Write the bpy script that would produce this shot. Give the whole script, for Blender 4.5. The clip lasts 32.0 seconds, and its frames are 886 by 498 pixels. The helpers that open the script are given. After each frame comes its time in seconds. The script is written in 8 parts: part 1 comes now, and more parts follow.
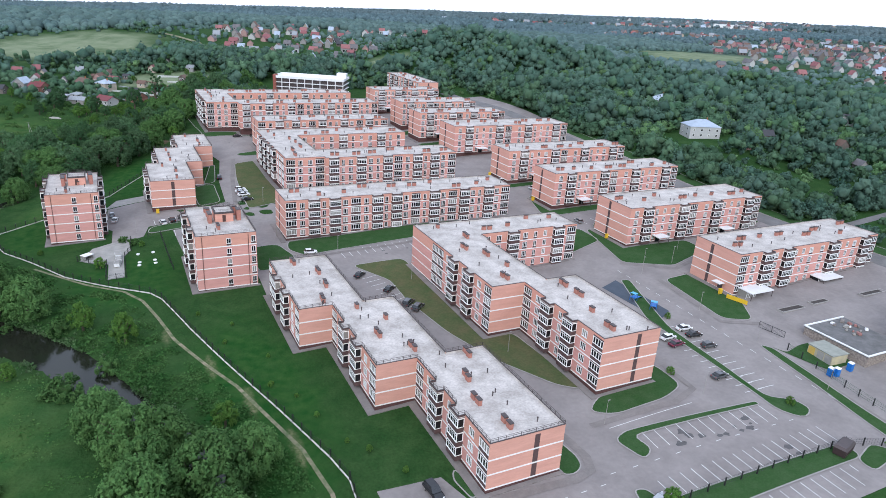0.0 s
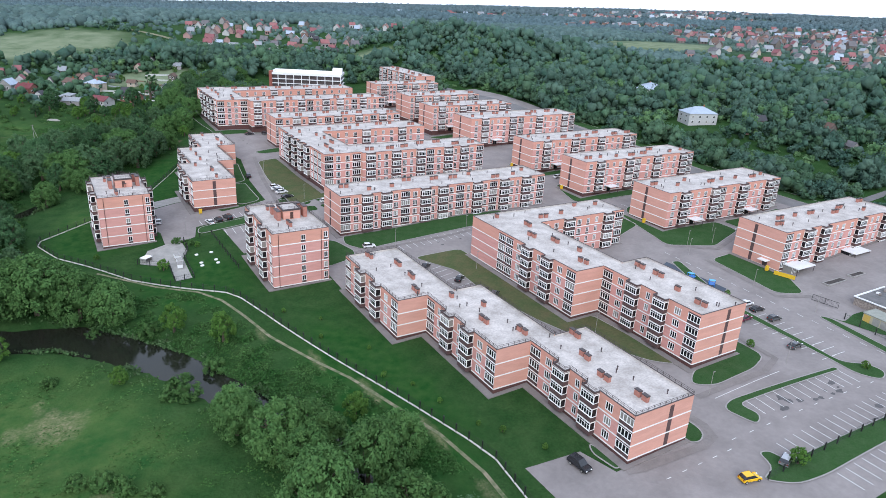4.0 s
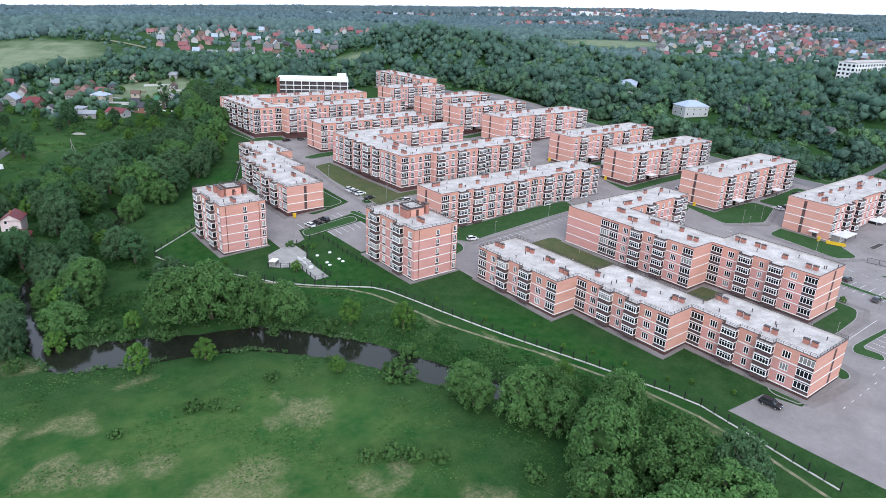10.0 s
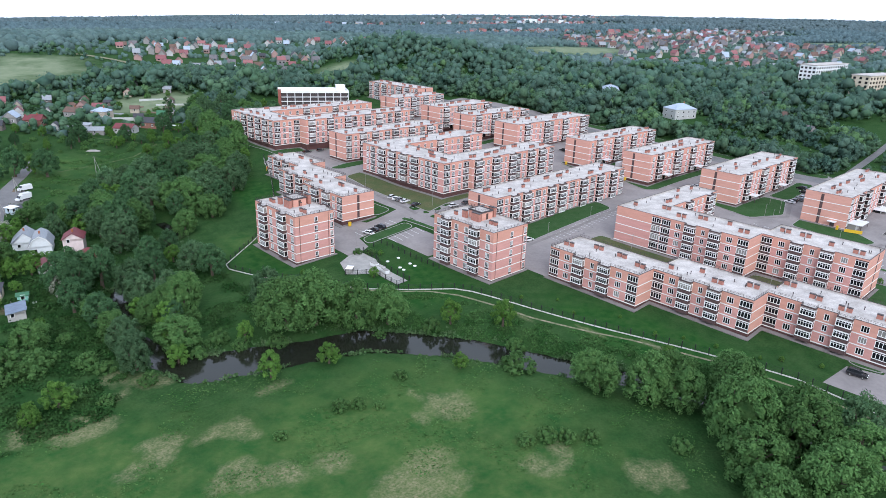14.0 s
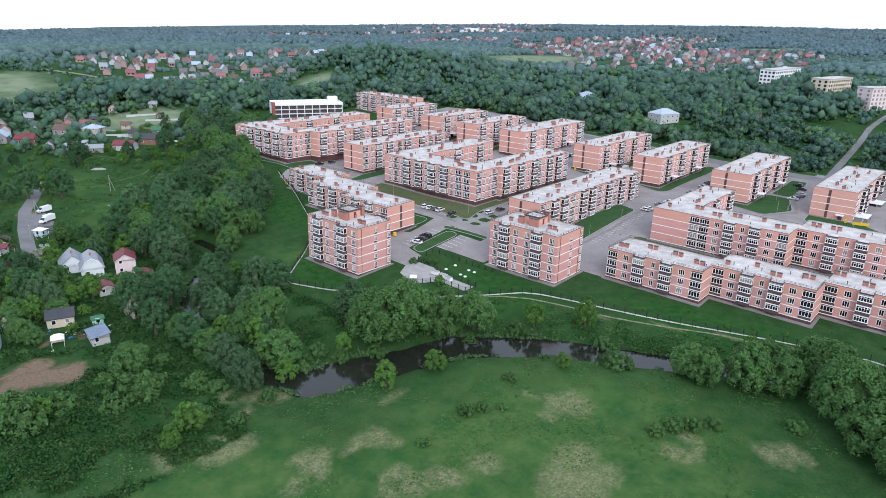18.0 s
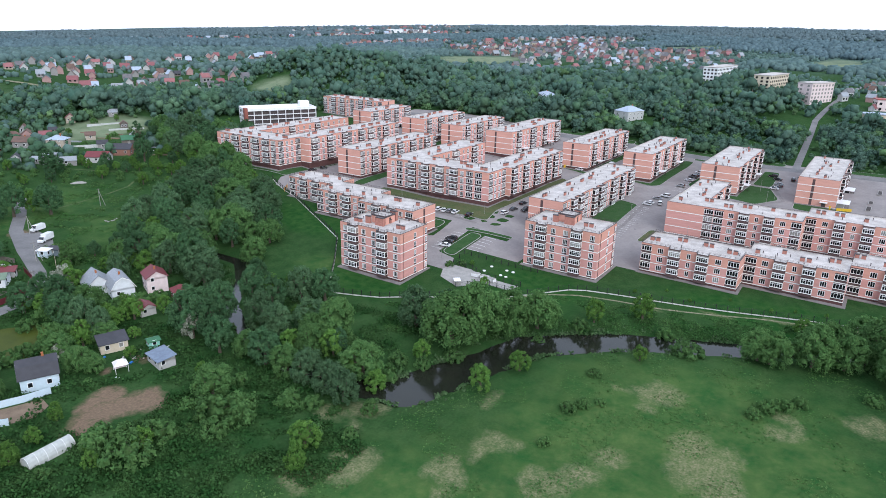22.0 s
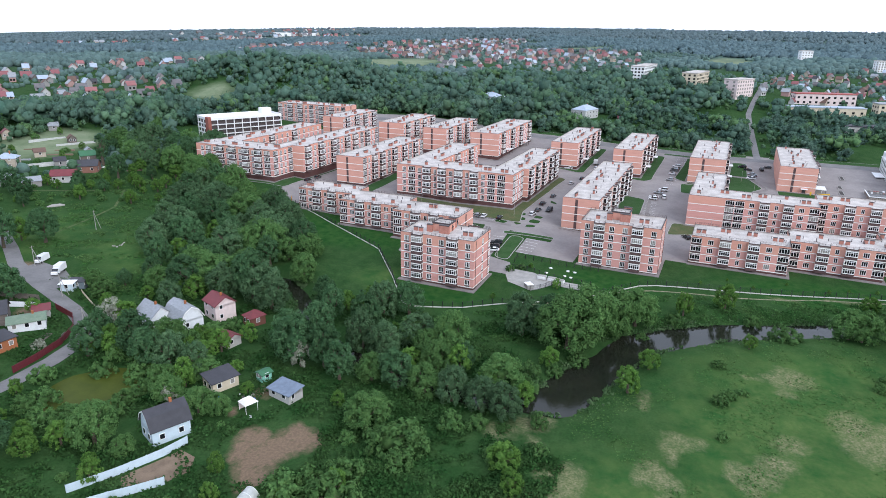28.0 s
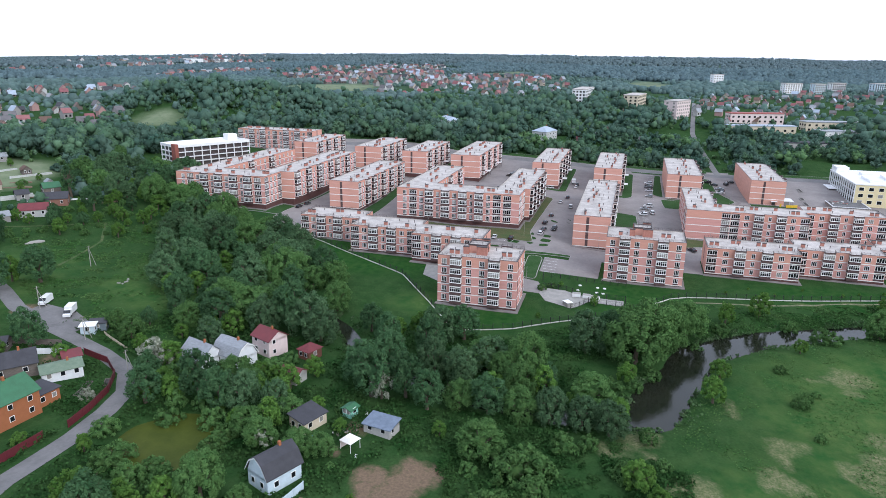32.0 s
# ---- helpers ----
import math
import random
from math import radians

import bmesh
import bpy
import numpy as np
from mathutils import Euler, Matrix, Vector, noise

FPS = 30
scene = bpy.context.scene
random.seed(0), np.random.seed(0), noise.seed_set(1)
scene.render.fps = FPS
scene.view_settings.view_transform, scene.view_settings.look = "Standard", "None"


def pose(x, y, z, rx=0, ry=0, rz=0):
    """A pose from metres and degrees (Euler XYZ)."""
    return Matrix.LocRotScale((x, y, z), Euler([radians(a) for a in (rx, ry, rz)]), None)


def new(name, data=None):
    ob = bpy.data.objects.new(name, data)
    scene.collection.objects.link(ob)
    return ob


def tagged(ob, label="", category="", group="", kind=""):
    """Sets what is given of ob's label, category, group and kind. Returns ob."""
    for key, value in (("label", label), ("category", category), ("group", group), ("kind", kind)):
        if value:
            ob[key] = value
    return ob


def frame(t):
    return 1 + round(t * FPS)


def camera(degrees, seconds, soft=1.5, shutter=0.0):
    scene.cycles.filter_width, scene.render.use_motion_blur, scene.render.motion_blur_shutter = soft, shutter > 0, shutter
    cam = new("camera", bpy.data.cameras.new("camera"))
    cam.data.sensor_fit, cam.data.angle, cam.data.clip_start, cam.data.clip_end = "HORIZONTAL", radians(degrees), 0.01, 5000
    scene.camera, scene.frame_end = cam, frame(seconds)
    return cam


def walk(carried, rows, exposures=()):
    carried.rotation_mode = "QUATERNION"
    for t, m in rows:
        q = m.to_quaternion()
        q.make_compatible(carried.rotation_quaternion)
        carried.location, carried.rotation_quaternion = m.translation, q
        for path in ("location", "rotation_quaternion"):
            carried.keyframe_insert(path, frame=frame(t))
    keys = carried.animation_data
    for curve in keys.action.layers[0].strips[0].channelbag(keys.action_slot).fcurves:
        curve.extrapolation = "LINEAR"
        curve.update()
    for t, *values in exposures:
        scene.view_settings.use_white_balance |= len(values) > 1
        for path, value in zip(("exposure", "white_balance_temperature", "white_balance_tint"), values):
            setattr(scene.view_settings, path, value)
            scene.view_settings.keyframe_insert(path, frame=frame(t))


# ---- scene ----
# The camera: a drone that flies an arc round the estate, high over the river.
cam = camera(67.22, 32.0, 0.5)
# seconds, place, yaw, pitch, roll
PATH = (
    (0, -16.91, -176.38, 79.32, -27.23, -20.63, 3.67),
    (0.5, -20.09, -174.77, 79.03, -27.62, -20.77, 3.59),
    (1, -23.52, -173.24, 78.79, -28.02, -20.71, 3.50),
    (1.5, -27.20, -171.78, 78.60, -28.63, -20.86, 3.43),
    (2, -31.08, -170.38, 78.46, -29.07, -20.90, 3.35),
    (2.5, -35.16, -169.01, 78.36, -29.43, -20.95, 3.27),
    (3, -39.41, -167.67, 78.30, -30.14, -20.90, 3.20),
    (3.5, -43.81, -166.35, 78.27, -30.98, -20.93, 3.15),
    (5.5, -62.52, -160.99, 78.38, -33.62, -20.90, 2.97),
    (6, -67.39, -159.58, 78.45, -34.52, -20.89, 2.92),
    (6.5, -72.30, -158.13, 78.53, -35.23, -20.88, 2.86),
    (7, -77.25, -156.63, 78.62, -35.26, -20.85, 2.79),
    (7.5, -82.22, -155.07, 78.71, -36.30, -20.72, 2.73),
    (8, -87.19, -153.44, 78.81, -37.05, -20.68, 2.67),
    (8.5, -92.15, -151.74, 78.91, -37.30, -20.63, 2.60),
    (9, -97.10, -149.97, 79.01, -37.77, -20.69, 2.54),
    (9.5, -102.01, -148.12, 79.11, -38.34, -20.57, 2.47),
    (10, -106.89, -146.18, 79.21, -38.81, -20.66, 2.39),
    (10.5, -111.72, -144.16, 79.30, -39.19, -20.65, 2.32),
    (11, -116.50, -142.04, 79.39, -39.97, -20.65, 2.25),
    (11.5, -121.21, -139.83, 79.47, -41.15, -20.56, 2.18),
    (12, -125.85, -137.53, 79.55, -41.74, -20.48, 2.11),
    (12.5, -130.41, -135.12, 79.62, -41.92, -20.51, 2.04),
    (13, -134.89, -132.62, 79.68, -42.31, -20.46, 1.98),
    (13.5, -139.28, -130.02, 79.73, -43.10, -20.21, 1.92),
    (14, -143.58, -127.32, 79.78, -43.89, -19.87, 1.85),
    (14.5, -147.78, -124.52, 79.82, -44.69, -19.63, 1.79),
    (16.5, -163.54, -112.33, 79.91, -47.20, -18.98, 1.57),
    (17, -167.20, -109.04, 79.91, -48.01, -19.02, 1.52),
    (17.5, -170.76, -105.65, 79.91, -48.63, -19.02, 1.46),
    (18, -174.20, -102.18, 79.90, -49.35, -19.01, 1.42),
    (18.5, -177.53, -98.61, 79.88, -50.06, -18.98, 1.37),
    (19, -180.75, -94.95, 79.86, -50.86, -18.96, 1.32),
    (19.5, -183.85, -91.21, 79.83, -51.45, -18.94, 1.28),
    (20, -186.85, -87.39, 79.80, -51.94, -18.93, 1.24),
    (20.5, -189.73, -83.49, 79.76, -52.93, -18.93, 1.20),
    (21, -192.50, -79.51, 79.71, -54.13, -18.92, 1.16),
    (21.5, -195.17, -75.46, 79.66, -55.24, -18.90, 1.12),
    (22, -197.73, -71.33, 79.61, -56.38, -18.78, 1.09),
    (22.5, -200.19, -67.14, 79.55, -56.84, -18.74, 1.05),
    (23, -202.55, -62.89, 79.48, -57.71, -18.69, 1.02),
    (23.5, -204.81, -58.58, 79.41, -58.88, -18.65, 0.99),
    (24, -206.98, -54.21, 79.33, -59.74, -18.62, 0.97),
    (24.5, -209.06, -49.78, 79.25, -60.57, -18.59, 0.94),
    (25, -211.05, -45.31, 79.16, -61.26, -18.59, 0.92),
    (25.5, -212.96, -40.79, 79.06, -61.90, -18.55, 0.90),
    (27.5, -219.84, -22.31, 78.56, -65.45, -18.51, 0.83),
    (28, -221.40, -17.61, 78.41, -66.59, -18.41, 0.82),
    (29, -224.34, -8.12, 78.05, -68.98, -18.11, 0.80),
    (30, -227.09, 1.46, 77.62, -70.54, -17.57, 0.80),
    (31, -229.68, 11.11, 77.09, -72.39, -16.86, 0.80),
    (32, -232.15, 20.81, 76.43, -74.35, -16.24, 0.81),
)


def aim(x, y, z, yaw, pitch, roll):
    return pose(x, y, z, 0, 0, yaw) @ pose(0, 0, 0, 90 + pitch) @ pose(0, 0, 0, 0, 0, roll)


walk(cam, [(row[0], aim(*row[1:])) for row in PATH], [(0, 0.34, 6250, 8), (8, 0.46, 6250, 8), (13, 0.48, 6250, 8), (20, 0.42, 6250, 8), (29, 0.46, 6380, 9), (31, 0.41, 6360, 9), (32, 0.34, 6360, 9)])

# ---- light: an overcast evening sky, the sun only a wide soft glow behind the cloud ----
SUN_UP, SUN_WAY = 33.0, 212.0
world = bpy.data.worlds.new("overcast_sky")
scene.world = world
world.use_nodes = True
wn, wl = world.node_tree.nodes, world.node_tree.links
sky = wn.new("ShaderNodeTexSky")
sky.sky_type = "NISHITA"
sky.sun_disc = False
sky.sun_elevation, sky.sun_rotation = radians(SUN_UP), radians(SUN_WAY)
sky.dust_density, sky.air_density = 1.0, 1.0
cloud = wn.new("ShaderNodeMix")
cloud.data_type = "RGBA"
cloud.inputs["Factor"].default_value = 0.8
cloud.inputs["B"].default_value = (8.7, 9.6, 11.9, 1)
wl.new(sky.outputs[0], cloud.inputs["A"])
wl.new(cloud.outputs["Result"], wn["Background"].inputs["Color"])
wn["Background"].inputs["Strength"].default_value = 0.122
sun = new("sun", bpy.data.lights.new("sun", "SUN"))
sun.data.energy, sun.data.angle, sun.data.color = 1.5, radians(40), (1.0, 0.98, 0.97)
sun.matrix_world = pose(0, 0, 200, 90 - SUN_UP, 0, 180 - SUN_WAY)


# ---- materials ----
def surf(name, a, b, size=1.0, rough=0.85, bump=0.0, metal=0.0, stretch=(1, 1, 1), fine=0.12, island=0.0, random_ob=0.0, spec=0.3, lift=0.5):
    """A procedural surface: colours a and b mixed by a noise of about size metres, a finer grain over it, and a fine relief."""
    m = bpy.data.materials.new(name)
    m.use_nodes = True
    n, l = m.node_tree.nodes, m.node_tree.links
    p = n["Principled BSDF"]
    p.inputs["Roughness"].default_value, p.inputs["Metallic"].default_value = rough, metal
    p.inputs["Specular IOR Level"].default_value = spec
    geo, mp = n.new("ShaderNodeNewGeometry"), n.new("ShaderNodeMapping")
    mp.inputs["Scale"].default_value = stretch
    l.new(geo.outputs["Position"], mp.inputs["Vector"])
    big, small = n.new("ShaderNodeTexNoise"), n.new("ShaderNodeTexNoise")
    big.inputs["Scale"].default_value, big.inputs["Detail"].default_value, big.inputs["Roughness"].default_value = 1.0 / size, 5.0, 0.6
    small.inputs["Scale"].default_value, small.inputs["Detail"].default_value = 9.0 / size, 3.0
    l.new(mp.outputs[0], big.inputs["Vector"]), l.new(mp.outputs[0], small.inputs["Vector"])
    ramp = n.new("ShaderNodeMapRange")
    ramp.inputs["From Min"].default_value, ramp.inputs["From Max"].default_value = lift - 0.18, lift + 0.18
    l.new(big.outputs[0], ramp.inputs["Value"])
    mix = n.new("ShaderNodeMix")
    mix.data_type = "RGBA"
    mix.inputs["A"].default_value, mix.inputs["B"].default_value = (*a, 1), (*b, 1)
    l.new(ramp.outputs[0], mix.inputs["Factor"])
    hsv = n.new("ShaderNodeHueSaturation")
    l.new(mix.outputs["Result"], hsv.inputs["Color"])
    val = n.new("ShaderNodeMath")
    val.operation, val.inputs[1].default_value, val.inputs[2].default_value = "MULTIPLY_ADD", 2 * fine, 1.0 - fine
    l.new(small.outputs[0], val.inputs[0])
    last = val
    for amount, source in ((island, geo.outputs["Random Per Island"]), (random_ob, n.new("ShaderNodeObjectInfo").outputs["Random"] if random_ob else None)):
        if amount:
            more, mul = n.new("ShaderNodeMath"), n.new("ShaderNodeMath")
            more.operation, more.inputs[1].default_value, more.inputs[2].default_value = "MULTIPLY_ADD", 2 * amount, 1.0 - amount
            mul.operation = "MULTIPLY"
            l.new(source, more.inputs[0]), l.new(more.outputs[0], mul.inputs[0]), l.new(last.outputs[0], mul.inputs[1])
            last = mul
    l.new(last.outputs[0], hsv.inputs["Value"])
    l.new(hsv.outputs[0], p.inputs["Base Color"])
    if bump:
        bp = n.new("ShaderNodeBump")
        bp.inputs["Strength"].default_value, bp.inputs["Distance"].default_value = bump, 0.05 * size
        l.new(small.outputs[0], bp.inputs["Height"]), l.new(bp.outputs[0], p.inputs["Normal"])
    return m


def glass(name, dark, curtain, share):
    """Window glass with a dim room or a pale curtain close behind it, from window to window."""
    m = surf(name, dark, dark, 3.0, 0.06, spec=0.22, fine=0.3)
    n, l = m.node_tree.nodes, m.node_tree.links
    info, pick, mix = n.new("ShaderNodeObjectInfo"), n.new("ShaderNodeMath"), n.new("ShaderNodeMix")
    pick.operation, pick.inputs[1].default_value = "LESS_THAN", share
    l.new(info.outputs["Random"], pick.inputs[0])
    mix.data_type = "RGBA"
    old = n["Principled BSDF"].inputs["Base Color"].links[0].from_socket
    l.new(old, mix.inputs["A"])
    mix.inputs["B"].default_value = (*curtain, 1)
    l.new(pick.outputs[0], mix.inputs["Factor"]), l.new(mix.outputs["Result"], n["Principled BSDF"].inputs["Base Color"])
    return m


def foliage(name, a, b, size=1.2):
    m = surf(name, a, b, size, 0.75, fine=0.24, island=0.20, random_ob=0.20, spec=0.04)
    n, l = m.node_tree.nodes, m.node_tree.links
    p, tr, mx = n["Principled BSDF"], n.new("ShaderNodeBsdfTranslucent"), n.new("ShaderNodeMixShader")
    l.new(p.inputs["Base Color"].links[0].from_socket, tr.inputs["Color"])
    mx.inputs[0].default_value = 0.22
    out = n["Material Output"]
    l.new(p.outputs[0], mx.inputs[1]), l.new(tr.outputs[0], mx.inputs[2]), l.new(mx.outputs[0], out.inputs["Surface"])
    return m


BRICK = surf("salmon_brick", (0.62, 0.318, 0.276), (0.52, 0.264, 0.230), 2.4, 0.9, 0.15, stretch=(0.5, 0.5, 3.0), fine=0.1)
BRICK_TOP = surf("orange_brick", (0.63, 0.320, 0.245), (0.55, 0.277, 0.212), 2.4, 0.9, 0.15, stretch=(0.5, 0.5, 3.0), fine=0.1)
BRICK_TAN = surf("tan_orange_brick", (0.63, 0.335, 0.262), (0.55, 0.288, 0.225), 2.4, 0.9, 0.15, stretch=(0.5, 0.5, 3.0), fine=0.1)
CHIMNEY = surf("dark_red_chimney_brick", (0.42, 0.19, 0.145), (0.30, 0.13, 0.10), 0.8, 0.9, 0.2)
BRICK_BROWN = surf("brown_brick", (0.108, 0.066, 0.064), (0.080, 0.050, 0.049), 1.5, 0.9, 0.1)
PLINTH = surf("maroon_plinth", (0.11, 0.05, 0.045), (0.08, 0.042, 0.04), 1.0, 0.8)
WHITE = surf("white_band", (0.82, 0.80, 0.77), (0.72, 0.70, 0.67), 1.6, 0.7)
PVC = surf("white_window_frame", (0.86, 0.86, 0.85), (0.80, 0.80, 0.79), 2.0, 0.45)
PANE = glass("window_glass", (0.012, 0.014, 0.016), (0.24, 0.23, 0.21), 0.12)
ROOF = surf("grey_bitumen_roof", (0.56, 0.515, 0.48), (0.35, 0.318, 0.292), 4.0, 0.9, 0.3, fine=0.36, lift=0.47)
CAP = surf("dark_parapet_cap", (0.085, 0.065, 0.065), (0.06, 0.05, 0.05), 2.0, 0.55)
RAIL = surf("dark_railing", (0.05, 0.042, 0.042), (0.07, 0.05, 0.045), 1.0, 0.55, metal=0.4)
PIPE = surf("brown_downpipe", (0.09, 0.045, 0.035), (0.07, 0.04, 0.035), 1.0, 0.45)
CANOPY = surf("white_canopy_sheet", (0.78, 0.78, 0.78), (0.70, 0.70, 0.70), 2.0, 0.4)
CONCRETE = surf("pale_concrete", (0.34, 0.325, 0.30), (0.25, 0.24, 0.225), 2.0, 0.9, 0.3)
ASPHALT = surf("grey_asphalt", (0.262, 0.236, 0.226), (0.196, 0.175, 0.168), 9.0, 0.88, 0.3, fine=0.14)
OLD_ASPHALT = surf("worn_asphalt", (0.185, 0.178, 0.176), (0.13, 0.126, 0.124), 6.0, 0.9, 0.3, fine=0.18)
PAVING = surf("grey_paving", (0.225, 0.200, 0.188), (0.165, 0.148, 0.140), 3.0, 0.9, 0.3, fine=0.16)
KERB = surf("concrete_kerb", (0.34, 0.32, 0.30), (0.26, 0.25, 0.235), 1.5, 0.9)
PAINT = surf("white_road_paint", (0.66, 0.66, 0.64), (0.48, 0.47, 0.46), 1.2, 0.8)
LAWN = surf("mown_lawn", (0.029, 0.072, 0.022), (0.045, 0.086, 0.034), 3.0, 0.95, 0.6, fine=0.35, spec=0.04)
DULL_LAWN = surf("dull_brown_lawn", (0.105, 0.100, 0.052), (0.062, 0.090, 0.036), 5.0, 0.95, 0.6, fine=0.3, spec=0.04)
SOIL = surf("bare_soil", (0.20, 0.145, 0.10), (0.145, 0.105, 0.072), 2.0, 0.95, 0.8, fine=0.25)
TRAIL = surf("trodden_clay_trail", (0.27, 0.225, 0.155), (0.062, 0.104, 0.036), 1.5, 0.95, 0.8, fine=0.35)
WORN_GRASS = surf("worn_grass_track", (0.105, 0.118, 0.056), (0.040, 0.086, 0.030), 2.2, 0.95, 0.8, fine=0.3, spec=0.04)
W_ROSE = surf("faded_red_sacking", (0.34, 0.17, 0.15), (0.26, 0.13, 0.12), 1.0, 0.9)
SOIL_DARK = surf("dark_planting_soil", (0.07, 0.06, 0.055), (0.045, 0.04, 0.038), 1.0, 0.95, 0.6)
STAIN = surf("oil_darkened_asphalt", (0.11, 0.105, 0.105), (0.075, 0.072, 0.072), 0.8, 0.8, fine=0.3)
BLACK = surf("black_fence_metal", (0.025, 0.027, 0.028), (0.04, 0.04, 0.04), 1.0, 0.5, metal=0.3)
FENCE_BASE = surf("white_fence_footing", (0.62, 0.60, 0.56), (0.46, 0.44, 0.41), 1.5, 0.85)
RUBBER = surf("black_rubber", (0.018, 0.018, 0.018), (0.025, 0.025, 0.025), 0.5, 0.8)
CAR_GLASS = surf("car_glass", (0.015, 0.017, 0.02), (0.02, 0.022, 0.025), 1.0, 0.06, spec=0.7)
YELLOW = surf("yellow_paint", (0.72, 0.46, 0.03), (0.60, 0.38, 0.03), 1.0, 0.5)
BLUE = surf("blue_plastic", (0.02, 0.16, 0.50), (0.02, 0.13, 0.42), 1.0, 0.4)
TIMBER = surf("grey_timber", (0.17, 0.145, 0.125), (0.11, 0.095, 0.085), 0.8, 0.9, 0.4, stretch=(1, 1, 6))
BARK = surf("grey_brown_bark", (0.12, 0.095, 0.07), (0.07, 0.055, 0.042), 0.5, 0.95, 0.6, stretch=(3, 3, 0.6))
WATER = surf("dark_river_water", (0.012, 0.014, 0.010), (0.018, 0.019, 0.013), 6.0, 0.08, 0.05, spec=0.25, fine=0.1)
POND = surf("green_pond_water", (0.046, 0.062, 0.010), (0.068, 0.084, 0.014), 4.0, 0.6, 0.08, spec=0.1)
LEAF = foliage("willow_leaves", (0.056, 0.130, 0.040), (0.104, 0.192, 0.062))
LEAF_DARK = foliage("dark_leaves", (0.036, 0.092, 0.040), (0.074, 0.142, 0.062))
LEAF_GREY = foliage("grey_green_leaves", (0.052, 0.112, 0.052), (0.096, 0.164, 0.078))
LEAF_LIGHT = foliage("fresh_leaves", (0.062, 0.146, 0.030), (0.112, 0.210, 0.046))
# WOODS and BIRCH leaf colours are shifted blue for distance haze
WOODS = foliage("hazed_woods", (0.044, 0.094, 0.070), (0.094, 0.152, 0.112), 11.0)
BIRCH = foliage("birch_woods", (0.056, 0.120, 0.070), (0.104, 0.174, 0.102), 8.0)
FRESH = foliage("fresh_woods", (0.072, 0.148, 0.062), (0.124, 0.206, 0.092), 7.0)
# the next four leaf colours have distance haze mixed in, bluer and paler
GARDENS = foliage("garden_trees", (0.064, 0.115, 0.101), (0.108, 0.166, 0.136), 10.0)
HAZED_WOODS = foliage("hazed_far_woods", (0.096, 0.150, 0.165), (0.124, 0.182, 0.192), 30.0)
FAR_WOODS = foliage("hazed_mixed_woods", (0.074, 0.124, 0.120), (0.120, 0.178, 0.162), 16.0)
HORIZON_WOODS = foliage("hazed_horizon_woods", (0.112, 0.160, 0.172), (0.136, 0.186, 0.194), 60.0)
BLOSSOM = foliage("white_blossom_leaves", (0.16, 0.20, 0.12), (0.42, 0.42, 0.36), 0.8)


# ---- mesh building ----
class Shape:
    """Collects faces with a material each, and becomes one mesh."""

    def __init__(self):
        self.v, self.f, self.m, self.mats = [], [], [], []

    def slot(self, mat):
        if mat not in self.mats:
            self.mats.append(mat)
        return self.mats.index(mat)

    def face(self, points, mat):
        k = len(self.v)
        self.v += [tuple(p) for p in points]
        self.f.append(tuple(range(k, k + len(points))))
        self.m.append(self.slot(mat))
        return self

    def box(self, x0, x1, y0, y1, z0, z1, mat, taper=0.0):
        k, t = len(self.v), taper
        self.v += [(x0, y0, z0), (x1, y0, z0), (x1, y1, z0), (x0, y1, z0), (x0 + t, y0 + t, z1), (x1 - t, y0 + t, z1), (x1 - t, y1 - t, z1), (x0 + t, y1 - t, z1)]
        for q in ((3, 2, 1, 0), (4, 5, 6, 7), (0, 1, 5, 4), (1, 2, 6, 5), (2, 3, 7, 6), (3, 0, 4, 7)):
            self.f.append(tuple(k + i for i in q))
            self.m.append(self.slot(mat))
        return self

    def prism(self, outline, z0, z1, mat, top=None):
        """A flat outline, counter-clockwise, raised from z0 to z1."""
        k, n = len(self.v), len(outline)
        self.v += [(x, y, z0) for x, y in outline] + [(x, y, z1) for x, y in outline]
        for i in range(n):
            j = (i + 1) % n
            self.f.append((k + i, k + j, k + n + j, k + n + i))
            self.m.append(self.slot(mat))
        self.f.append(tuple(range(k + n, k + 2 * n)))
        self.m.append(self.slot(top or mat))
        self.f.append(tuple(range(k + n - 1, k - 1, -1)))
        self.m.append(self.slot(mat))
        return self

    def tube(self, a, b, r0, r1, mat, sides=6, cap=True):
        a, b = Vector(a), Vector(b)
        way = (b - a).normalized()
        side = way.orthogonal().normalized()
        other = way.cross(side)
        k = len(self.v)
        for p, r in ((a, r0), (b, r1)):
            for i in range(sides):
                w = 2 * math.pi * i / sides
                self.v.append(tuple(p + r * (math.cos(w) * side + math.sin(w) * other)))
        for i in range(sides):
            j = (i + 1) % sides
            self.f.append((k + i, k + j, k + sides + j, k + sides + i))
            self.m.append(self.slot(mat))
        if cap:
            self.f.append(tuple(range(k + sides, k + 2 * sides)))
            self.m.append(self.slot(mat))
            self.f.append(tuple(range(k + sides - 1, k - 1, -1)))
            self.m.append(self.slot(mat))
        return self

    def mesh(self, name, smooth=False):
        me = bpy.data.meshes.new(name)
        me.from_pydata(self.v, [], self.f)
        for mat in self.mats:
            me.materials.append(mat)
        me.polygons.foreach_set("material_index", self.m)
        if smooth:
            me.polygons.foreach_set("use_smooth", [True] * len(self.f))
        me.update()
        return me


def part(name, what, parent, m=None, label=""):
    """One mesh object, from a Shape or a mesh that is shared, under a thing or a part."""
    ob = new(name, what.mesh(name) if isinstance(what, Shape) else what)
    ob.parent = parent
    if m is not None:
        ob.matrix_basis = m
    return tagged(ob, label)


def thing(name, label, category, m=None, group="", kind="", data=None):
    ob = new(name, data.mesh(name) if isinstance(data, Shape) else data)
    if m is not None:
        ob.matrix_basis = m
    return tagged(ob, label, category, group, kind)


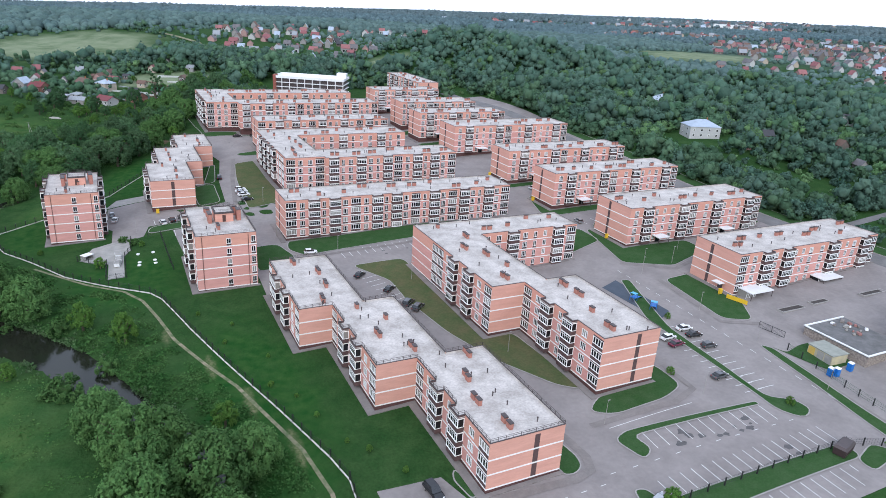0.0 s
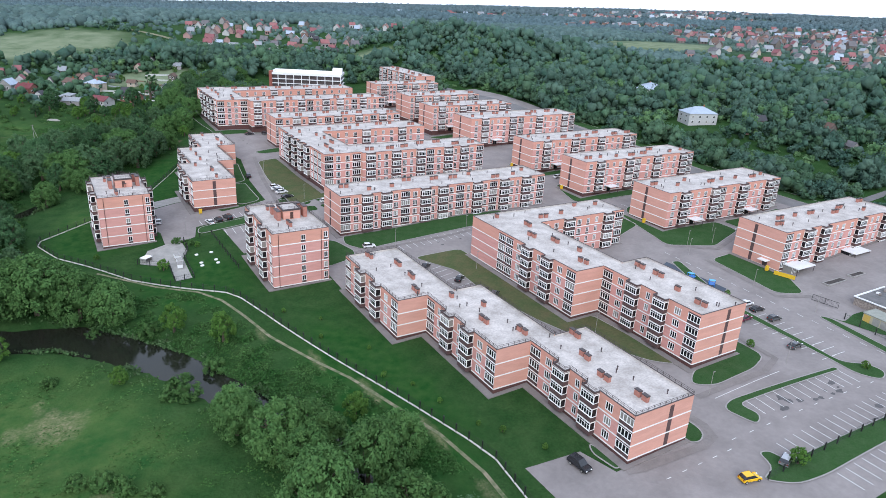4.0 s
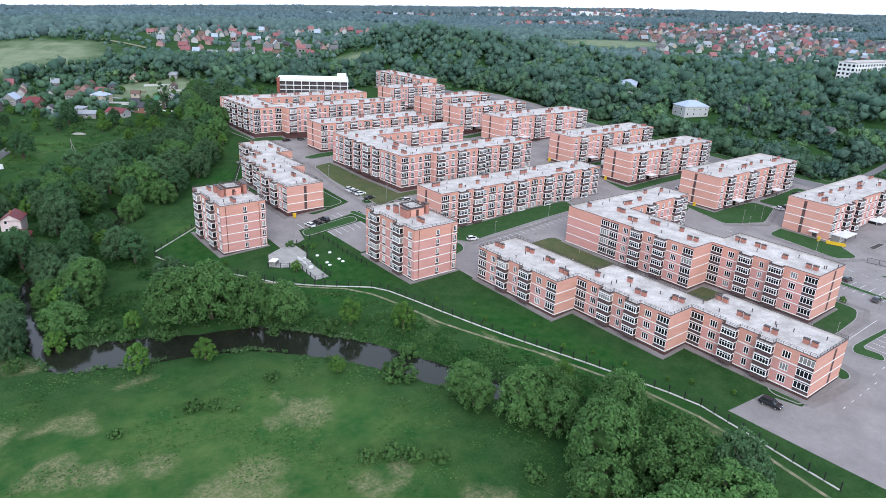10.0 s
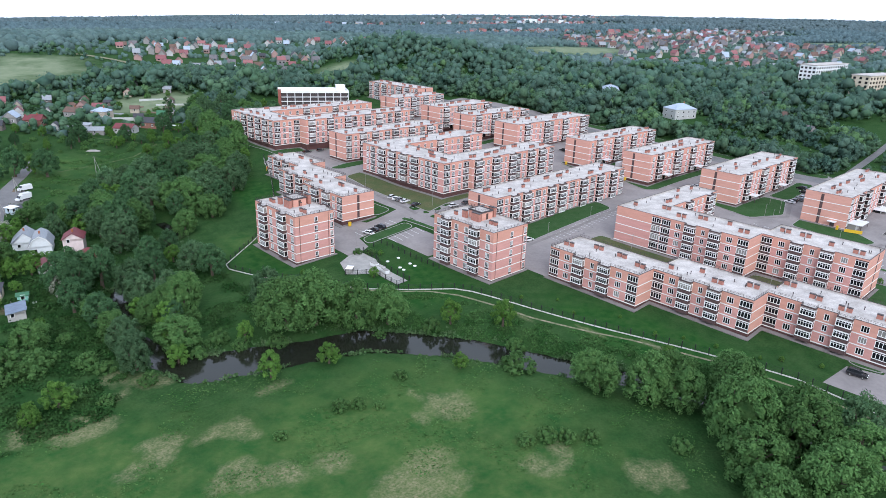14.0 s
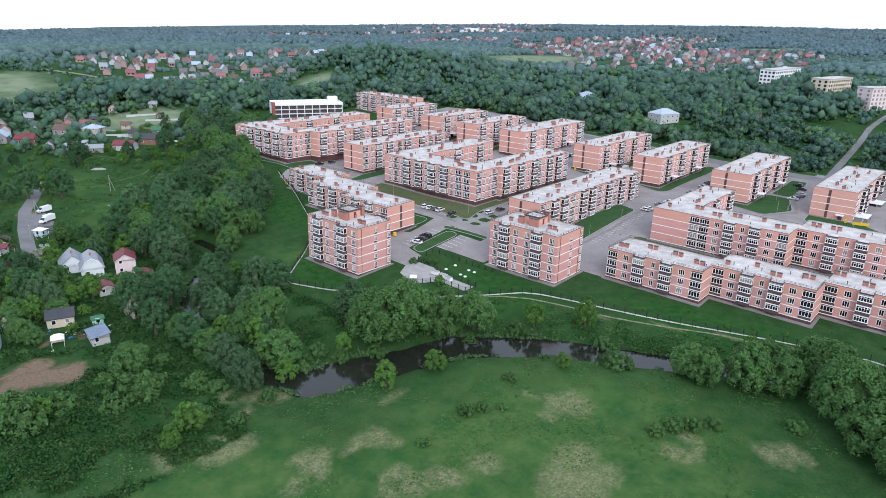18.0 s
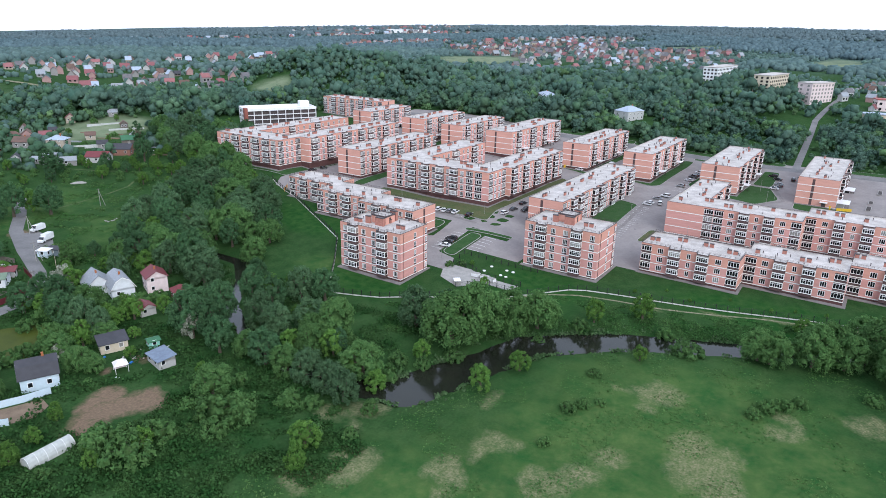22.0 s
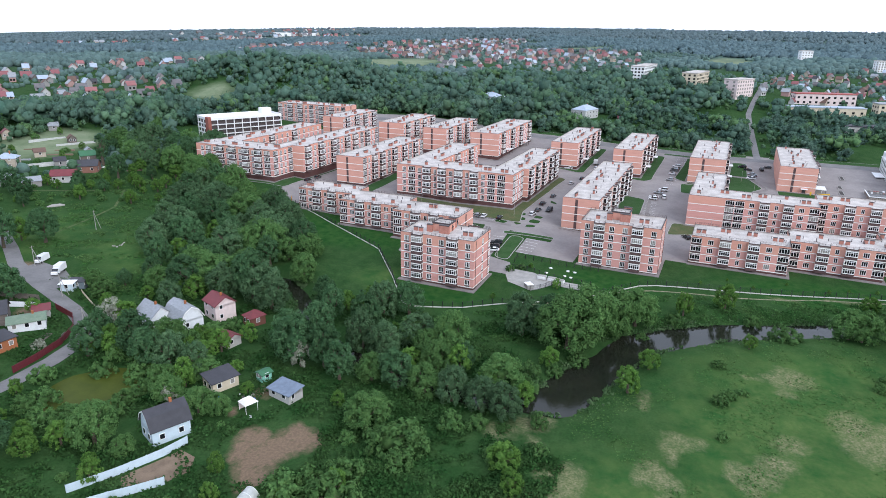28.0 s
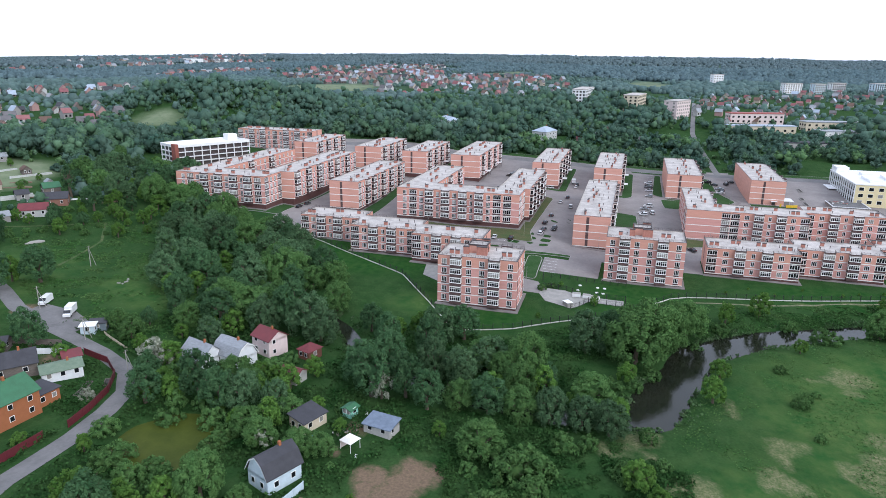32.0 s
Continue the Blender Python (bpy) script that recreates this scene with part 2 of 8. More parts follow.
# ---- the land ----
ESTATE_LEVELS = ((60, 60.5, 6.7), (92, 60.5, 6.9), (36, 63, 6.4), (8, 13, 0.0), (-30, 64, -0.6), (42, -90, 0.5), (22, -20, 0.4), (78, -60, 1.8), (75, -20, 2.2), (40, 33, 2.6), (100, 33, 4.0),
         (45, 70, 6.6), (45, 112, 7.4), (100, 85, 7.6), (0, 75, 2.4), (5, 110, 3.2), (14, 146, 4.4), (30, 180, 9.6), (32, 218, 10.8),
         (110, 185, 10.6), (165, -50, 4.2), (165, -6, 4.8), (165, 32, 6.2), (165, 66, 7.6), (160, 110, 9.8), (150, 138, 11.4), (150, 166, 12.4),
         (150, 205, 13.6), (165, 245, 15.0), (98, 255, 12.5), (48, 150, 7.2), (105, 140, 9.6))
OUTER_LEVELS = ((100, -100, 2.0), (140, -130, 2.6), (-10, -40, -1.0), (10, -90, -0.8), (-30, 20, -1.4), (-55, 60, -2.0), (-60, 100, -1.5), (-30, 120, 0.5),
         (-10, 165, 3.5), (-70, -30, -3.0), (-40, -80, -2.6), (-110, -60, -3.0), (-150, -20, -2.6), (-110, 40, -2.4), (-150, 60, -1.0), (-135, 85, -0.5),
         (-90, 130, 0.0), (-110, 180, 3.2), (-60, 190, 3.6), (-160, 140, 1.0), (-190, 100, 0.5), (255, 82, 17.0), (60, 360, 23.0), (31, 518, 34.0),
         (278, 365, 42.0), (-60, 300, 13.0), (240, -40, 9.0), (220, 180, 18.0), (489, 74, 29.0), (440, 22, 28.0), (412, -15, 25.0))
CTRL = np.array(ESTATE_LEVELS + OUTER_LEVELS)
WATER_Z = -2.7
# the river's line, from upstream to downstream, with its half width
RIVER = ((-52, 128, 2.0), (-52, 112, 2.2), (-62, 99, 2.4), (-80, 84, 2.6), (-91, 60, 2.6), (-95, 40, 2.8), (-93.5, 23, 3.6), (-88, 12, 6.6), (-78, 8.5, 6.5), (-64, 3, 5.5),
         (-50, -1.5, 6.0), (-41, -11, 5.5), (-32, -22, 5.0), (-25, -36, 4.5), (-19, -48, 4.0), (-12, -60, 3.2), (-7, -75, 3.0), (-5, -95, 3.0), (-8, -130, 3.0), (-20, -190, 3.0))


def base_level(x, y):
    """The long slopes of the land: level by the river, rising to the plateau, then fitted to the horizon line in the
    camera's view.
    """
    r, w = np.hypot(x - 10, y - 20), np.arctan2(y - 20, x - 10)
    far = 78.0 + 4400.0 * (0.0318 * np.cos(w) - 0.0023 * np.sin(w) - 0.0330 + 0.0028 * np.exp(-((w - 0.55) / 0.4) ** 2))
    k = np.clip((r - 700.0) / 3700.0, 0, 1)
    return np.where(r < 170, 0.0, np.where(r < 700, 0.062 * (r - 170), 32.9 + (far - 32.9) * k))


CTRL_REST = CTRL[:, 2] - base_level(CTRL[:, 0], CTRL[:, 1])


def line_gap(x, y, line):
    """How far places lie from a line of points with half widths; below zero inside it."""
    gap = np.full(np.shape(x), 1e9)
    for (ax, ay, aw), (bx, by, bw) in zip(line, line[1:]):
        dx, dy = bx - ax, by - ay
        k = np.clip(((x - ax) * dx + (y - ay) * dy) / (dx * dx + dy * dy), 0, 1)
        gap = np.minimum(gap, np.hypot(x - ax - k * dx, y - ay - k * dy) - (aw + k * (bw - aw)))
    return gap


def plain_z(x, y):
    b = base_level(x, y)
    s, w = np.zeros(np.shape(x)), np.full(np.shape(x), 1.5e-7)
    for (cx, cy, _), rest in zip(CTRL, CTRL_REST):
        k = 1.0 / ((x - cx) ** 2 + (y - cy) ** 2 + 260.0) ** 1.7
        s, w = s + k * rest, w + k
    return b + s / w


def land_z(x, y):
    """Height of the land at places, with the river's bed cut into it."""
    x, y = np.asarray(x, float), np.asarray(y, float)
    z = plain_z(x, y)
    gap = line_gap(x, y, RIVER)
    bank = np.clip(gap / 7.0, 0, 1)
    low = WATER_Z - 0.9 + 1.3 * np.clip((gap + 2.0) / 3.0, 0, 1)
    z = np.where(gap < 7.0, low + (z - low) * bank * bank * (3 - 2 * bank), z)
    pond = np.hypot((x + 130.4) * 1.0, y - 107.5)
    return np.where(pond < 13.5, np.minimum(z, -1.6 + 0.35 * np.maximum(pond - 10.6, -2)), z)


def ground_z(x, y):
    return float(land_z(x, y))


def level(x, y):
    far = math.hypot(x - 10, y - 20)
    more = min(max((far - 450) / 900, 0), 1) * noise.fractal(Vector((x / 420, y / 420, 3.1)), 1.0, 2.0, 3) * 7.0 if far > 450 else 0
    return ground_z(x, y) + more


def steps(near0, near1, fine, far0, far1):
    out, a, s = [near0 + fine * i for i in range(int((near1 - near0) / fine) + 1)], near1, fine
    while a < far1:
        s *= 1.16
        a += s
        out.append(min(a, far1))
    a, s = near0, fine
    while a > far0:
        s *= 1.16
        a -= s
        out.insert(0, max(a, far0))
    return out


gx, gy = np.array(steps(-200, 215, 2.6, -4500, 4600)), np.array(steps(-140, 240, 2.6, -4500, 4600))
GX, GY = np.meshgrid(gx, gy)
GZ = land_z(GX, GY)
rolls = np.array([[noise.fractal(Vector((x / 420, y / 420, 3.1)), 1.0, 2.0, 3) for x in gx] for y in gy])
away = np.hypot(GX - 10, GY - 20)
GZ = GZ + np.where(away > 450, np.clip((away - 450) / 900, 0, 1) * rolls * 7.0, 0)
nx, ny = len(gx), len(gy)
cells = [(j * nx + i, j * nx + i + 1, (j + 1) * nx + i + 1, (j + 1) * nx + i) for j in range(ny - 1) for i in range(nx - 1)]
land = bpy.data.meshes.new("ground")
land.from_pydata(np.stack([GX, GY, GZ], -1).reshape(-1, 3).tolist(), [], cells)
land.polygons.foreach_set("use_smooth", [True] * len(cells))


def blot(spots):
    """How far each place of the land lies inside soft round patches: x, y, radius along x, radius along y."""
    out = np.zeros(np.shape(GX))
    for x, y, rx, ry in spots:
        d = np.hypot((GX - x) / rx, (GY - y) / ry)
        out = np.maximum(out, np.clip(1.6 - 1.3 * d, 0, 1))
    return out


def scattered(spots, seed):
    """Each soft patch broken into a few smaller ones that lie unevenly round it."""
    rng, out = random.Random(seed), []
    for x, y, rx, ry in spots:
        for _ in range(5):
            k = rng.uniform(0.35, 0.75)
            out.append((x + rng.uniform(-0.7, 0.7) * rx, y + rng.uniform(-0.7, 0.7) * ry, rx * k, ry * k))
    return tuple(out)


STRAW = scattered(((-70, -52, 13, 9), (-77, -53, 8, 7), (-49, -40, 8, 6), (-58, -33, 5, 7), (-89, -34, 7, 6), (-99, -29, 7, 5), (-92, -17, 5, 6), (-102, -14, 8, 5), (-113, 6, 9, 7), (-111, -13, 7, 5), (-53, -64, 7, 6), (-101, 15, 7, 6),
                   (-79, -7, 5, 3), (-40, -80, 7, 6), (-90, -62, 10, 7), (-120, -30, 10, 8), (-84, -80, 9, 7), (-124, 8, 7, 6)), 9) + ((-9.5, -22, 1.6, 6), (-3, -39, 1.8, 7), (3, -56, 1.8, 8), (8, -74, 1.8, 8), (9, -92, 1.8, 7))
MUD = ((-131, 57, 6.5, 5.5), (-136, 57.5, 7, 4.5), (-141, 54.5, 5, 4), (-126, 53.5, 5.5, 4.5), (-130, 63, 4.5, 5), (-135, 62, 4, 3.5), (-124, 57, 3.5, 3.5), (-115, 72.5, 3.5, 3), (-124.5, 73, 2.5, 2), (-110, 156, 6, 4), (-90, 186, 5, 6), (4, 172, 5, 4))
MEADOW = ((-85, -50, 70, 55), (-124, -18, 36, 32), (-50, 165, 40, 30), (-80, 215, 45, 30), (-40, 70, 14, 30))
TENDED = ((5, -55, 16, 45), (-18, 15, 22, 24), (-40, 62, 18, 22), (-8, 110, 20, 50), (100, -140, 60, 16), (30, 190, 10, 40))
FIELD = ((-40, 462, 88, 82), (200, 368, 26, 24), (600, 405, 112, 84), (880, 5, 130, 44), (570, 890, 130, 46), (430, 258, 50, 18), (20, 318, 40, 26), (1300, 300, 200, 50))
# one mask grows with distance only, to put haze into the far ground's colour
for name, value in (("straw", blot(STRAW)), ("mud", blot(MUD)), ("meadow", blot(MEADOW)), ("tended", blot(TENDED)), ("hazed_woodland", np.clip((away - 520) / 380, 0, 1)), ("field", blot(FIELD))):
    land.attributes.new(name, "FLOAT", "POINT").data.foreach_set("value", value.ravel().astype(np.float32))

GRASS = surf("rough_grass", (0.019, 0.054, 0.015), (0.036, 0.074, 0.024), 5.0, 0.95, 0.8, fine=0.4, spec=0.03)


def patches(m):
    """Lays the land's growth, and a bluish haze tint far off, over the rough grass, each patch frayed by a noise of its
    own.
    """
    n, l = m.node_tree.nodes, m.node_tree.links
    p = n["Principled BSDF"]
    colour = p.inputs["Base Color"].links[0].from_socket
    geo = n.new("ShaderNodeNewGeometry")
    for name, tint, other, size, need in (("meadow", (0.018, 0.072, 0.018), (0.074, 0.122, 0.036), 17.0, 0.35), ("meadow", (0.030, 0.088, 0.022), (0.080, 0.118, 0.038), 4.0, 0.52), ("tended", (0.013, 0.058, 0.012), (0.032, 0.079, 0.020), 7.0, 0.3),
                                          ("hazed_woodland", (0.048, 0.086, 0.066), (0.074, 0.116, 0.090), 40.0, 0.25), ("field", (0.190, 0.222, 0.140), (0.140, 0.180, 0.104), 30.0, 0.3), ("straw", (0.265, 0.228, 0.140), (0.105, 0.125, 0.052), 1.5, 0.36), ("mud", (0.19, 0.135, 0.09), (0.14, 0.10, 0.07), 1.6, 0.27)):
        at, fray, add, edge, mix, two, grain = (n.new(k) for k in ("ShaderNodeAttribute", "ShaderNodeTexNoise", "ShaderNodeMath", "ShaderNodeMapRange", "ShaderNodeMix", "ShaderNodeMix", "ShaderNodeTexNoise"))
        at.attribute_name = name
        fray.inputs["Scale"].default_value, fray.inputs["Detail"].default_value, fray.inputs["Roughness"].default_value = 1.0 / size, 8.0, 0.68
        grain.inputs["Scale"].default_value, grain.inputs["Detail"].default_value = 3.0 / size, 6.0
        l.new(geo.outputs["Position"], fray.inputs["Vector"]), l.new(geo.outputs["Position"], grain.inputs["Vector"])
        add.operation = "MULTIPLY"
        l.new(at.outputs["Fac"], add.inputs[0]), l.new(fray.outputs[0], add.inputs[1])
        edge.inputs["From Min"].default_value, edge.inputs["From Max"].default_value = need * 0.6, need * (2.1 if name == "straw" else 1.6)
        l.new(add.outputs[0], edge.inputs["Value"])
        two.data_type = mix.data_type = "RGBA"
        two.inputs["A"].default_value, two.inputs["B"].default_value = (*tint, 1), (*other, 1)
        spread = n.new("ShaderNodeMapRange")
        spread.inputs["From Min"].default_value, spread.inputs["From Max"].default_value = 0.34, 0.66
        l.new(grain.outputs[0], spread.inputs["Value"]), l.new(spread.outputs[0], two.inputs["Factor"])
        l.new(edge.outputs[0], mix.inputs["Factor"]), l.new(colour, mix.inputs["A"]), l.new(two.outputs["Result"], mix.inputs["B"])
        colour = mix.outputs["Result"]
    l.new(colour, p.inputs["Base Color"])
    return m


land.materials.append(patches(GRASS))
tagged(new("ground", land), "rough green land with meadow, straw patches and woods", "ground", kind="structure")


def ribbon(line, width, lift, mat, shape=None, step=2.5, sides=(1, 1)):
    """A strip that follows a line over the land."""
    s = shape or Shape()
    pts = []
    for a, b in zip(line, line[1:]):
        n = max(1, int(math.dist(a, b) / step))
        pts += [(a[0] + (b[0] - a[0]) * i / n, a[1] + (b[1] - a[1]) * i / n) for i in range(n)]
    pts.append(line[-1])
    rows = []
    for i, (x, y) in enumerate(pts):
        a, b = pts[max(i - 1, 0)], pts[min(i + 1, len(pts) - 1)]
        d = math.dist(a, b) or 1
        ux, uy = -(b[1] - a[1]) / d * width / 2, (b[0] - a[0]) / d * width / 2
        rows.append([(x + ux * k, y + uy * k, ground_z(x + ux * k, y + uy * k) + lift) for k in (sides[0], 0, -sides[1])])
    for p, q in zip(rows, rows[1:]):
        for k in (0, 1):
            s.face((p[k], p[k + 1], q[k + 1], q[k]), mat)
    return s


def rounded(outline, r):
    """The outline with its corners cut to arcs of about r metres."""
    out, n = [], len(outline)
    for i in range(n):
        a, b, c = Vector(outline[i - 1]), Vector(outline[i]), Vector(outline[(i + 1) % n])
        u, w = a - b, c - b
        k = min(r, u.length * 0.45, w.length * 0.45)
        p, q = b + u.normalized() * k, b + w.normalized() * k
        for t in (0, 0.33, 0.67, 1):
            out.append(tuple((1 - t) ** 2 * p + 2 * t * (1 - t) * b + t * t * q))
    return out


def sheet(outline, lift, mat, cut=5.0, edge=0.0, edge_mat=None):
    """A flat outline laid over the land, in pieces small enough to follow it, with a real edge downwards where edge is given."""
    bm = bmesh.new()
    bm.faces.new([bm.verts.new((x, y, 0)) for x, y in outline])
    bmesh.ops.triangulate(bm, faces=bm.faces[:])
    xs, ys = [p[0] for p in outline], [p[1] for p in outline]
    for axis, lo, hi in ((0, min(xs), max(xs)), (1, min(ys), max(ys))):
        a = lo + cut
        while a < hi - 0.5:
            co, no = [0, 0, 0], [0, 0, 0]
            co[axis], no[axis] = a, 1
            bmesh.ops.bisect_plane(bm, geom=bm.verts[:] + bm.edges[:] + bm.faces[:], plane_co=co, plane_no=no)
            a += cut
    heights = land_z(np.array([v.co.x for v in bm.verts]), np.array([v.co.y for v in bm.verts]))
    for v, z in zip(bm.verts, heights):
        v.co.z = z + lift
    bmesh.ops.recalc_face_normals(bm, faces=bm.faces[:])
    if bm.faces and sum(f.normal.z for f in bm.faces) < 0:
        bmesh.ops.reverse_faces(bm, faces=bm.faces[:])
    s = Shape()
    for f in bm.faces:
        s.face([v.co for v in f.verts], mat)
    if edge:
        for e in bm.edges:
            if len(e.link_faces) == 1:
                a, b = (v.co for v in e.verts)
                s.face((a, b, b - Vector((0, 0, edge)), a - Vector((0, 0, edge))), edge_mat or mat)
    bm.free()
    return s


# water
river = Shape()
left, right = [], []
for i, (x, y, w) in enumerate(RIVER):
    a, b = RIVER[max(i - 1, 0)], RIVER[min(i + 1, len(RIVER) - 1)]
    d = math.dist(a[:2], b[:2])
    ux, uy = -(b[1] - a[1]) / d * (w + 5), (b[0] - a[0]) / d * (w + 5)
    left.append((x + ux, y + uy, WATER_Z)), right.append((x - ux, y - uy, WATER_Z))
for i in range(len(RIVER) - 1):
    river.face((right[i], right[i + 1], left[i + 1], left[i]), WATER)
thing("water", "dark still river between overgrown banks", "river", kind="structure", data=river)
thing("pond", "small pond green with duckweed beside the lane", "pond", kind="structure",
      data=Shape().face([(-130.4 + 11.4 * math.cos(a) * (1 + 0.10 * math.sin(3 * a + 1)), 107.5 + 11.2 * math.sin(a) * (1 + 0.08 * math.cos(4 * a)), -1.35) for a in (2 * math.pi * i / 28 for i in range(28))], POND))
# trodden trail outside the fence
tagged(new("trail", ribbon(((-41, 33), (-27.5, 17.2), (-18.5, 8.5), (-14.2, 0), (-11.2, -12), (-8.6, -24), (-3.4, -37.5), (1.4, -49), (5.0, -62), (8.8, -75), (10.4, -88), (9.4, -103), (7, -116)), 0.8, 0.05, TRAIL).mesh("trail")), "trodden clay footpath along the outside of the fence", "path", kind="structure")

# hard ground of the estate
ESTATE = ((17.5, -126), (17.5, -90.5), (29, -92), (31, -99.5), (51, -99.5), (48, -68), (41, -40), (33, -8.5), (16.5, -8.5), (17, 4), (17, 28), (-0.7, 28.3), (-2, 49), (11.6, 49), (12.5, 40), (15, 40),
          (16, 57), (-9, 56), (-11, 48), (-15.6, 46), (-20.5, 46), (-20, 58), (-22, 62), (-21, 80), (-6, 84), (2, 66), (18, 68), (20, 96), (25, 128), (22, 150), (12, 152), (14, 165), (26, 172), (60, 168), (118, 168), (122, 222), (150, 230), (214, 230), (216, -126))
tagged(new("road", sheet(ESTATE, 0.05, ASPHALT, 6.0).mesh("road")), "grey asphalt yards and roads of the housing estate", "road", kind="structure")
tagged(new("road", ribbon(((206, -140), (206, 20), (204, 130), (196, 250)), 8, 0.09, OLD_ASPHALT).mesh("road")), "worn grey street along the edge of the woods", "road", kind="structure")
tagged(new("road", ribbon(((206, -32), (223, -31), (307, -27), (345, -25), (420, -30), (560, -40)), 3.8, 0.09, OLD_ASPHALT).mesh("road")), "straight worn street running off through the trees", "road", kind="structure")
tagged(new("road", ribbon(((-70, 228), (-82, 204), (-89.7, 190.7), (-97.1, 169.2), (-102.6, 149.4), (-108.9, 136), (-117, 129.6), (-126, 127.2), (-136.5, 126), (-153, 126), (-190, 118)), 4.6, 0.08, OLD_ASPHALT).mesh("road")), "bending worn asphalt village lane", "road", kind="structure")
tagged(new("road", ribbon(((-66, 206), (-30, 214), (-14, 226), (-40, 262)), 1.0, 0.06, WORN_GRASS).mesh("road")), "faint worn track through the meadow grass", "road", kind="structure")
tagged(new("road", sheet(((-96, 171), (-91, 186), (-84.5, 186), (-85, 174), (-90, 163.5), (-97.5, 164)), 0.07, OLD_ASPHALT).mesh("road")), "gravelly parking pull-off beside the lane", "road", kind="structure")
tagged(new("road", ribbon(((28, 520), (60, 470), (62, 430)), 5, 0.3, TRAIL).mesh("road")), "pale dirt road along the far field", "road", kind="structure")

# lawns with kerbs inside the estate: outline, dull or fresh
def lawn(outline, dull=False):
    ring = rounded(outline, 2.5)
    bed = tagged(new("lawn", sheet(ring, 0.16, DULL_LAWN if dull else LAWN, 4.0, 0.16, KERB).mesh("lawn")), "patchy brownish lawn behind a low concrete kerb" if dull else "green lawn behind a low concrete kerb", "lawn", kind="structure")
    part("kerb", ribbon(ring + ring[:1], 0.28, 0.19, KERB, step=4.0), bed)


lawn(((33, 13.5), (90, 16), (93, 25), (88, 26.5), (31, 26.5), (29, 20)))
lawn(((18, 8), (28, 10), (30, 14), (27, 25), (18, 26)))
lawn(((44, 1.5), (60.5, 1), (61, -21), (60, -50), (68, -52), (70, -80), (65, -76), (57.5, -62), (53, -46), (50.5, -26), (51, -12)), True)
lawn(((65.5, -86.5), (71, -82.8), (86.5, -82.8), (88, -70), (91.5, -78), (91, -86.5), (84, -89), (70, -89.5)))
lawn(((49.6, -100.3), (51.6, -100.8), (54, -99.6), (54.8, -97), (54.4, -92), (51.2, -84), (49.8, -84)))
lawn(((30.6, -93.5), (32, -91), (33.6, -98.4), (31.4, -99.2)))
lawn(((52.4, -113.4), (57.1, -112.6), (58.6, -108.4), (60.6, -109), (61.4, -112.8), (106, -114.4), (106, -118.7), (64, -118.4), (57, -117.4)))
lawn(((125, -26), (131.5, 1.5), (135, 2.5), (135, -16.5), (160, -17.5), (160, -27), (139, -34)))
lawn(((163, -18), (196, -18.5), (196, -26), (163, -27)))
lawn(((128.5, -41), (126, -66), (133, -70), (140.5, -58), (140.5, -40.5)))
lawn(((126, 22), (132, 41), (150, 42), (150, 39.8), (132, 39.5), (132, 24), (194, 24), (194, 18.5), (130, 18.5)))
lawn(((126, 56), (131, 74), (194, 75), (194, 73), (131.5, 73), (131.5, 57.5), (194, 57.5), (194, 53), (128, 53)))
lawn(((24, 55.5), (37, 58.5), (85, 57.5), (106, 57), (109, 61.5), (39, 63.5), (39, 119), (30, 119), (27, 98), (24.5, 70)), True)
lawn(((33, 136.5), (44, 138), (108, 138), (108, 134), (50, 130.5), (36, 131)))
lawn(((24, 168.5), (112, 167), (112, 169.5), (27, 175.5), (27, 222), (20, 222)))
lawn(((9, 69.5), (16.5, 69.5), (17.5, 94), (13.5, 95), (9, 92)))
lawn(((14, 96), (18.5, 97), (22, 122), (20, 122)))
lawn(((12.4, 58.6), (14.6, 59), (17.2, 40), (15.2, 39.4)))
lawn(((-8.6, 55), (-9.8, 49.4), (-2.5, 49.6), (11.4, 49.6), (11.8, 55)))
lawn(((64.5, -96), (66, -103), (69.5, -101), (68.5, -96.4), (101.5, -98.6), (101.5, -97.4), (68, -94.6)))
lawn(((106.5, -58), (116, -36), (118.5, -37), (108.8, -64), (107.2, -84), (105.6, -97), (110.5, -100), (111, -104), (106.5, -106), (103.5, -101.5), (104.4, -95), (105.4, -80)))
lawn(((124, -79.5), (121.3, -97), (117, -118), (121, -119), (124, -98), (126, -82)))
lawn(((112, 2.5), (130, 4), (130, -8), (113, -14)))
lawn(((104, -119), (112, -116.5), (114, -121), (104, -122.5)))
lawn(((140, 8), (196, 6), (196, 2.5), (135, 2.5)))
lawn(((120, 128), (172, 130), (172, 125), (124, 123)))
lawn(((118, 155), (170, 157.5), (170, 150), (124, 148)))
for a, b in ((-118, -38), (-26, 60), (60, 140)):
    lawn(((210.6, a), (217, a), (217, b), (210.6, b)))
lawn(((198.5, -14), (201.6, -14), (201.6, 20), (198.5, 20)))
# footpaths of pale paving round the lawns
for line, w in (((( 63, -90.5), (85, -91), (92.5, -88.5), (93.5, -78))), 1.6), (((124, -26), (138, -36), (160, -29)), 1.6), (((127, -40), (124.5, -67), (133.5, -72)), 1.6), (((125.5, -82), (124.2, -98), (121.5, -118)), 1.6), \
               (((32.6, -100.2), (36, -101.1), (51, -102), (55, -101), (56.4, -97.6), (56, -91), (52.5, -83)), 1.9), (((20, 58), (25.5, 98), (31, 128)), 1.6), (((28, 12), (60, 11.6), (90, 14)), 1.4):
    tagged(new("pavement", ribbon(line, w, 0.12, PAVING).mesh("pavement")), "pale grey paved footway", "pavement", kind="structure")


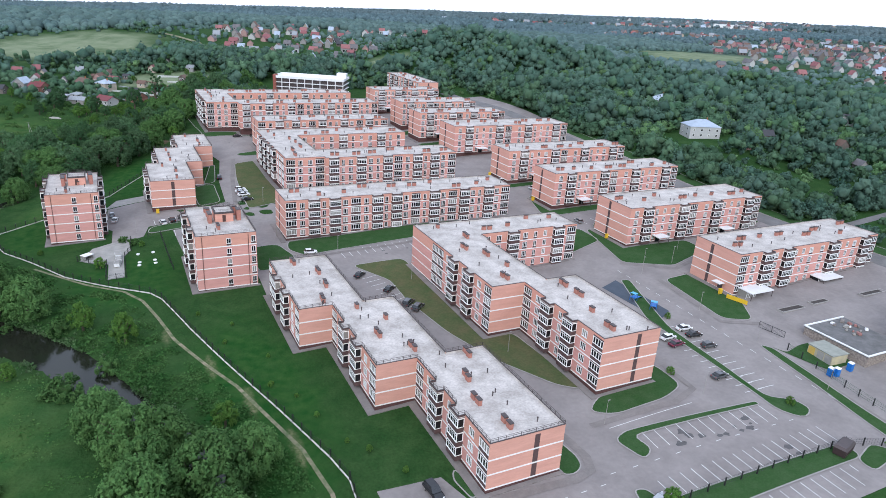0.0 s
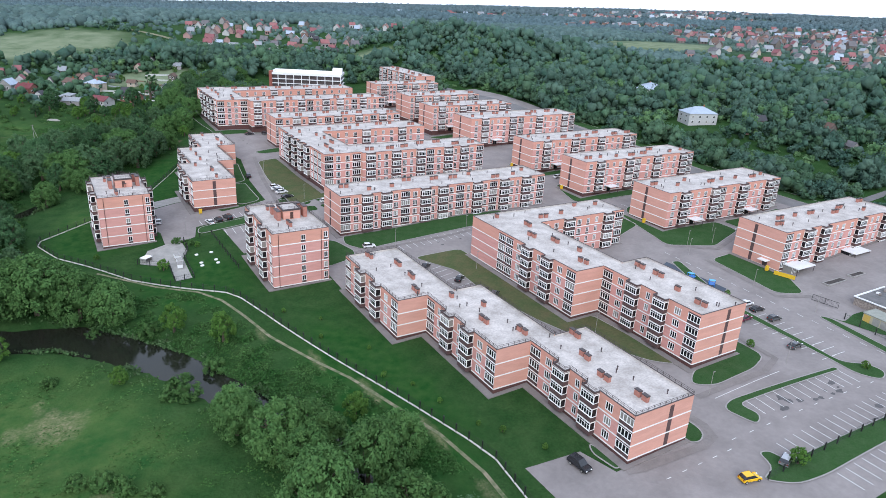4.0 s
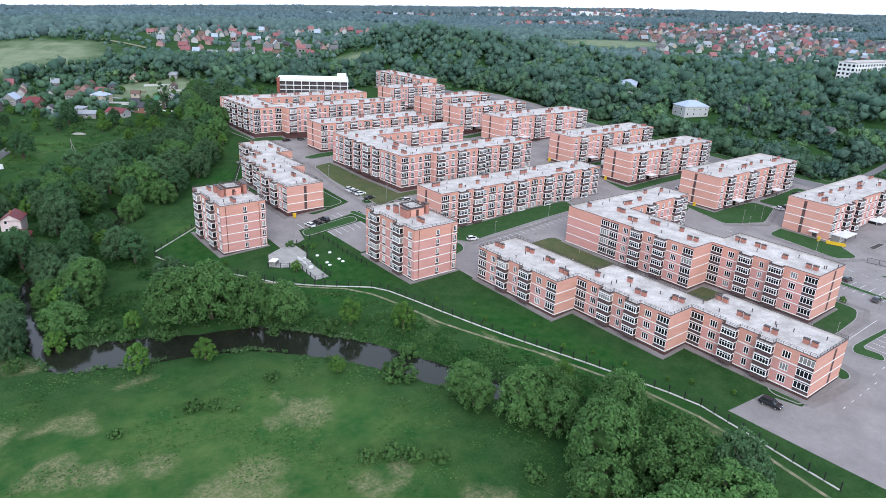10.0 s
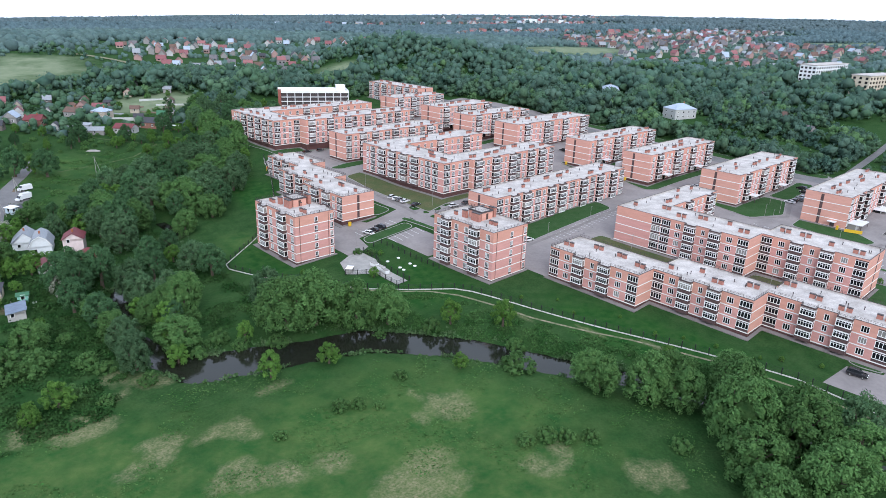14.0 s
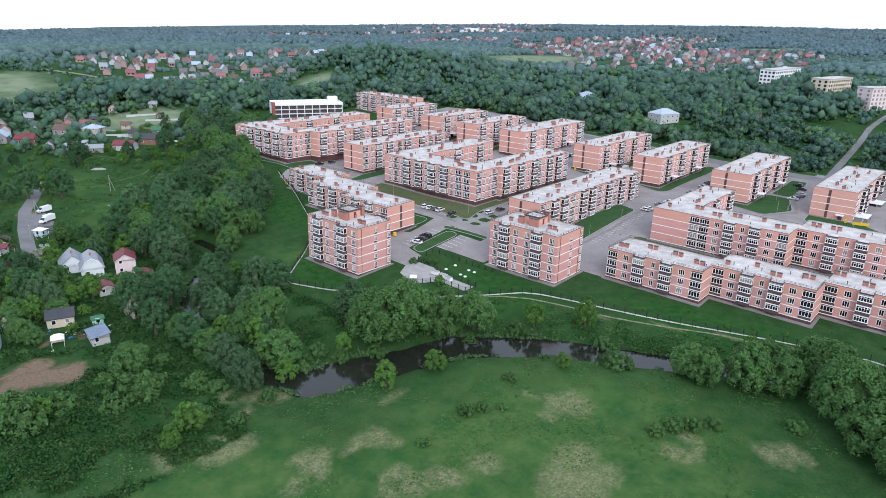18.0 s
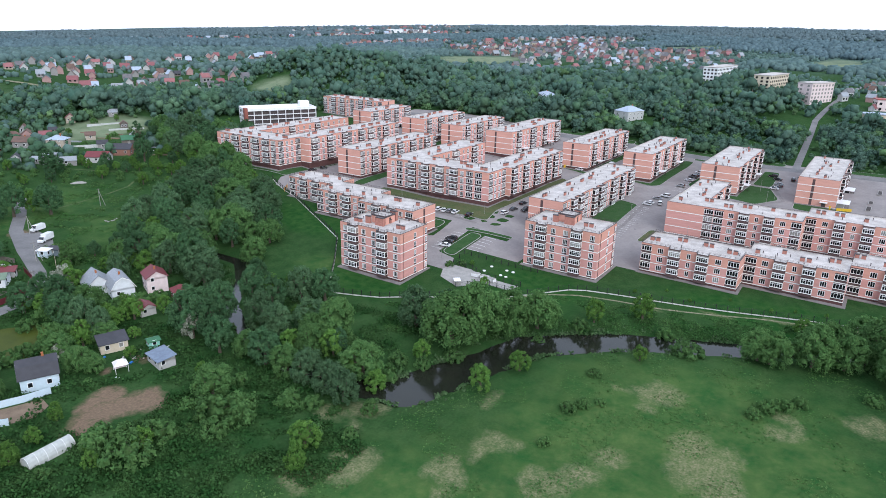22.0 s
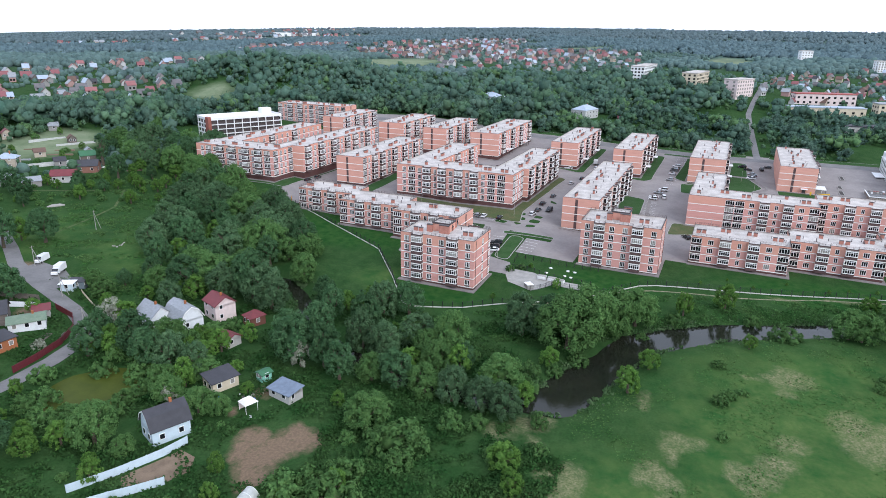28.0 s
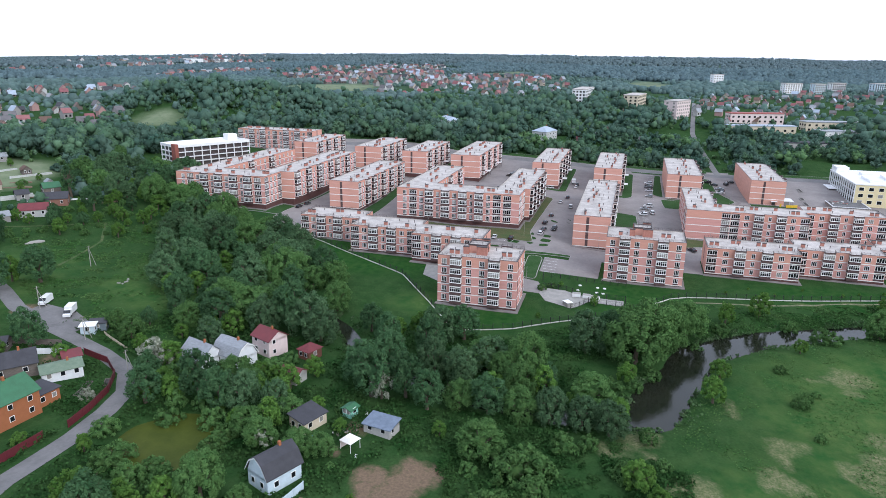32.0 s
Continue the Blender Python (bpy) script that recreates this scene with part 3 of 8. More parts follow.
# painted lines of the parking bays
def bays(a, b, count, deep, name="bay_line"):
    d = Vector((b[0] - a[0], b[1] - a[1]))
    u = d.normalized()
    w = Vector((-u.y, u.x)) * deep
    for i in range(count + 1):
        p = Vector(a) + d * (i / count)
        tagged(new(name, ribbon((tuple(p), tuple(p + w)), 0.16, 0.085, PAINT).mesh(name)), "white painted line between parking bays", "road marking", "parking bay lines", "structure")


bays((71, -96.2), (101, -98.8), 11, -5.2)
bays((64, -113.3), (106, -113.7), 16, 5.0)
bays((66, -119), (101, -119.3), 13, -5.0)
bays((102.5, -94), (103.8, -64), 11, -5.0)
bays((107.5, -64), (106.5, -94), 11, 5.0)
bays((44, 7.6), (88, 10.5), 17, 4.8)
bays((-1.6, 48.6), (11.2, 48.6), 5, -5.0)
bays((-7, 61), (9, 61.4), 7, -4.6)
bays((22, 64), (26, 80), 6, -4.6)
bays((44, -8), (47, -30), 8, 4.6)
bays((126, 7), (196, 6.5), 14, 4.8)
for i in range(15):
    a = (37.4 + 4.1 * i, -105.2) if i < 5 else (57.5 + 5.0 * (i - 5), -103.4 - 0.2 * (i - 5))
    tagged(new("lane_dash", ribbon((a, (a[0] + 1.2, a[1])), 0.14, 0.085, PAINT).mesh("lane_dash")), "short white dash along the car park lane", "road marking", "lane dashes", "structure")
for i in range(22):
    y = -30 - 4.2 * i
    x = 122.5 - 0.09 * (y + 30) * (-1 if y < -60 else 0.4)
    tagged(new("lane_dash", ribbon(((119.8 + 0.02 * i, y), (119.6 + 0.02 * i, y - 2.0)), 0.14, 0.085, PAINT).mesh("lane_dash")), "white dash down the middle of the street", "road marking", "street dashes", "structure")
tagged(new("lane_line", ribbon(((66, -92.6), (88, -92.6)), 0.15, 0.085, PAINT).mesh("lane_line")), "long white line on the yard road", "road marking", kind="structure")


# ---- the apartment houses ----
STOREY, FOOT, RIM = 3.0, 0.7, 0.55
# width of a unit, its opening's width, sill and head
UNIT = {"W": (2.2, 1.7, 0.75, 2.5), "N": (1.7, 1.2, 0.75, 2.5), "S": (1.6, 1.25, 0.8, 2.35), "L": (3.6, 3.4, 0.98, 2.66), "B": (3.8, 0, 0, 0), "D": (1.1, 0, 0, 0), "R": (2.0, 1.25, 0.75, 2.55), "T": (2.5, 1.9, 0.75, 2.55)}
kept = {}


def lattice(s, xs, zs, hole, y0, y1, mat):
    """A flat grid of bars with open cells, as one joined piece."""
    at = {}

    def vert(i, k, y):
        if (i, k, y) not in at:
            at[i, k, y] = len(s.v)
            s.v.append((xs[i], y, zs[k]))
        return at[i, k, y]

    def solid(i, k):
        return 0 <= i < len(xs) - 1 and 0 <= k < len(zs) - 1 and not hole(i, k)

    def add(*corners):
        s.f.append(tuple(vert(*c) for c in corners))
        s.m.append(s.slot(mat))

    for i in range(len(xs) - 1):
        for k in range(len(zs) - 1):
            if solid(i, k):
                add((i, k, y0), (i + 1, k, y0), (i + 1, k + 1, y0), (i, k + 1, y0))
                if not solid(i - 1, k):
                    add((i, k, y1), (i, k, y0), (i, k + 1, y0), (i, k + 1, y1))
                if not solid(i + 1, k):
                    add((i + 1, k, y0), (i + 1, k, y1), (i + 1, k + 1, y1), (i + 1, k + 1, y0))
                if not solid(i, k - 1):
                    add((i, k, y1), (i + 1, k, y1), (i + 1, k, y0), (i, k, y0))
                if not solid(i, k + 1):
                    add((i, k + 1, y0), (i + 1, k + 1, y0), (i + 1, k + 1, y1), (i, k + 1, y1))


def frame_mesh(w, h, n):
    """A white window frame of n sashes, its outer lower left corner at the opening's."""
    if ("f", w, h, n) not in kept:
        s, t, xs = Shape(), 0.11, [0, 0.11]
        for i in range(1, n):
            xs += [w * i / n - 0.045, w * i / n + 0.045]
        lattice(s, xs + [w - t, w], [0, t, h - t, h], lambda i, k: i % 2 == 1 and k == 1, -0.03, 0.16, PVC)
        kept["f", w, h, n] = s.mesh("window_frame")
    return kept["f", w, h, n]


def pane_mesh(w, h):
    if ("p", w, h) not in kept:
        kept["p", w, h] = Shape().box(0.08, w - 0.08, 0.115, 0.135, 0.08, h - 0.08, PANE).mesh("pane")
    return kept["p", w, h]


def whole_window(w, h, n):
    """Frame and glass together, for the houses farther off."""
    if ("w", w, h, n) not in kept:
        me = frame_mesh(w, h, n).copy()
        s = Shape()
        s.v, s.f, s.m = [tuple(v.co) for v in me.vertices], [tuple(f.vertices) for f in me.polygons], [0] * len(me.polygons)
        s.mats = [PVC]
        s.box(0.08, w - 0.08, 0.115, 0.135, 0.08, h - 0.08, PANE)
        kept["w", w, h, n] = s.mesh("window")
    return kept["w", w, h, n]


BW, BD = 3.6, 1.4


def bay_body():
    """One storey of a glazed bay: brown brick spandrel, white bands and corner posts."""
    if "bay" not in kept:
        s = Shape()
        s.box(0, BW, -BD, -0.004, -0.12, 0.94, BRICK_BROWN)
        s.box(-0.05, BW + 0.05, -BD - 0.05, -0.004, 0.94, 1.02, PVC)
        s.box(-0.03, BW + 0.03, -BD - 0.03, -0.004, 2.66, 2.88, WHITE)
        for x in (0, BW - 0.15):
            s.box(x, x + 0.15, -BD, -BD + 0.15, 1.02, 2.66, PVC)
            s.box(x, x + 0.15, -0.16, -0.004, 1.02, 2.66, PVC)
        kept["bay"] = s.mesh("bay")
    return kept["bay"]


def bay_frame():
    if "bayframe" not in kept:
        s, xs = Shape(), [0.1]
        for i in range(1, 5):
            x = 0.1 + (BW - 0.2) * i / 5
            xs += [x - 0.05, x + 0.05]
        lattice(s, [0.1, 0.17] + xs[1:] + [BW - 0.17, BW - 0.1], [1.0, 1.14, 2.08, 2.17, 2.52, 2.66], lambda i, k: i % 2 == 1 and k % 2 == 1, -BD + 0.02, -BD + 0.1, PVC)
        kept["bayframe"] = s.mesh("window_frame")
    return kept["bayframe"]


def bay_glass():
    if "bayglass" not in kept:
        s = Shape()
        s.box(0.1, BW - 0.1, -BD + 0.055, -BD + 0.075, 1.02, 2.66, PANE)
        for x in (0.05, BW - 0.07):
            s.box(x, x + 0.02, -BD + 0.15, -0.16, 1.02, 2.66, PANE)
        kept["bayglass"] = s.mesh("pane")
    return kept["bayglass"]


def whole_bay():
    """The bay with its frame and glass together, for the houses farther off."""
    if "wholebay" not in kept:
        s = Shape()
        for me in (bay_body(), bay_frame(), bay_glass()):
            k, slots = len(s.v), [s.slot(mat) for mat in me.materials]
            s.v += [tuple(v.co) for v in me.vertices]
            for f in me.polygons:
                s.f.append(tuple(k + i for i in f.vertices))
                s.m.append(slots[f.material_index])
        kept["wholebay"] = s.mesh("bay")
    return kept["wholebay"]


def lay(pattern, length):
    """Places for the units of a pattern along a wall: letters are units, spaces share the rest of the length."""
    fixed, gaps = sum(UNIT[c][0] for c in pattern if c != " "), pattern.count(" ")
    gap, u, out = max(length - fixed, 0) / max(gaps, 1), 0.0, []
    shrink = min(1.0, length / fixed) if fixed else 1.0
    for c in pattern:
        if c == " ":
            u += gap
        else:
            out.append((c, u, u + UNIT[c][0] * shrink))
            u += UNIT[c][0] * shrink
    return out


def facade(house, wall, m, length, z0, storeys, pattern, plain=False, near=True, spans=None):
    """One wall's face with its openings cut through it, and the windows and bays in it. m: the wall's frame, x along, y inwards. spans: where the wall rises above the roof."""
    units = lay(pattern.replace("B", "W") if plain else pattern, length)
    top = z0 + FOOT + storeys * STOREY + RIM

    def quad(u0, u1, za, zb, mat, y=0.0):
        wall.face([m @ Vector(p) for p in ((u0, y, za), (u1, y, za), (u1, y, zb), (u0, y, zb))], mat)

    quad(0, length, z0, z0 + FOOT, PLINTH)
    upper = BRICK_TAN if set(pattern) <= set(" D") else BRICK_TOP
    quad(0, length, top - RIM, top - 0.4, upper)
    above = list(spans) if spans is not None else [(0, length)]
    for c, u0, u1 in units:
        if c == "B":
            a, b = (u0 + u1 - BW) / 2, (u0 + u1 + BW) / 2
            above = [t for p, q in above for t in ((p, min(q, a)), (max(p, b), q)) if t[1] - t[0] > 0.02]
    for p, q in above:
        quad(p, q, top - 0.4, top, upper)
    for k in range(storeys):
        zf = z0 + FOOT + k * STOREY
        brick = BRICK_TAN if set(pattern) <= set(" D") else BRICK_TOP if k == storeys - 1 else BRICK
        u = 0.0
        for c, u0, u1 in units:
            if u0 > u:
                quad(u, u0, zf, zf + STOREY, brick)
            u = u1
            _, w, sill, head = UNIT[c]
            if c == "D":
                quad(u0, u1, zf, zf + STOREY, BRICK_BROWN)
            elif c == "B":
                quad(u0, u1, zf, zf + STOREY, brick)
                b = part("bay", bay_body() if near else whole_bay(), house, m @ Matrix.Translation(((u0 + u1 - BW) / 2, 0, zf)))
                if near:
                    part("window_frame", bay_frame(), b)
                    part("pane", bay_glass(), b)
            else:
                a, b = (u0 + u1 - w) / 2, (u0 + u1 + w) / 2
                low = BRICK_BROWN if c in "WLSN" else brick
                side = BRICK_BROWN if c == "L" else brick
                quad(a, b, zf, zf + sill, low), quad(a, b, zf + head, zf + STOREY, BRICK_BROWN if c == "L" else brick)
                quad(u0, a, zf, zf + STOREY, side if c != "L" else brick), quad(b, u1, zf, zf + STOREY, side if c != "L" else brick)
                d = 0.3
                for p in (((a, 0, zf + sill), (b, 0, zf + sill), (b, d, zf + sill), (a, d, zf + sill)), ((a, 0, zf + head), (a, d, zf + head), (b, d, zf + head), (b, 0, zf + head)),
                          ((a, 0, zf + sill), (a, d, zf + sill), (a, d, zf + head), (a, 0, zf + head)), ((b, 0, zf + sill), (b, 0, zf + head), (b, d, zf + head), (b, d, zf + sill))):
                    wall.face([m @ Vector(q) for q in p], WHITE)
                h = round(head - sill, 3)
                if plain:
                    quad(a, b, zf + sill, zf + head, PANE, 0.2)
                    continue
                sashes = {"W": 3, "N": 2, "S": 2, "L": 4, "R": 2, "T": 3}[c]
                if not near:
                    part("window", whole_window(w, h, sashes), house, m @ Matrix.Translation((a, 0, zf + sill)))
                    continue
                f = part("window", frame_mesh(w, h, sashes), house, m @ Matrix.Translation((a, 0, zf + sill)))
                part("pane", pane_mesh(w, h), f)
        if u < length:
            quad(u, length, zf, zf + STOREY, brick)
    # white bands at the floors
    for k in range(0 if plain else storeys):
        zb = z0 + FOOT + k * STOREY - 0.06
        part("white_band", Shape().box(0, length, -0.045, -0.004, zb, zb + 0.28, WHITE), house, m)
    # where the bays stand out at roof level
    out = []
    for c, u0, u1 in units:
        if c == "B":
            a = (u0 + u1 - BW) / 2
            p, q = m @ Vector((a, -BD, 0)), m @ Vector((a + BW, 0, 0))
            out.append((min(p.x, q.x), max(p.x, q.x), min(p.y, q.y), max(p.y, q.y)))
            part("bay_head", Shape().box(a, a + BW, -BD, -0.004, top - RIM - 0.12, top - 0.56, BRICK_BROWN), house, m)
    return out


def free_edges(box, others):
    """The stretches of a box's four sides that no other box adjoins: side, then where it begins and ends."""
    x0, x1, y0, y1 = box
    for side, at, lo, hi in (("w", x0 - 0.2, y0, y1), ("e", x1 + 0.2, y0, y1), ("s", y0 - 0.2, x0, x1), ("n", y1 + 0.2, x0, x1)):
        spans = [(lo, hi)]
        for a0, a1, b0, b1 in others:
            c0, c1, d0, d1 = (a0, a1, b0, b1) if side in "we" else (b0, b1, a0, a1)
            if c0 < at < c1:
                spans = [t for p, q in spans for t in ((p, min(q, d0)), (max(p, d1), q)) if t[1] - t[0] > 0.05]
        for p, q in spans:
            yield side, p, q


def rim_boxes(box, others, out, deep):
    """Flat boxes along the free sides of a roof, reaching out and deep metres to either side of its edge."""
    x0, x1, y0, y1 = box
    for side, p, q in free_edges(box, others):
        if side in "we":
            p, q = p + (deep if p == y0 else 0), q - (deep if q == y1 else 0)
            yield (x0 - out, x0 + deep, p, q) if side == "w" else (x1 - deep, x1 + out, p, q)
        else:
            p, q = p - (out if p == x0 else 0), q + (out if q == x1 else 0)
            yield (p, q, y0 - out, y0 + deep) if side == "s" else (p, q, y1 - deep, y1 + out)


def stack(house, x, y, z, w=1.3, d=0.65, h=1.15, cap=True):
    c = part("chimney", Shape().box(x - w / 2, x + w / 2, y - d / 2, y + d / 2, z - 0.02, z + h, CHIMNEY), house)
    if cap:
        part("cap", Shape().box(x - w / 2 - 0.06, x + w / 2 + 0.06, y - d / 2 - 0.06, y + d / 2 + 0.06, z + h, z + h + 0.22, CAP), c, label="dark chimney cap")


def vent(house, x, y, z):
    part("vent_pipe", Shape().tube((x, y, z - 0.02), (x, y, z + 0.75), 0.11, 0.11, CAP, 8).tube((x, y, z + 0.75), (x, y, z + 0.95), 0.19, 0.13, CAP, 8), house)


def rails(house, x0, x1, y0, y1, z, others=()):
    """A low railing round a roof's free edges: posts and two rails on each side."""
    for side, p, q in free_edges((x0, x1, y0, y1), others):
        a, b = {"w": ((x0, p), (x0, q)), "e": ((x1, p), (x1, q)), "s": ((p, y0), (q, y0)), "n": ((p, y1), (q, y1))}[side]
        s, n = Shape(), max(1, round(math.dist(a, b) / 1.5))
        for i in range(n + 1):
            x, y = a[0] + (b[0] - a[0]) * i / n, a[1] + (b[1] - a[1]) * i / n
            s.box(x - 0.03, x + 0.03, y - 0.03, y + 0.03, z, z + 0.75, RAIL)
        for h in (0.4, 0.72):
            s.box(a[0] - 0.02, b[0] + 0.02, a[1] - 0.02, b[1] + 0.02, z + h, z + h + 0.045, RAIL)
        part("railing", s, house)


def welded(shape):
    """The shape with the corners that lie together joined."""
    at, to, verts = {}, [], []
    for v in shape.v:
        key = tuple(round(c, 3) for c in v)
        if key not in at:
            at[key] = len(verts)
            verts.append(key)
        to.append(at[key])
    shape.v, shape.f = verts, [tuple(to[i] for i in f) for f in shape.f]
    return shape


def house(name, label, z0, storeys, sections, railing=False, seed=0, group="", far=False):
    """An apartment house of brick. Sections: x0, x1, y0, y1 and the patterns of the west, south, east and north walls."""
    rng = random.Random(seed)
    ob = thing(name, label, "apartment building", pose(0, 0, 0), group)
    top = z0 + FOOT + storeys * STOREY + RIM
    zr, bays_out, blocks = top - 0.38, [], [row[:4] for row in sections]
    for x0, x1, y0, y1, west, south, east, north in sections:
        wall, free = Shape(), {"w": [], "s": [], "e": [], "n": []}
        for side, p, q in free_edges((x0, x1, y0, y1), [o for o in blocks if o != (x0, x1, y0, y1)]):
            free[side].append({"w": (y1 - q, y1 - p), "s": (p - x0, q - x0), "e": (p - y0, q - y0), "n": (x1 - q, x1 - p)}[side])
        bays_out += facade(ob, wall, pose(x0, y1, 0, 0, 0, -90), y1 - y0, z0, storeys, west, False, not far, free["w"])
        bays_out += facade(ob, wall, pose(x0, y0, 0), x1 - x0, z0, storeys, south, False, not far, free["s"])
        bays_out += facade(ob, wall, pose(x1, y0, 0, 0, 0, 90), y1 - y0, z0, storeys, east, x1 > -10, True, free["e"])
        facade(ob, wall, pose(x1, y1, 0, 0, 0, 180), x1 - x0, z0, storeys, north, True, True, free["n"])
        part("wall", welded(wall), ob)
    for box in bays_out:
        others = [o for o in blocks + bays_out if o is not box]
        head = Shape().box(*box, top - 0.56, zr - 0.004, ROOF)
        for r in rim_boxes(box, others, 0.0, 0.12):
            head.box(*r, zr - 0.004, top - 0.03, BRICK_BROWN)
        for r in rim_boxes(box, others, 0.05, 0.15):
            head.box(*r, top - 0.03, top + 0.06, CAP)
        part("bay_roof", head, ob)
        if railing:
            rails(ob, box[0] + 0.08, box[1] - 0.08, box[2] + 0.08, box[3] - 0.08, top + 0.06, others)
    for x0, x1, y0, y1, west, south, east, north in sections:
        box = (x0, x1, y0, y1)
        others = [o for o in blocks + bays_out if o != box]
        part("foundation", Shape().box(x0 + 0.02, x1 - 0.02, y0 + 0.02, y1 - 0.02, z0 - 2.5, z0 + 0.02, PLINTH), ob)
        part("inner_wall", Shape().box(x0 + 0.45, x1 - 0.45, y0 + 0.45, y1 - 0.45, z0 + 0.02, top - 0.6, BRICK_BROWN), ob)
        deck, cap = Shape().box(x0 + 0.002, x1 - 0.002, y0 + 0.002, y1 - 0.002, zr - 0.15, zr, ROOF), Shape()
        for r in rim_boxes(box, others, -0.01, 0.15):
            deck.box(*r, zr - 0.1, top - 0.02, ROOF)
        for r in rim_boxes(box, others, 0.05, 0.16):
            cap.box(*r, top - 0.03, top + 0.06, CAP)
        part("roof", deck, ob, label="pale grey flat bitumen roof with stains")
        part("parapet_cap", cap, ob, label="dark metal parapet cap")
        if railing:
            rails(ob, x0 + 0.1, x1 - 0.1, y0 + 0.1, y1 - 0.1, top + 0.06, others)
        for a0, a1, b0, b1 in ((x0 - 1.8, x0 - 0.05, y0 - 1.0, y1 + 0.5), (x0 - 0.05, x1 + 0.5, y0 - 1.0, y0 - 0.05)):
            part("apron", sheet([(a0, b0), (a1, b0), (a1, b1), (a0, b1)], 0.2, PAVING, 4.0, 0.2), ob, label="grey concrete apron at the foot of the wall")
        # chimneys in twos and vent pipes along the middle of the roof
        along = (x1 - x0) > (y1 - y0)
        length, mid = (x1 - x0, (y0 + y1) / 2) if along else (y1 - y0, (x0 + x1) / 2)
        n = max(2, round(length / 8))
        for i in range(n):
            u = (x0 if along else y0) + length * (i + 0.5) / n + rng.uniform(-1.2, 1.2)
            v = mid + rng.choice((-1, 1)) * rng.uniform(1.0, 3.6)
            for k in range(rng.choice((1, 2, 2))):
                du = k * 1.9
                p = (u + du, v + rng.uniform(-0.2, 0.2)) if along else (v + rng.uniform(-0.2, 0.2), u + du)
                stack(ob, *p, zr, *((1.3, 0.65) if along else (0.7, 1.3)))
            for k in range(rng.choice((1, 1, 2, 3))):
                p = (u + rng.uniform(-3, 3), mid + rng.uniform(-4.5, 4.5)) if along else (mid + rng.uniform(-4.5, 4.5), u + rng.uniform(-3, 3))
                vent(ob, *p, zr)
    return ob


def pipes(ob, places, z0, z1):
    for x, y in places:
        part("downpipe", Shape().tube((x, y, z0), (x, y, z1), 0.07, 0.07, PIPE, 6), ob, label="brown downpipe")


def canopy(ob, x, y, z, w=5.0, d=3.4):
    """A white porch roof on posts in front of a south wall, with its glazed door."""
    c = part("canopy", Shape().box(x - w / 2, x + w / 2, y - d, y - 0.05, z + 2.75, z + 3.0, CANOPY), ob, label="flat white entrance canopy")
    for px in (x - w / 2 + 0.25, x + w / 2 - 0.25):
        part("post", Shape().box(px - 0.07, px + 0.07, y - d + 0.2, y - d + 0.34, z, z + 2.75, CAP), c)
    part("entrance", Shape().box(x - 1.1, x + 1.1, y - 0.12, y - 0.03, z + 0.2, z + 2.5, CAP).box(x - 0.9, x + 0.9, y - 0.15, y - 0.12, z + 0.3, z + 2.3, PANE), ob, label="dark glazed entrance door")


def tower(x0, x1, y0, y1, z0, seed):
    ob = house("tower_block", "salmon brick tower block with white bands and glazed bays", z0, 5, ((x0, x1, y0, y1, " W B W  W B  W ", "        S     N", " W B W  W B  W ", "     S     "),), True, seed, "tower blocks")
    top = z0 + FOOT + 5 * STOREY + RIM - 0.38
    pipes(ob, ((x0 + 1.6, y0 - 0.1), (x1 - 2.2, y0 - 0.1)), z0, top)
    cx, cy = (x0 + x1) / 2 + 0.5, (y0 + y1) / 2 + 1.5
    pent = part("stair_head", Shape().box(cx - 1.6, cx + 3.4, cy - 3.2, cy + 2.8, top, top + 2.7, BRICK_TOP), ob, label="orange brick stair head on the roof")
    part("cap", Shape().box(cx - 1.75, cx + 3.55, cy - 3.35, cy - 3.0, top + 2.5, top + 3.0, CAP).box(cx - 1.75, cx - 1.45, cy - 3.0, cy + 2.9, top + 2.5, top + 3.0, CAP).box(cx + 3.25, cx + 3.55, cy - 3.0, cy + 2.9, top + 2.5, top + 3.0, CAP)
         .box(cx - 1.45, cx + 3.25, cy + 2.6, cy + 2.9, top + 2.5, top + 3.0, CAP).box(cx - 1.45, cx + 3.25, cy - 3.0, cy + 2.6, top + 2.6, top + 2.72, ROOF), pent)
    part("door", Shape().box(cx + 0.4, cx + 1.3, cy - 3.26, cy - 3.2, top + 0.1, top + 2.1, PIPE), pent)
    rails(ob, cx - 1.6, cx + 3.4, cy - 3.2, cy + 2.8, top + 3.0)
    for dx, dy, w, d, h in ((-3.4, -2.0, 1.0, 3.4, 2.6), (4.6, -1.6, 1.1, 2.6, 3.1), (-3.2, 3.2, 1.0, 1.8, 2.3), (4.2, 2.6, 1.3, 1.0, 2.6)):
        stack(ob, cx + dx + 0.4, cy + dy, top, w, d, h)
    return ob


tower(-37.5, -22.7, 51.5, 77.0, -0.6, 1)
tower(0, 15.9, 0, 26.5, 0.0, 2)
LONG = "L T B R B T L"
FLAT = "             "
C_SET = [(34.0, 49.3, -99.0, -69.0, LONG, "       D    ", LONG, FLAT), (25.2, 40.5, -69.0, -40.0, LONG, "  ", LONG, FLAT), (17.3, 32.8, -40.0, -8.8, LONG, "  ", LONG, "   D    ")]
house("apartment_house", "low stepped salmon brick apartment house with railed roof", 0.5, 3, C_SET, True, 3)
D_SET = [(70.5, 86.0, -82.3, -51.5, LONG, "       D    ", LONG, FLAT), (61.3, 77.0, -51.5, -21.5, LONG, "  ", LONG, FLAT), (61.3, 77.5, -21.5, -4.0, "        L", "  ", FLAT, " W L W L "), (77.5, 112.0, -17.0, -4.4, " ", " N W B W N R B L", " D ", " W N B W W B N W ")]
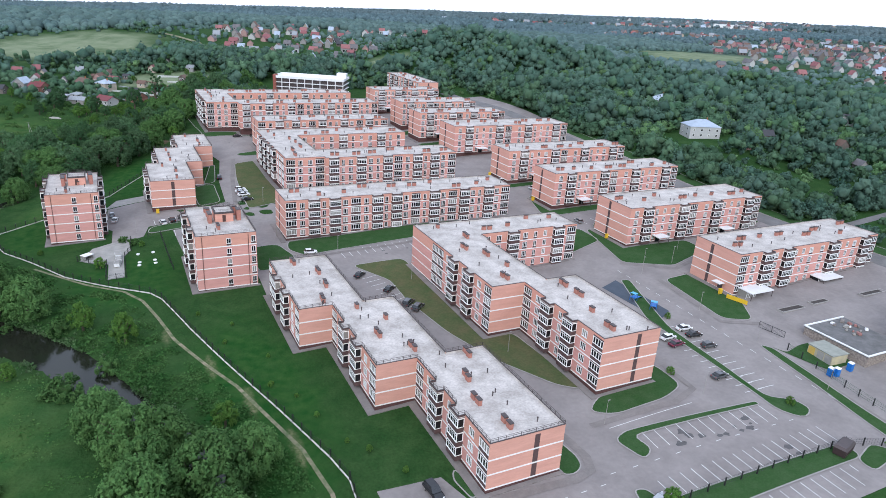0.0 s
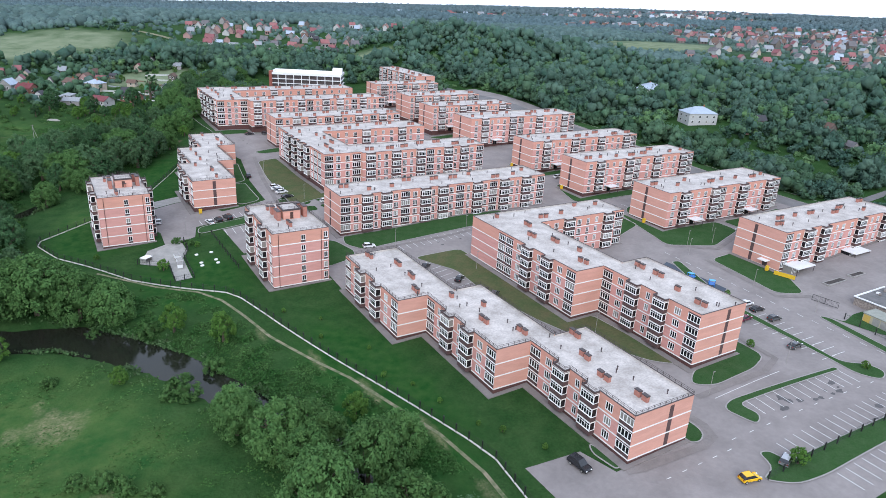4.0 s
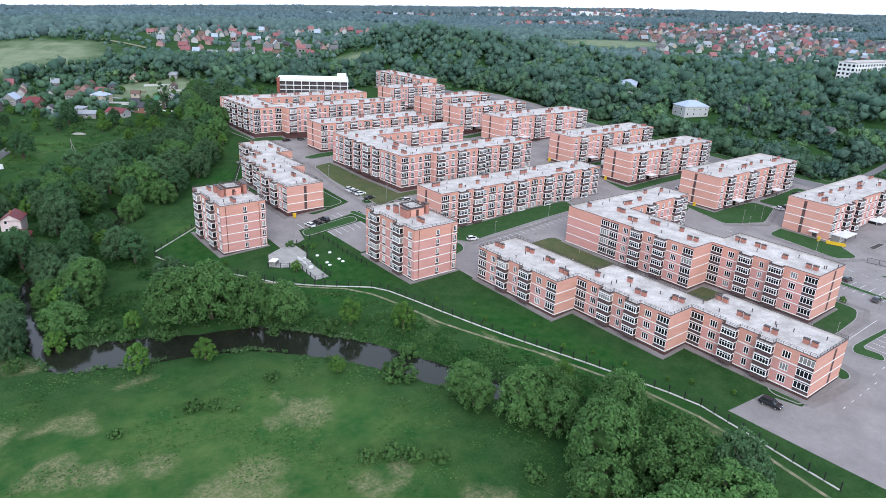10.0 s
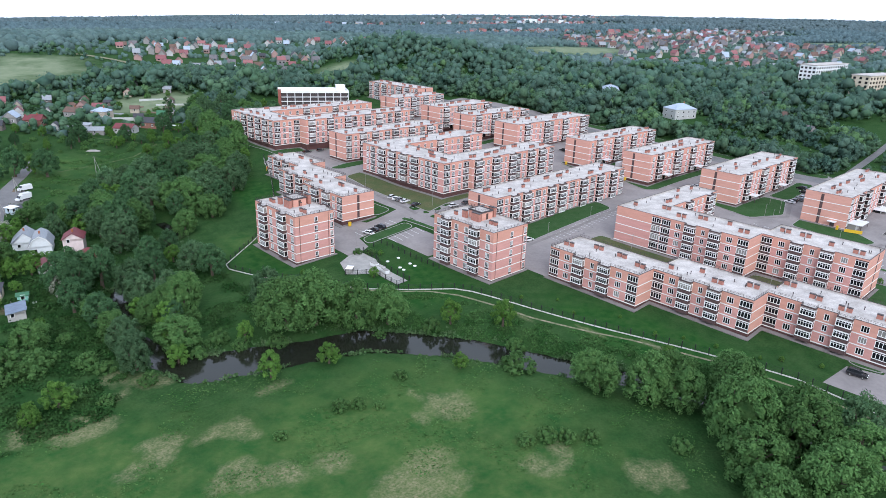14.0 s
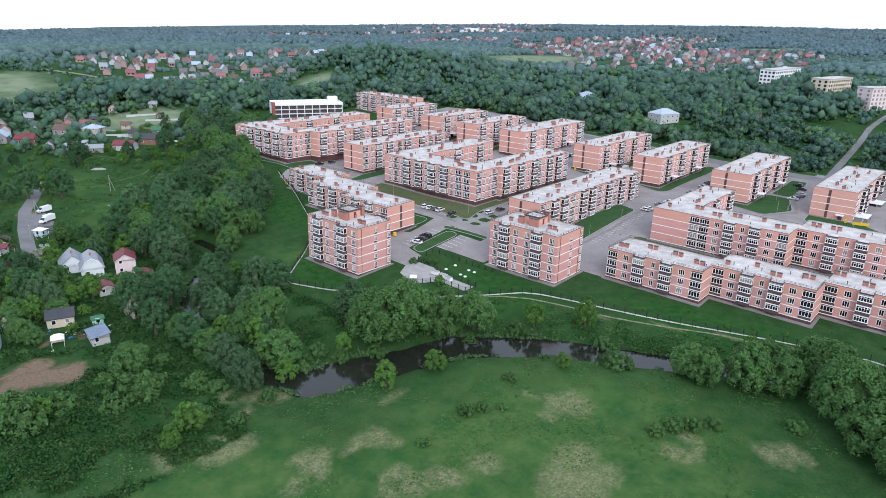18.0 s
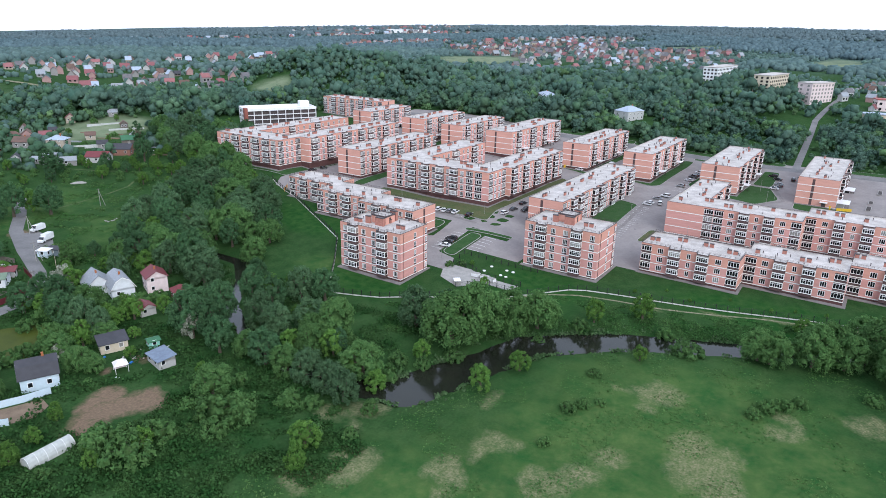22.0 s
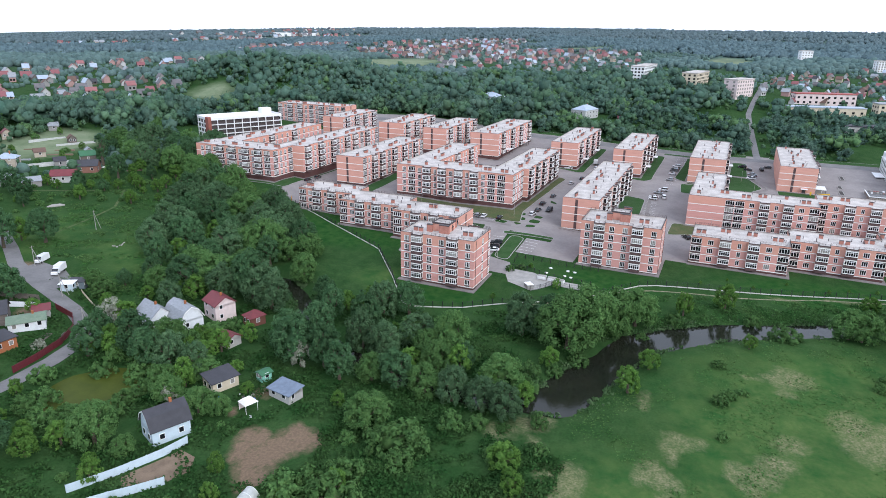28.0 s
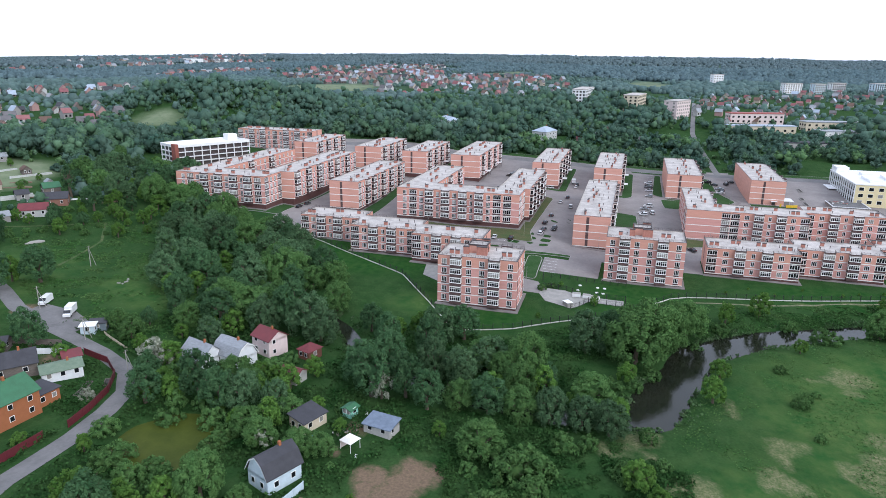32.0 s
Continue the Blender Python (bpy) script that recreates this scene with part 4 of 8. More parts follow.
house("apartment_house", "tall stepped salmon brick apartment house with glazed bays", 1.9, 4, D_SET, False, 4)
ROW = "L W B N B W L W B N B W L N B W L B W N B W L"
house("apartment_house", "long salmon brick apartment house with glazed bays", 2.9, 4, [(30.2, 113.5, 26.2, 40.5, "   D     ", ROW, " W ", ROW)], False, 5)
house("apartment_house", "brick apartment house round three sides of a court", 7.4, 4, [
    (39.5, 54.2, 64.0, 118.3, "   W L W B N B W B N B W L L    ", "L W  W L", FLAT, "  W  W  "), (54.2, 109.0, 62.0, 76.0, " ", " B N W B W N B L W B N B W L", " W ", " "),
    (54.2, 104.0, 104.0, 118.0, " ", " W N R W B N R W B N W ", " W ", " ")], False, 6)
house("apartment_house", "salmon brick bar house with a plain end wall", 7.4, 4, [(44.5, 109.0, 138.6, 153.0, "  D   ", "L W B N B W L B W N B W L B W L", " W ", " ")], False, 7, far=True)
house("apartment_house", "brick apartment house with two long wings", 10.4, 4, [
    (27.0, 42.0, 176.0, 221.5, "   W L W B N B W B N B L  ", "L W W L", FLAT, "  "), (42.0, 115.5, 170.0, 184.0, " ", " B N W B W N B L W B N B W L B N W L", " W ", " "),
    (42.0, 112.0, 206.0, 220.0, " ", " W N R W B N R W B N W R R W ", " W ", " ")], False, 8, far=True)
house("apartment_house", "low stepped salmon brick apartment house with railed roof", 3.1, 3, [
    (-6.7, 8.0, 69.4, 96.0, LONG, "    D    ", " W N W N W ", FLAT), (-2.0, 14.0, 96.0, 122.5, LONG, "  ", " W N W N W ", FLAT), (7.5, 21.5, 122.5, 148.5, LONG, "  ", " W N W N W ", "    ")], True, 9)
BAR = " W B N R W B L"
for n, (x0, x1, y0, y1, z0) in enumerate(((139.5, 202, -57, -40.3, 3.2), (134.8, 197, -15.8, 1.4, 4.6), (132.5, 194.5, 24.6, 39.2, 6.3), (132.2, 194, 58, 72.5, 7.5), (128.5, 193, 101.5, 118, 9.8), (123.5, 173, 131, 145, 11.2), (125, 170, 158.5, 174.5, 12.2), (124, 166, 198.5, 212.5, 13.2))):
    b = house("apartment_house", "orange brick bar house, dark strip down its end wall", z0, 4, [(x0, x1, y0, y1, "   D     ", ("L W B W B N R W " if n == 0 else BAR + " ") + BAR, "   D  ", " ")], False, 20 + n, "bar houses", far=n > 2)
    for k in (0.22, 0.72) if n else (0.10, 0.60):
        canopy(b, x0 + (x1 - x0) * k, y0, z0, 5.0 if n else 9.0, 3.4 if n else 5.0)
    if n == 0:
        porch = part("canopy", Shape().box(x0 - 2.2, x0 - 0.05, -53.6, -50.6, z0 + 2.9, z0 + 3.1, CANOPY), b, label="flat white entrance canopy")
        part("entrance", Shape().box(x0 - 0.12, x0 - 0.03, -52.9, -51.3, z0 + 0.2, z0 + 2.5, CAP), b, label="dark entrance door")
        for k in (0.10, 0.60):
            cx, cy = x0 + (x1 - x0) * k, y0
            glaze = part("porch", Shape().box(cx - 4.2, cx - 0.5, cy - 3.0, cy - 2.9, z0 + 0.2, z0 + 2.7, PANE).box(cx - 4.3, cx - 4.2, cy - 3.0, cy - 0.06, z0 + 0.2, z0 + 2.7, PANE), b, label="glazed entrance porch")
            for i in range(6):
                part("mullion", Shape().box(cx - 4.3 + 0.74 * i, cx - 4.18 + 0.74 * i, cy - 3.06, cy - 3.0, z0 + 0.1, z0 + 2.75, PVC), glaze)
            part("rail", Shape().box(cx - 4.3, cx - 0.48, cy - 3.06, cy - 3.0, z0 + 1.9, z0 + 2.0, PVC), glaze)
house("apartment_house", "long brick apartment house at the back of the estate", 14.6, 4, [(162, 176, 220, 274, "L W B N B W L W B N B W L", "  D  ", " ", " ")], False, 40, far=True)


# ---- the garage block, the school and what stands on the estate's ground ----
def garage_block():
    """An unfinished open car park: brown brick stair wall, white floor edges and columns, a solid dark core for the
    shaded decks.
    """
    ob = thing("parking_garage", "unfinished open-deck garage, white slabs and dark decks", "garage", pose(79, 260.6, 12.0, 0, 0, -29))
    w, d, n, h = 45.0, 19.5, 5, 2.75
    dark, white, brick = CAP, CANOPY, surf("red_brown_brick", (0.30, 0.10, 0.075), (0.22, 0.08, 0.06), 2.0, 0.9)
    # one solid dark block fills the decks, its colour imitating their shade
    part("core", Shape().box(1.5, w - 0.8, 1.6, d - 1.5, -2, n * h - 0.1, dark), ob, label="solid dark core in place of shaded decks")
    for k in range(n + 1):
        part("slab", Shape().box(0, w, 0, d, k * h - 0.35, k * h, white), ob)
    for i in range(10):
        x = 0.3 + (w - 0.9) * i / 9
        part("column", Shape().box(x, x + 0.4, -0.04, 0.4, -0.4, n * h, white), ob)
    for i in range(4):
        y = 4.0 + i * 4.8
        part("column", Shape().box(-0.04, 0.4, y, y + 0.4, -0.4, n * h, white), ob)
    part("stair_wall", Shape().box(-0.25, 1.6, -0.25, 4.6, -1, n * h + 1.6, brick), ob, label="red-brown brick stair wall")
    part("parapet", Shape().box(0, w, 0, 0.3, n * h, n * h + 1.1, white).box(0, 0.3, 0.3, d, n * h, n * h + 1.1, white).box(w - 0.3, w, 0.3, d, n * h, n * h + 1.1, white).box(0.3, w - 0.3, d - 0.3, d, n * h, n * h + 1.1, white), ob)
    part("roof_hut", Shape().box(w - 7, w - 1, d - 7, d - 1, n * h, n * h + 3.4, white), ob, label="white hut on the top deck")


def school():
    cream, pale = surf("cream_render", (0.70, 0.60, 0.36), (0.62, 0.53, 0.32), 4.0, 0.85), surf("pale_grey_render", (0.52, 0.52, 0.50), (0.44, 0.44, 0.42), 3.0, 0.85)
    ob = thing("school", "cream and pale grey modern building with flat white roof", "school", pose(156, -93, ground_z(158, -95)))
    part("wall", Shape().box(0, 50, -46, -0.3, -2, 11, cream), ob)
    part("side_wall", Shape().box(0.02, 49.98, -0.3, 0, -2, 11, pale), ob, label="pale grey side wall")
    part("roof", Shape().box(-0.2, 50.2, -46.2, 0.2, 11, 11.5, CANOPY), ob, label="white flat roof")
    part("stair_tower", Shape().box(40, 50, -7, -0.4, 11.5, 14.2, CANOPY), ob, label="white stair tower on the roof")
    part("canopy", Shape().box(30, 44, 0.05, 4.5, 3.0, 3.3, CANOPY), ob, label="white entrance canopy")
    for i in range(4):
        part("post", Shape().box(31 + 4 * i, 31.3 + 4 * i, 3.9, 4.2, -0.5, 3.0, CANOPY), ob)
    for k in range(3):
        z = 1.2 + 3.4 * k
        for i in range(9):
            y = -4.2 - 4.6 * i
            part("window", Shape().box(-0.06, -0.003, y, y + 2.4, z, z + 1.9, PVC).box(-0.09, -0.06, y + 0.12, y + 2.28, z + 0.12, z + 1.78, PANE), ob)
        for i in range(13):
            x = 1.5 + 3.7 * i
            part("window", Shape().box(x, x + 1.3, 0.003, 0.06, z - 0.3, z + 2.2, PANE), ob)
    for i in range(14):
        part("pilaster", Shape().box(-0.2 + 3.7 * i, 0.4 + 3.7 * i, 0.003, 0.25, -1, 11, CANOPY), ob)
    for x, y, w, d in ((6, -14, 16, 6), (10, -26, 18, 7), (30, -16, 6, 5)):
        part("roof_unit", Shape().box(x, x + w, y, y + d, 11.5, 12.9, CANOPY), ob)


garage_block()
school()


def drape(line, gap):
    """Even places along a line on the land."""
    out = []
    for a, b in zip(line, line[1:]):
        n = max(1, round(math.dist(a, b) / gap))
        out += [(a[0] + (b[0] - a[0]) * i / n, a[1] + (b[1] - a[1]) * i / n) for i in range(n)]
    return out + [line[-1]]


def fence(label, line, high, gap, post, wire, footing=None, group="estate fence"):
    """A fence that follows the land: posts, a wire panel between each two of them, and a low footing."""
    ob = thing("fence", label, "fence", pose(0, 0, 0), group)
    spots = [(x, y, ground_z(x, y)) for x, y in drape(line, gap)]
    pole = Shape().box(-0.1, 0.1, -0.1, 0.1, -0.3, high + 0.15, post).mesh("post")
    for x, y, z in spots:
        part("post", pole, ob, pose(x, y, z))
    for a, b in zip(spots, spots[1:]):
        a, b = Vector(a), Vector(b)
        s = Shape()
        for h in (0.45, 0.95, 1.45, high - 0.05):
            up = Vector((0, 0, min(h, high - 0.03)))
            s.tube(a + up, b + up, 0.022, 0.022, wire, 3, False)
        n = max(2, int((b - a).length / 0.5))
        for i in range(1, n):
            p = a.lerp(b, i / n)
            s.tube(p + Vector((0, 0, 0.4)), p + Vector((0, 0, high)), 0.014, 0.014, wire, 3, False)
        part("panel", s, ob)
    if footing:
        part("footing", ribbon(line, 0.22, 0.26, footing, ribbon([(x - 0.01, y) for x, y in line], 0.24, 0.10, footing)), ob, label="whitewashed concrete footing")
        s = Shape()
        for a, b in zip(spots, spots[1:]):
            a, b = Vector(a), Vector(b)
            w = (b - a).normalized().cross(Vector((0, 0, 1))) * 0.10
            d = Vector((0, 0, -0.5))
            u = Vector((0, 0, 0.26))
            for k in (w, -w):
                s.face((a + k + d, b + k + d, b + k + u, a + k + u), footing)
        part("footing_side", welded(s), ob)


FOOT_WHITE = "black wire fence on a whitewashed footing"
fence(FOOT_WHITE, ((17, 170), (7, 146), (-8, 117), (-20, 95), (-38, 80), (-54, 68)), 1.9, 3.2, BLACK, BLACK, FENCE_BASE)
fence(FOOT_WHITE, ((-54, 68), (-55, 64), (-50, 50), (-33, 24.5), (-22, 13.5), (-12, 4), (-9.5, -1)), 1.9, 3.2, BLACK, BLACK, FENCE_BASE)
fence(FOOT_WHITE, ((-9.5, -1), (-4.6, -20), (1.6, -41), (7.3, -60), (12.8, -79), (14.2, -86), (13.2, -96), (11.6, -107), (10.6, -116)), 1.9, 3.2, BLACK, BLACK, FENCE_BASE)
fence("black wire fence along the car park", ((53.4, -114), (62, -114), (106, -114.9), (113, -118)), 1.8, 4.0, BLACK, BLACK)
fence("dark green wire fence beside the footway", ((129, -84), (127.5, -97), (124.5, -119)), 1.8, 4.0, BLACK, surf("green_fence_wire", (0.03, 0.10, 0.04), (0.03, 0.08, 0.035), 1.0, 0.5))
fence("black wire fence round the waste yard", ((-15, 45.6), (-15.2, 38), (-17.2, 33.6), (-17.4, 18.4), (-22.6, 18.4), (-22.2, 30), (-27, 32.6), (-30, 35)), 1.7, 3.0, BLACK, BLACK)
fence("black wire fence across the lawn", ((-9.8, 46.6), (-6, 47), (-5.4, 32), (-4.8, 18.5)), 1.5, 3.0, BLACK, BLACK)
thing("road", "pale concrete yard for the waste containers", "pavement", kind="structure", data=sheet([(-15.6, 46.4), (-15.4, 38), (-17.5, 34), (-17.8, 18.8), (-22.2, 18.8), (-21.8, 30), (-27, 33), (-29.5, 35), (-26, 43.7), (-20.5, 46.4)], 0.1, CONCRETE))

# the sliding gate at the school's drive
gate = thing("gate", "black barred sliding gate across the drive", "gate", pose(131.6, -73, ground_z(131.6, -74), 0, 0, -80))
part("gate_frame", Shape().box(0, 7, -0.04, 0.04, 0.15, 0.25, BLACK).box(0, 7, -0.04, 0.04, 1.75, 1.85, BLACK).box(0, 0.1, -0.04, 0.04, 0.25, 1.75, BLACK).box(6.9, 7, -0.04, 0.04, 0.25, 1.75, BLACK).box(3.45, 3.55, -0.04, 0.04, 0.25, 1.75, BLACK), gate)
for i in range(22):
    part("bar", Shape().box(0.3 + 0.3 * i, 0.33 + 0.3 * i, -0.015, 0.015, 0.25, 1.75, BLACK), gate)

# unfinished flat slab with heaps of building material
slab = thing("unfinished_roof", "low unfinished structure of rough stone with a dark flat roof", "building", pose(140, -97, ground_z(143, -88)))
part("wall", Shape().box(0, 15.4, 0, 17, -1, 2.4, surf("rubble_wall", (0.36, 0.31, 0.27), (0.16, 0.13, 0.115), 0.5, 0.95, 0.6, fine=0.3)), slab)
part("roof_slab", Shape().box(-0.2, 15.5, -0.2, 17.2, 2.4, 2.62, surf("dark_roof_felt", (0.17, 0.165, 0.165), (0.10, 0.10, 0.10), 2.5, 0.9, 0.3)), slab)
for a0, a1, b0, b1 in ((-0.25, 15.5, -0.25, 0.15), (-0.25, 0.15, 0.15, 16.85), (-0.25, 15.5, 16.85, 17.25)):
    part("edge", Shape().box(a0, a1, b0, b1, 2.62, 2.9, CANOPY), slab)
heap_rng = random.Random(8)
for i in range(18):
    x, y = heap_rng.uniform(7, 14.5), heap_rng.uniform(8.5, 15.5)
    s = heap_rng.uniform(0.35, 0.8)
    thing("pallet_load", heap_rng.choice(("pale bagged building material on a roof", "grey stacked blocks on a roof")), "building material", pose(140 + x, -97 + y, ground_z(143, -88) + 2.62, 0, 0, heap_rng.uniform(0, 90)),
          "building material", data=Shape().box(-s, s, -s * 0.7, s * 0.7, 0, 0.15, TIMBER).box(-s * 0.95, s * 0.95, -s * 0.65, s * 0.65, 0.15, 0.3 + s * 0.5, heap_rng.choice((CANOPY, CONCRETE, PAVING, W_ROSE)), 0.08))
hut = thing("transformer_kiosk", "yellow and grey transformer kiosk", "kiosk", pose(135.4, -90, ground_z(135, -90), 0, 0, -94))
part("wall", Shape().box(-3.4, 3.4, -2.6, 2.6, -0.5, 2.4, surf("pale_yellow_wall", (0.52, 0.45, 0.28), (0.40, 0.36, 0.26), 1.5, 0.85)), hut)
part("roof", Shape().box(-3.6, 3.6, -2.8, 2.8, 2.4, 2.6, surf("grey_green_roof", (0.30, 0.31, 0.27), (0.23, 0.24, 0.21), 1.5, 0.8)), hut)
for x, mat in ((-2.3, surf("ochre_panel", (0.60, 0.40, 0.10), (0.50, 0.34, 0.09), 1.0, 0.7)), (0.2, CONCRETE), (2.3, CONCRETE)):
    part("door", Shape().box(x - 0.9, x + 0.9, -2.66, -2.6, 0, 2.1, mat), hut)
for x, y in ((128.4, -96.0), (129.8, -96.6), (135.3, -96.2)):
    wc = thing("portable_toilet", "bright blue plastic portable toilet", "toilet cabin", pose(x, y, ground_z(x, y)), "portable toilets")
    part("cabin", Shape().box(-0.55, 0.55, -0.55, 0.55, 0, 2.05, BLUE), wc)
    part("roof", Shape().box(-0.6, 0.6, -0.6, 0.6, 2.05, 2.25, CANOPY, 0.1), wc, label="white plastic roof")
    part("door", Shape().box(-0.4, 0.4, -0.59, -0.55, 0.1, 1.9, BLUE), wc)
for x0, x1, y0, y1 in ((144, 153.5, -70.5, -68.3), (156.3, 163.2, -70.7, -68.7), (174.5, 185, -73.4, -71.4)):
    bed = thing("planter", "low kerbed planting bed of dark soil", "planter", pose(x0, y0, ground_z((x0 + x1) / 2, y0)), "planting beds")
    part("kerb", Shape().box(0, x1 - x0, 0, 0.25, -0.4, 0.35, KERB).box(0, x1 - x0, y1 - y0 - 0.25, y1 - y0, -0.4, 0.35, KERB).box(0, 0.25, 0.25, y1 - y0 - 0.25, -0.4, 0.35, KERB).box(x1 - x0 - 0.25, x1 - x0, 0.25, y1 - y0 - 0.25, -0.4, 0.35, KERB), bed)
    part("soil", Shape().box(0.25, x1 - x0 - 0.25, 0.25, y1 - y0 - 0.25, -0.4, 0.25, SOIL_DARK), bed)
thing("lawn", "green lawn round the transformer kiosk", "lawn", kind="structure", data=sheet(rounded([(126, -81), (127.5, -85), (134, -83.5), (139.6, -84), (139.6, -94.5), (130.5, -94.5), (128.6, -90)], 1.5), 0.15, LAWN, 4.0))
# dark tyre and oil marks on the car parks
stain_rng = random.Random(44)
for x, y, n in ((80, -101, 5), (90, -103, 6), (97, -113, 5), (86, -116, 4), (92, -76, 2), (60, 8, 3)):
    for i in range(n):
        cx, cy, r = x + stain_rng.uniform(-5, 5), y + stain_rng.uniform(-2.5, 2.5), stain_rng.uniform(0.3, 1.0)
        ring = [(cx + r * stain_rng.uniform(0.5, 1.2) * math.cos(w) * 1.4, cy + r * stain_rng.uniform(0.5, 1.2) * math.sin(w)) for w in (2 * math.pi * k / 11 for k in range(11))]
        thing("stain", "dark oil stain on the asphalt", "stain", group="oil stains", kind="structure", data=sheet(ring, 0.064, STAIN, 9.0))
for x, y in ((136.6, -55), (133.2, -7.5), (131.2, 36), (130.6, 70), (-5.2, 67)):
    box = thing("gas_cabinet", "yellow metal gas cabinet by the end wall", "utility box", pose(x, y, ground_z(x, y)), "gas cabinets")
    part("body", Shape().box(-0.5, 0.5, -0.35, 0.35, 0.35, 1.7, YELLOW), box)
    part("lid", Shape().box(-0.56, 0.56, -0.41, 0.41, 1.7, 1.8, YELLOW), box)
    for px in (-0.4, 0.4):
        part("leg", Shape().box(px - 0.05, px + 0.05, -0.05, 0.05, -0.2, 0.35, YELLOW), box)
thing("banner", "long yellow banner on the grass by the house", "banner", pose(137.2, -60.5, ground_z(137.2, -60.5), 0, 0, -72), data=Shape().box(-3, 3, -0.05, 0.05, 0.3, 1.5, YELLOW).box(-2.9, -2.8, -0.04, 0.04, -0.3, 0.3, BLACK).box(2.8, 2.9, -0.04, 0.04, -0.3, 0.3, BLACK))

# playground
tagged(new("play_surface", sheet([(107.5, -38), (114.5, -35.5), (115.5, -57), (109.5, -60)], 0.12, surf("dark_blue_grey_rubber", (0.07, 0.085, 0.11), (0.055, 0.07, 0.09), 2.0, 0.9), 4.0).mesh("play_surface")), "dark rubber playground surface", "playground", kind="structure")
for x, y, r in ((111, -48, 10), (112.5, -54, 40)):
    play = thing("climbing_frame", "blue and pale playground climbing frame", "playground", pose(x, y, ground_z(x, y) + 0.1, 0, 0, r), "playground")
    for px in (-1.2, 0.0):
        for py in (-0.8, 0.8):
            part("post", Shape().tube((px, py, 0), (px, py, 2.4), 0.06, 0.06, BLUE, 6), play)
    part("deck", Shape().box(-1.25, 1.25, -0.85, 0.85, 1.0, 1.1, BLUE), play)
    part("roof", Shape().box(-1.3, 0.1, -0.9, 0.9, 2.3, 2.42, surf("light_blue_plastic", (0.12, 0.42, 0.62), (0.10, 0.36, 0.55), 1.0, 0.4), 0.3), play)
    part("slide", Shape().face(((1.25, -0.35, 1.05), (3.4, -0.35, 0.15), (3.4, 0.35, 0.15), (1.25, 0.35, 1.05)), BLUE).face(((1.25, -0.35, 1.0), (1.25, 0.35, 1.0), (3.4, 0.35, 0.1), (3.4, -0.35, 0.1)), BLUE), play)
for x, y in ((10.5, 155), (13.5, 157)):
    play = thing("climbing_frame", "yellow and red playground set near the fence", "playground", pose(x, y, ground_z(x, y), 0, 0, 30), "playground")
    for px in (-0.9, 0.9):
        part("post", Shape().tube((px, 0, -0.2), (px, 0, 2.2), 0.07, 0.07, YELLOW, 6), play)
    part("panel", Shape().box(-0.9, 0.9, -0.05, 0.05, 0.8, 1.7, surf("red_orange_panel", (0.55, 0.12, 0.04), (0.45, 0.10, 0.04), 1.0, 0.5)), play)

# waste yard by the tower blocks: concrete kerb wall, two pale tanks, and manhole covers on the lawn
for x, y, r in ((-19.0, 34.2, 95), (-19.0, 30.8, 92), (-19.4, 28.0, 80)):
    tank = thing("waste_container", "pale grey waste container on the concrete yard", "container", pose(x, y, ground_z(x, y) + 0.06, 0, 0, r), "waste containers")
    part("body", Shape().box(-1.3, 1.3, -0.7, 0.7, 0.15, 1.25, CANOPY, -0.08), tank)
    part("lid", Shape().box(-1.35, 1.35, -0.75, 0.75, 1.25, 1.4, CONCRETE, 0.1), tank)
shed = thing("waste_shelter", "low grey shelter at the edge of the waste yard", "shelter", pose(-27.4, 36.2, ground_z(-27, 36), 0, 0, 40))
part("wall", Shape().box(-1.4, 1.4, 0.9, 1.05, -0.2, 1.4, CONCRETE).box(-1.4, -1.25, -1.0, 0.9, -0.2, 1.4, CONCRETE).box(1.25, 1.4, -1.0, 0.9, -0.2, 1.4, CONCRETE), shed)
part("roof", Shape().box(-1.5, 1.5, -1.1, 1.15, 1.4, 1.5, CANOPY), shed)
for x, y in ((-13.5, 34.2), (-9.2, 33.8), (-9.1, 27.9), (-9.1, 25.5), (-13.4, 27.9), (-13.6, 25.8)):
    thing("manhole", "round white concrete manhole cover on the lawn", "manhole", pose(x, y, ground_z(x, y)), "manholes", data=Shape().tube((0, 0, -0.3), (0, 0, 0.22), 0.55, 0.55, CANOPY, 12))
thing("road", "bare concrete pad beside the low house", "pavement", kind="structure", data=sheet([(-22, 80.5), (-6.5, 84), (-7, 90), (-18, 88)], 0.09, CONCRETE))
dump = thing("dumpster", "dark skip on the kerb of the car park", "container", pose(103.5, -116.3, ground_z(103.5, -116), 0, 0, 15))
part("body", Shape().box(-2.3, 2.3, -1.1, 1.1, 0.25, 1.7, surf("dark_maroon_metal", (0.05, 0.03, 0.03), (0.04, 0.028, 0.028), 1.0, 0.6), -0.1), dump)
part("lid", Shape().box(-2.4, 2.4, -1.25, 1.25, 1.7, 2.2, CAP, 0.35), dump)
for x in (-1.8, 1.8):
    part("skid", Shape().box(x - 0.15, x + 0.15, -1.0, 1.0, 0, 0.25, BLACK), dump)

# street lamps
for x, y in ((66, -91), (93, -91), (54, -86), (125, -35), (123.5, -60), (125.5, -78), (122, -100), (43, 12), (70, 12.6), (28, 30), (30, 60), (27, 100), (130, -30), (150, -24), (62, -60), (-13, 52), (57, -14), (140, -32)):
    lamp = thing("street_lamp", "slim grey street lamp post beside the road", "street lamp", pose(x, y, ground_z(x, y)), "street lamps")
    part("pole", Shape().tube((0, 0, -0.3), (0, 0, 5.6), 0.07, 0.04, KERB, 6), lamp)
    part("lamp_head", Shape().box(-0.09, 0.5, -0.09, 0.09, 5.55, 5.68, KERB), lamp)


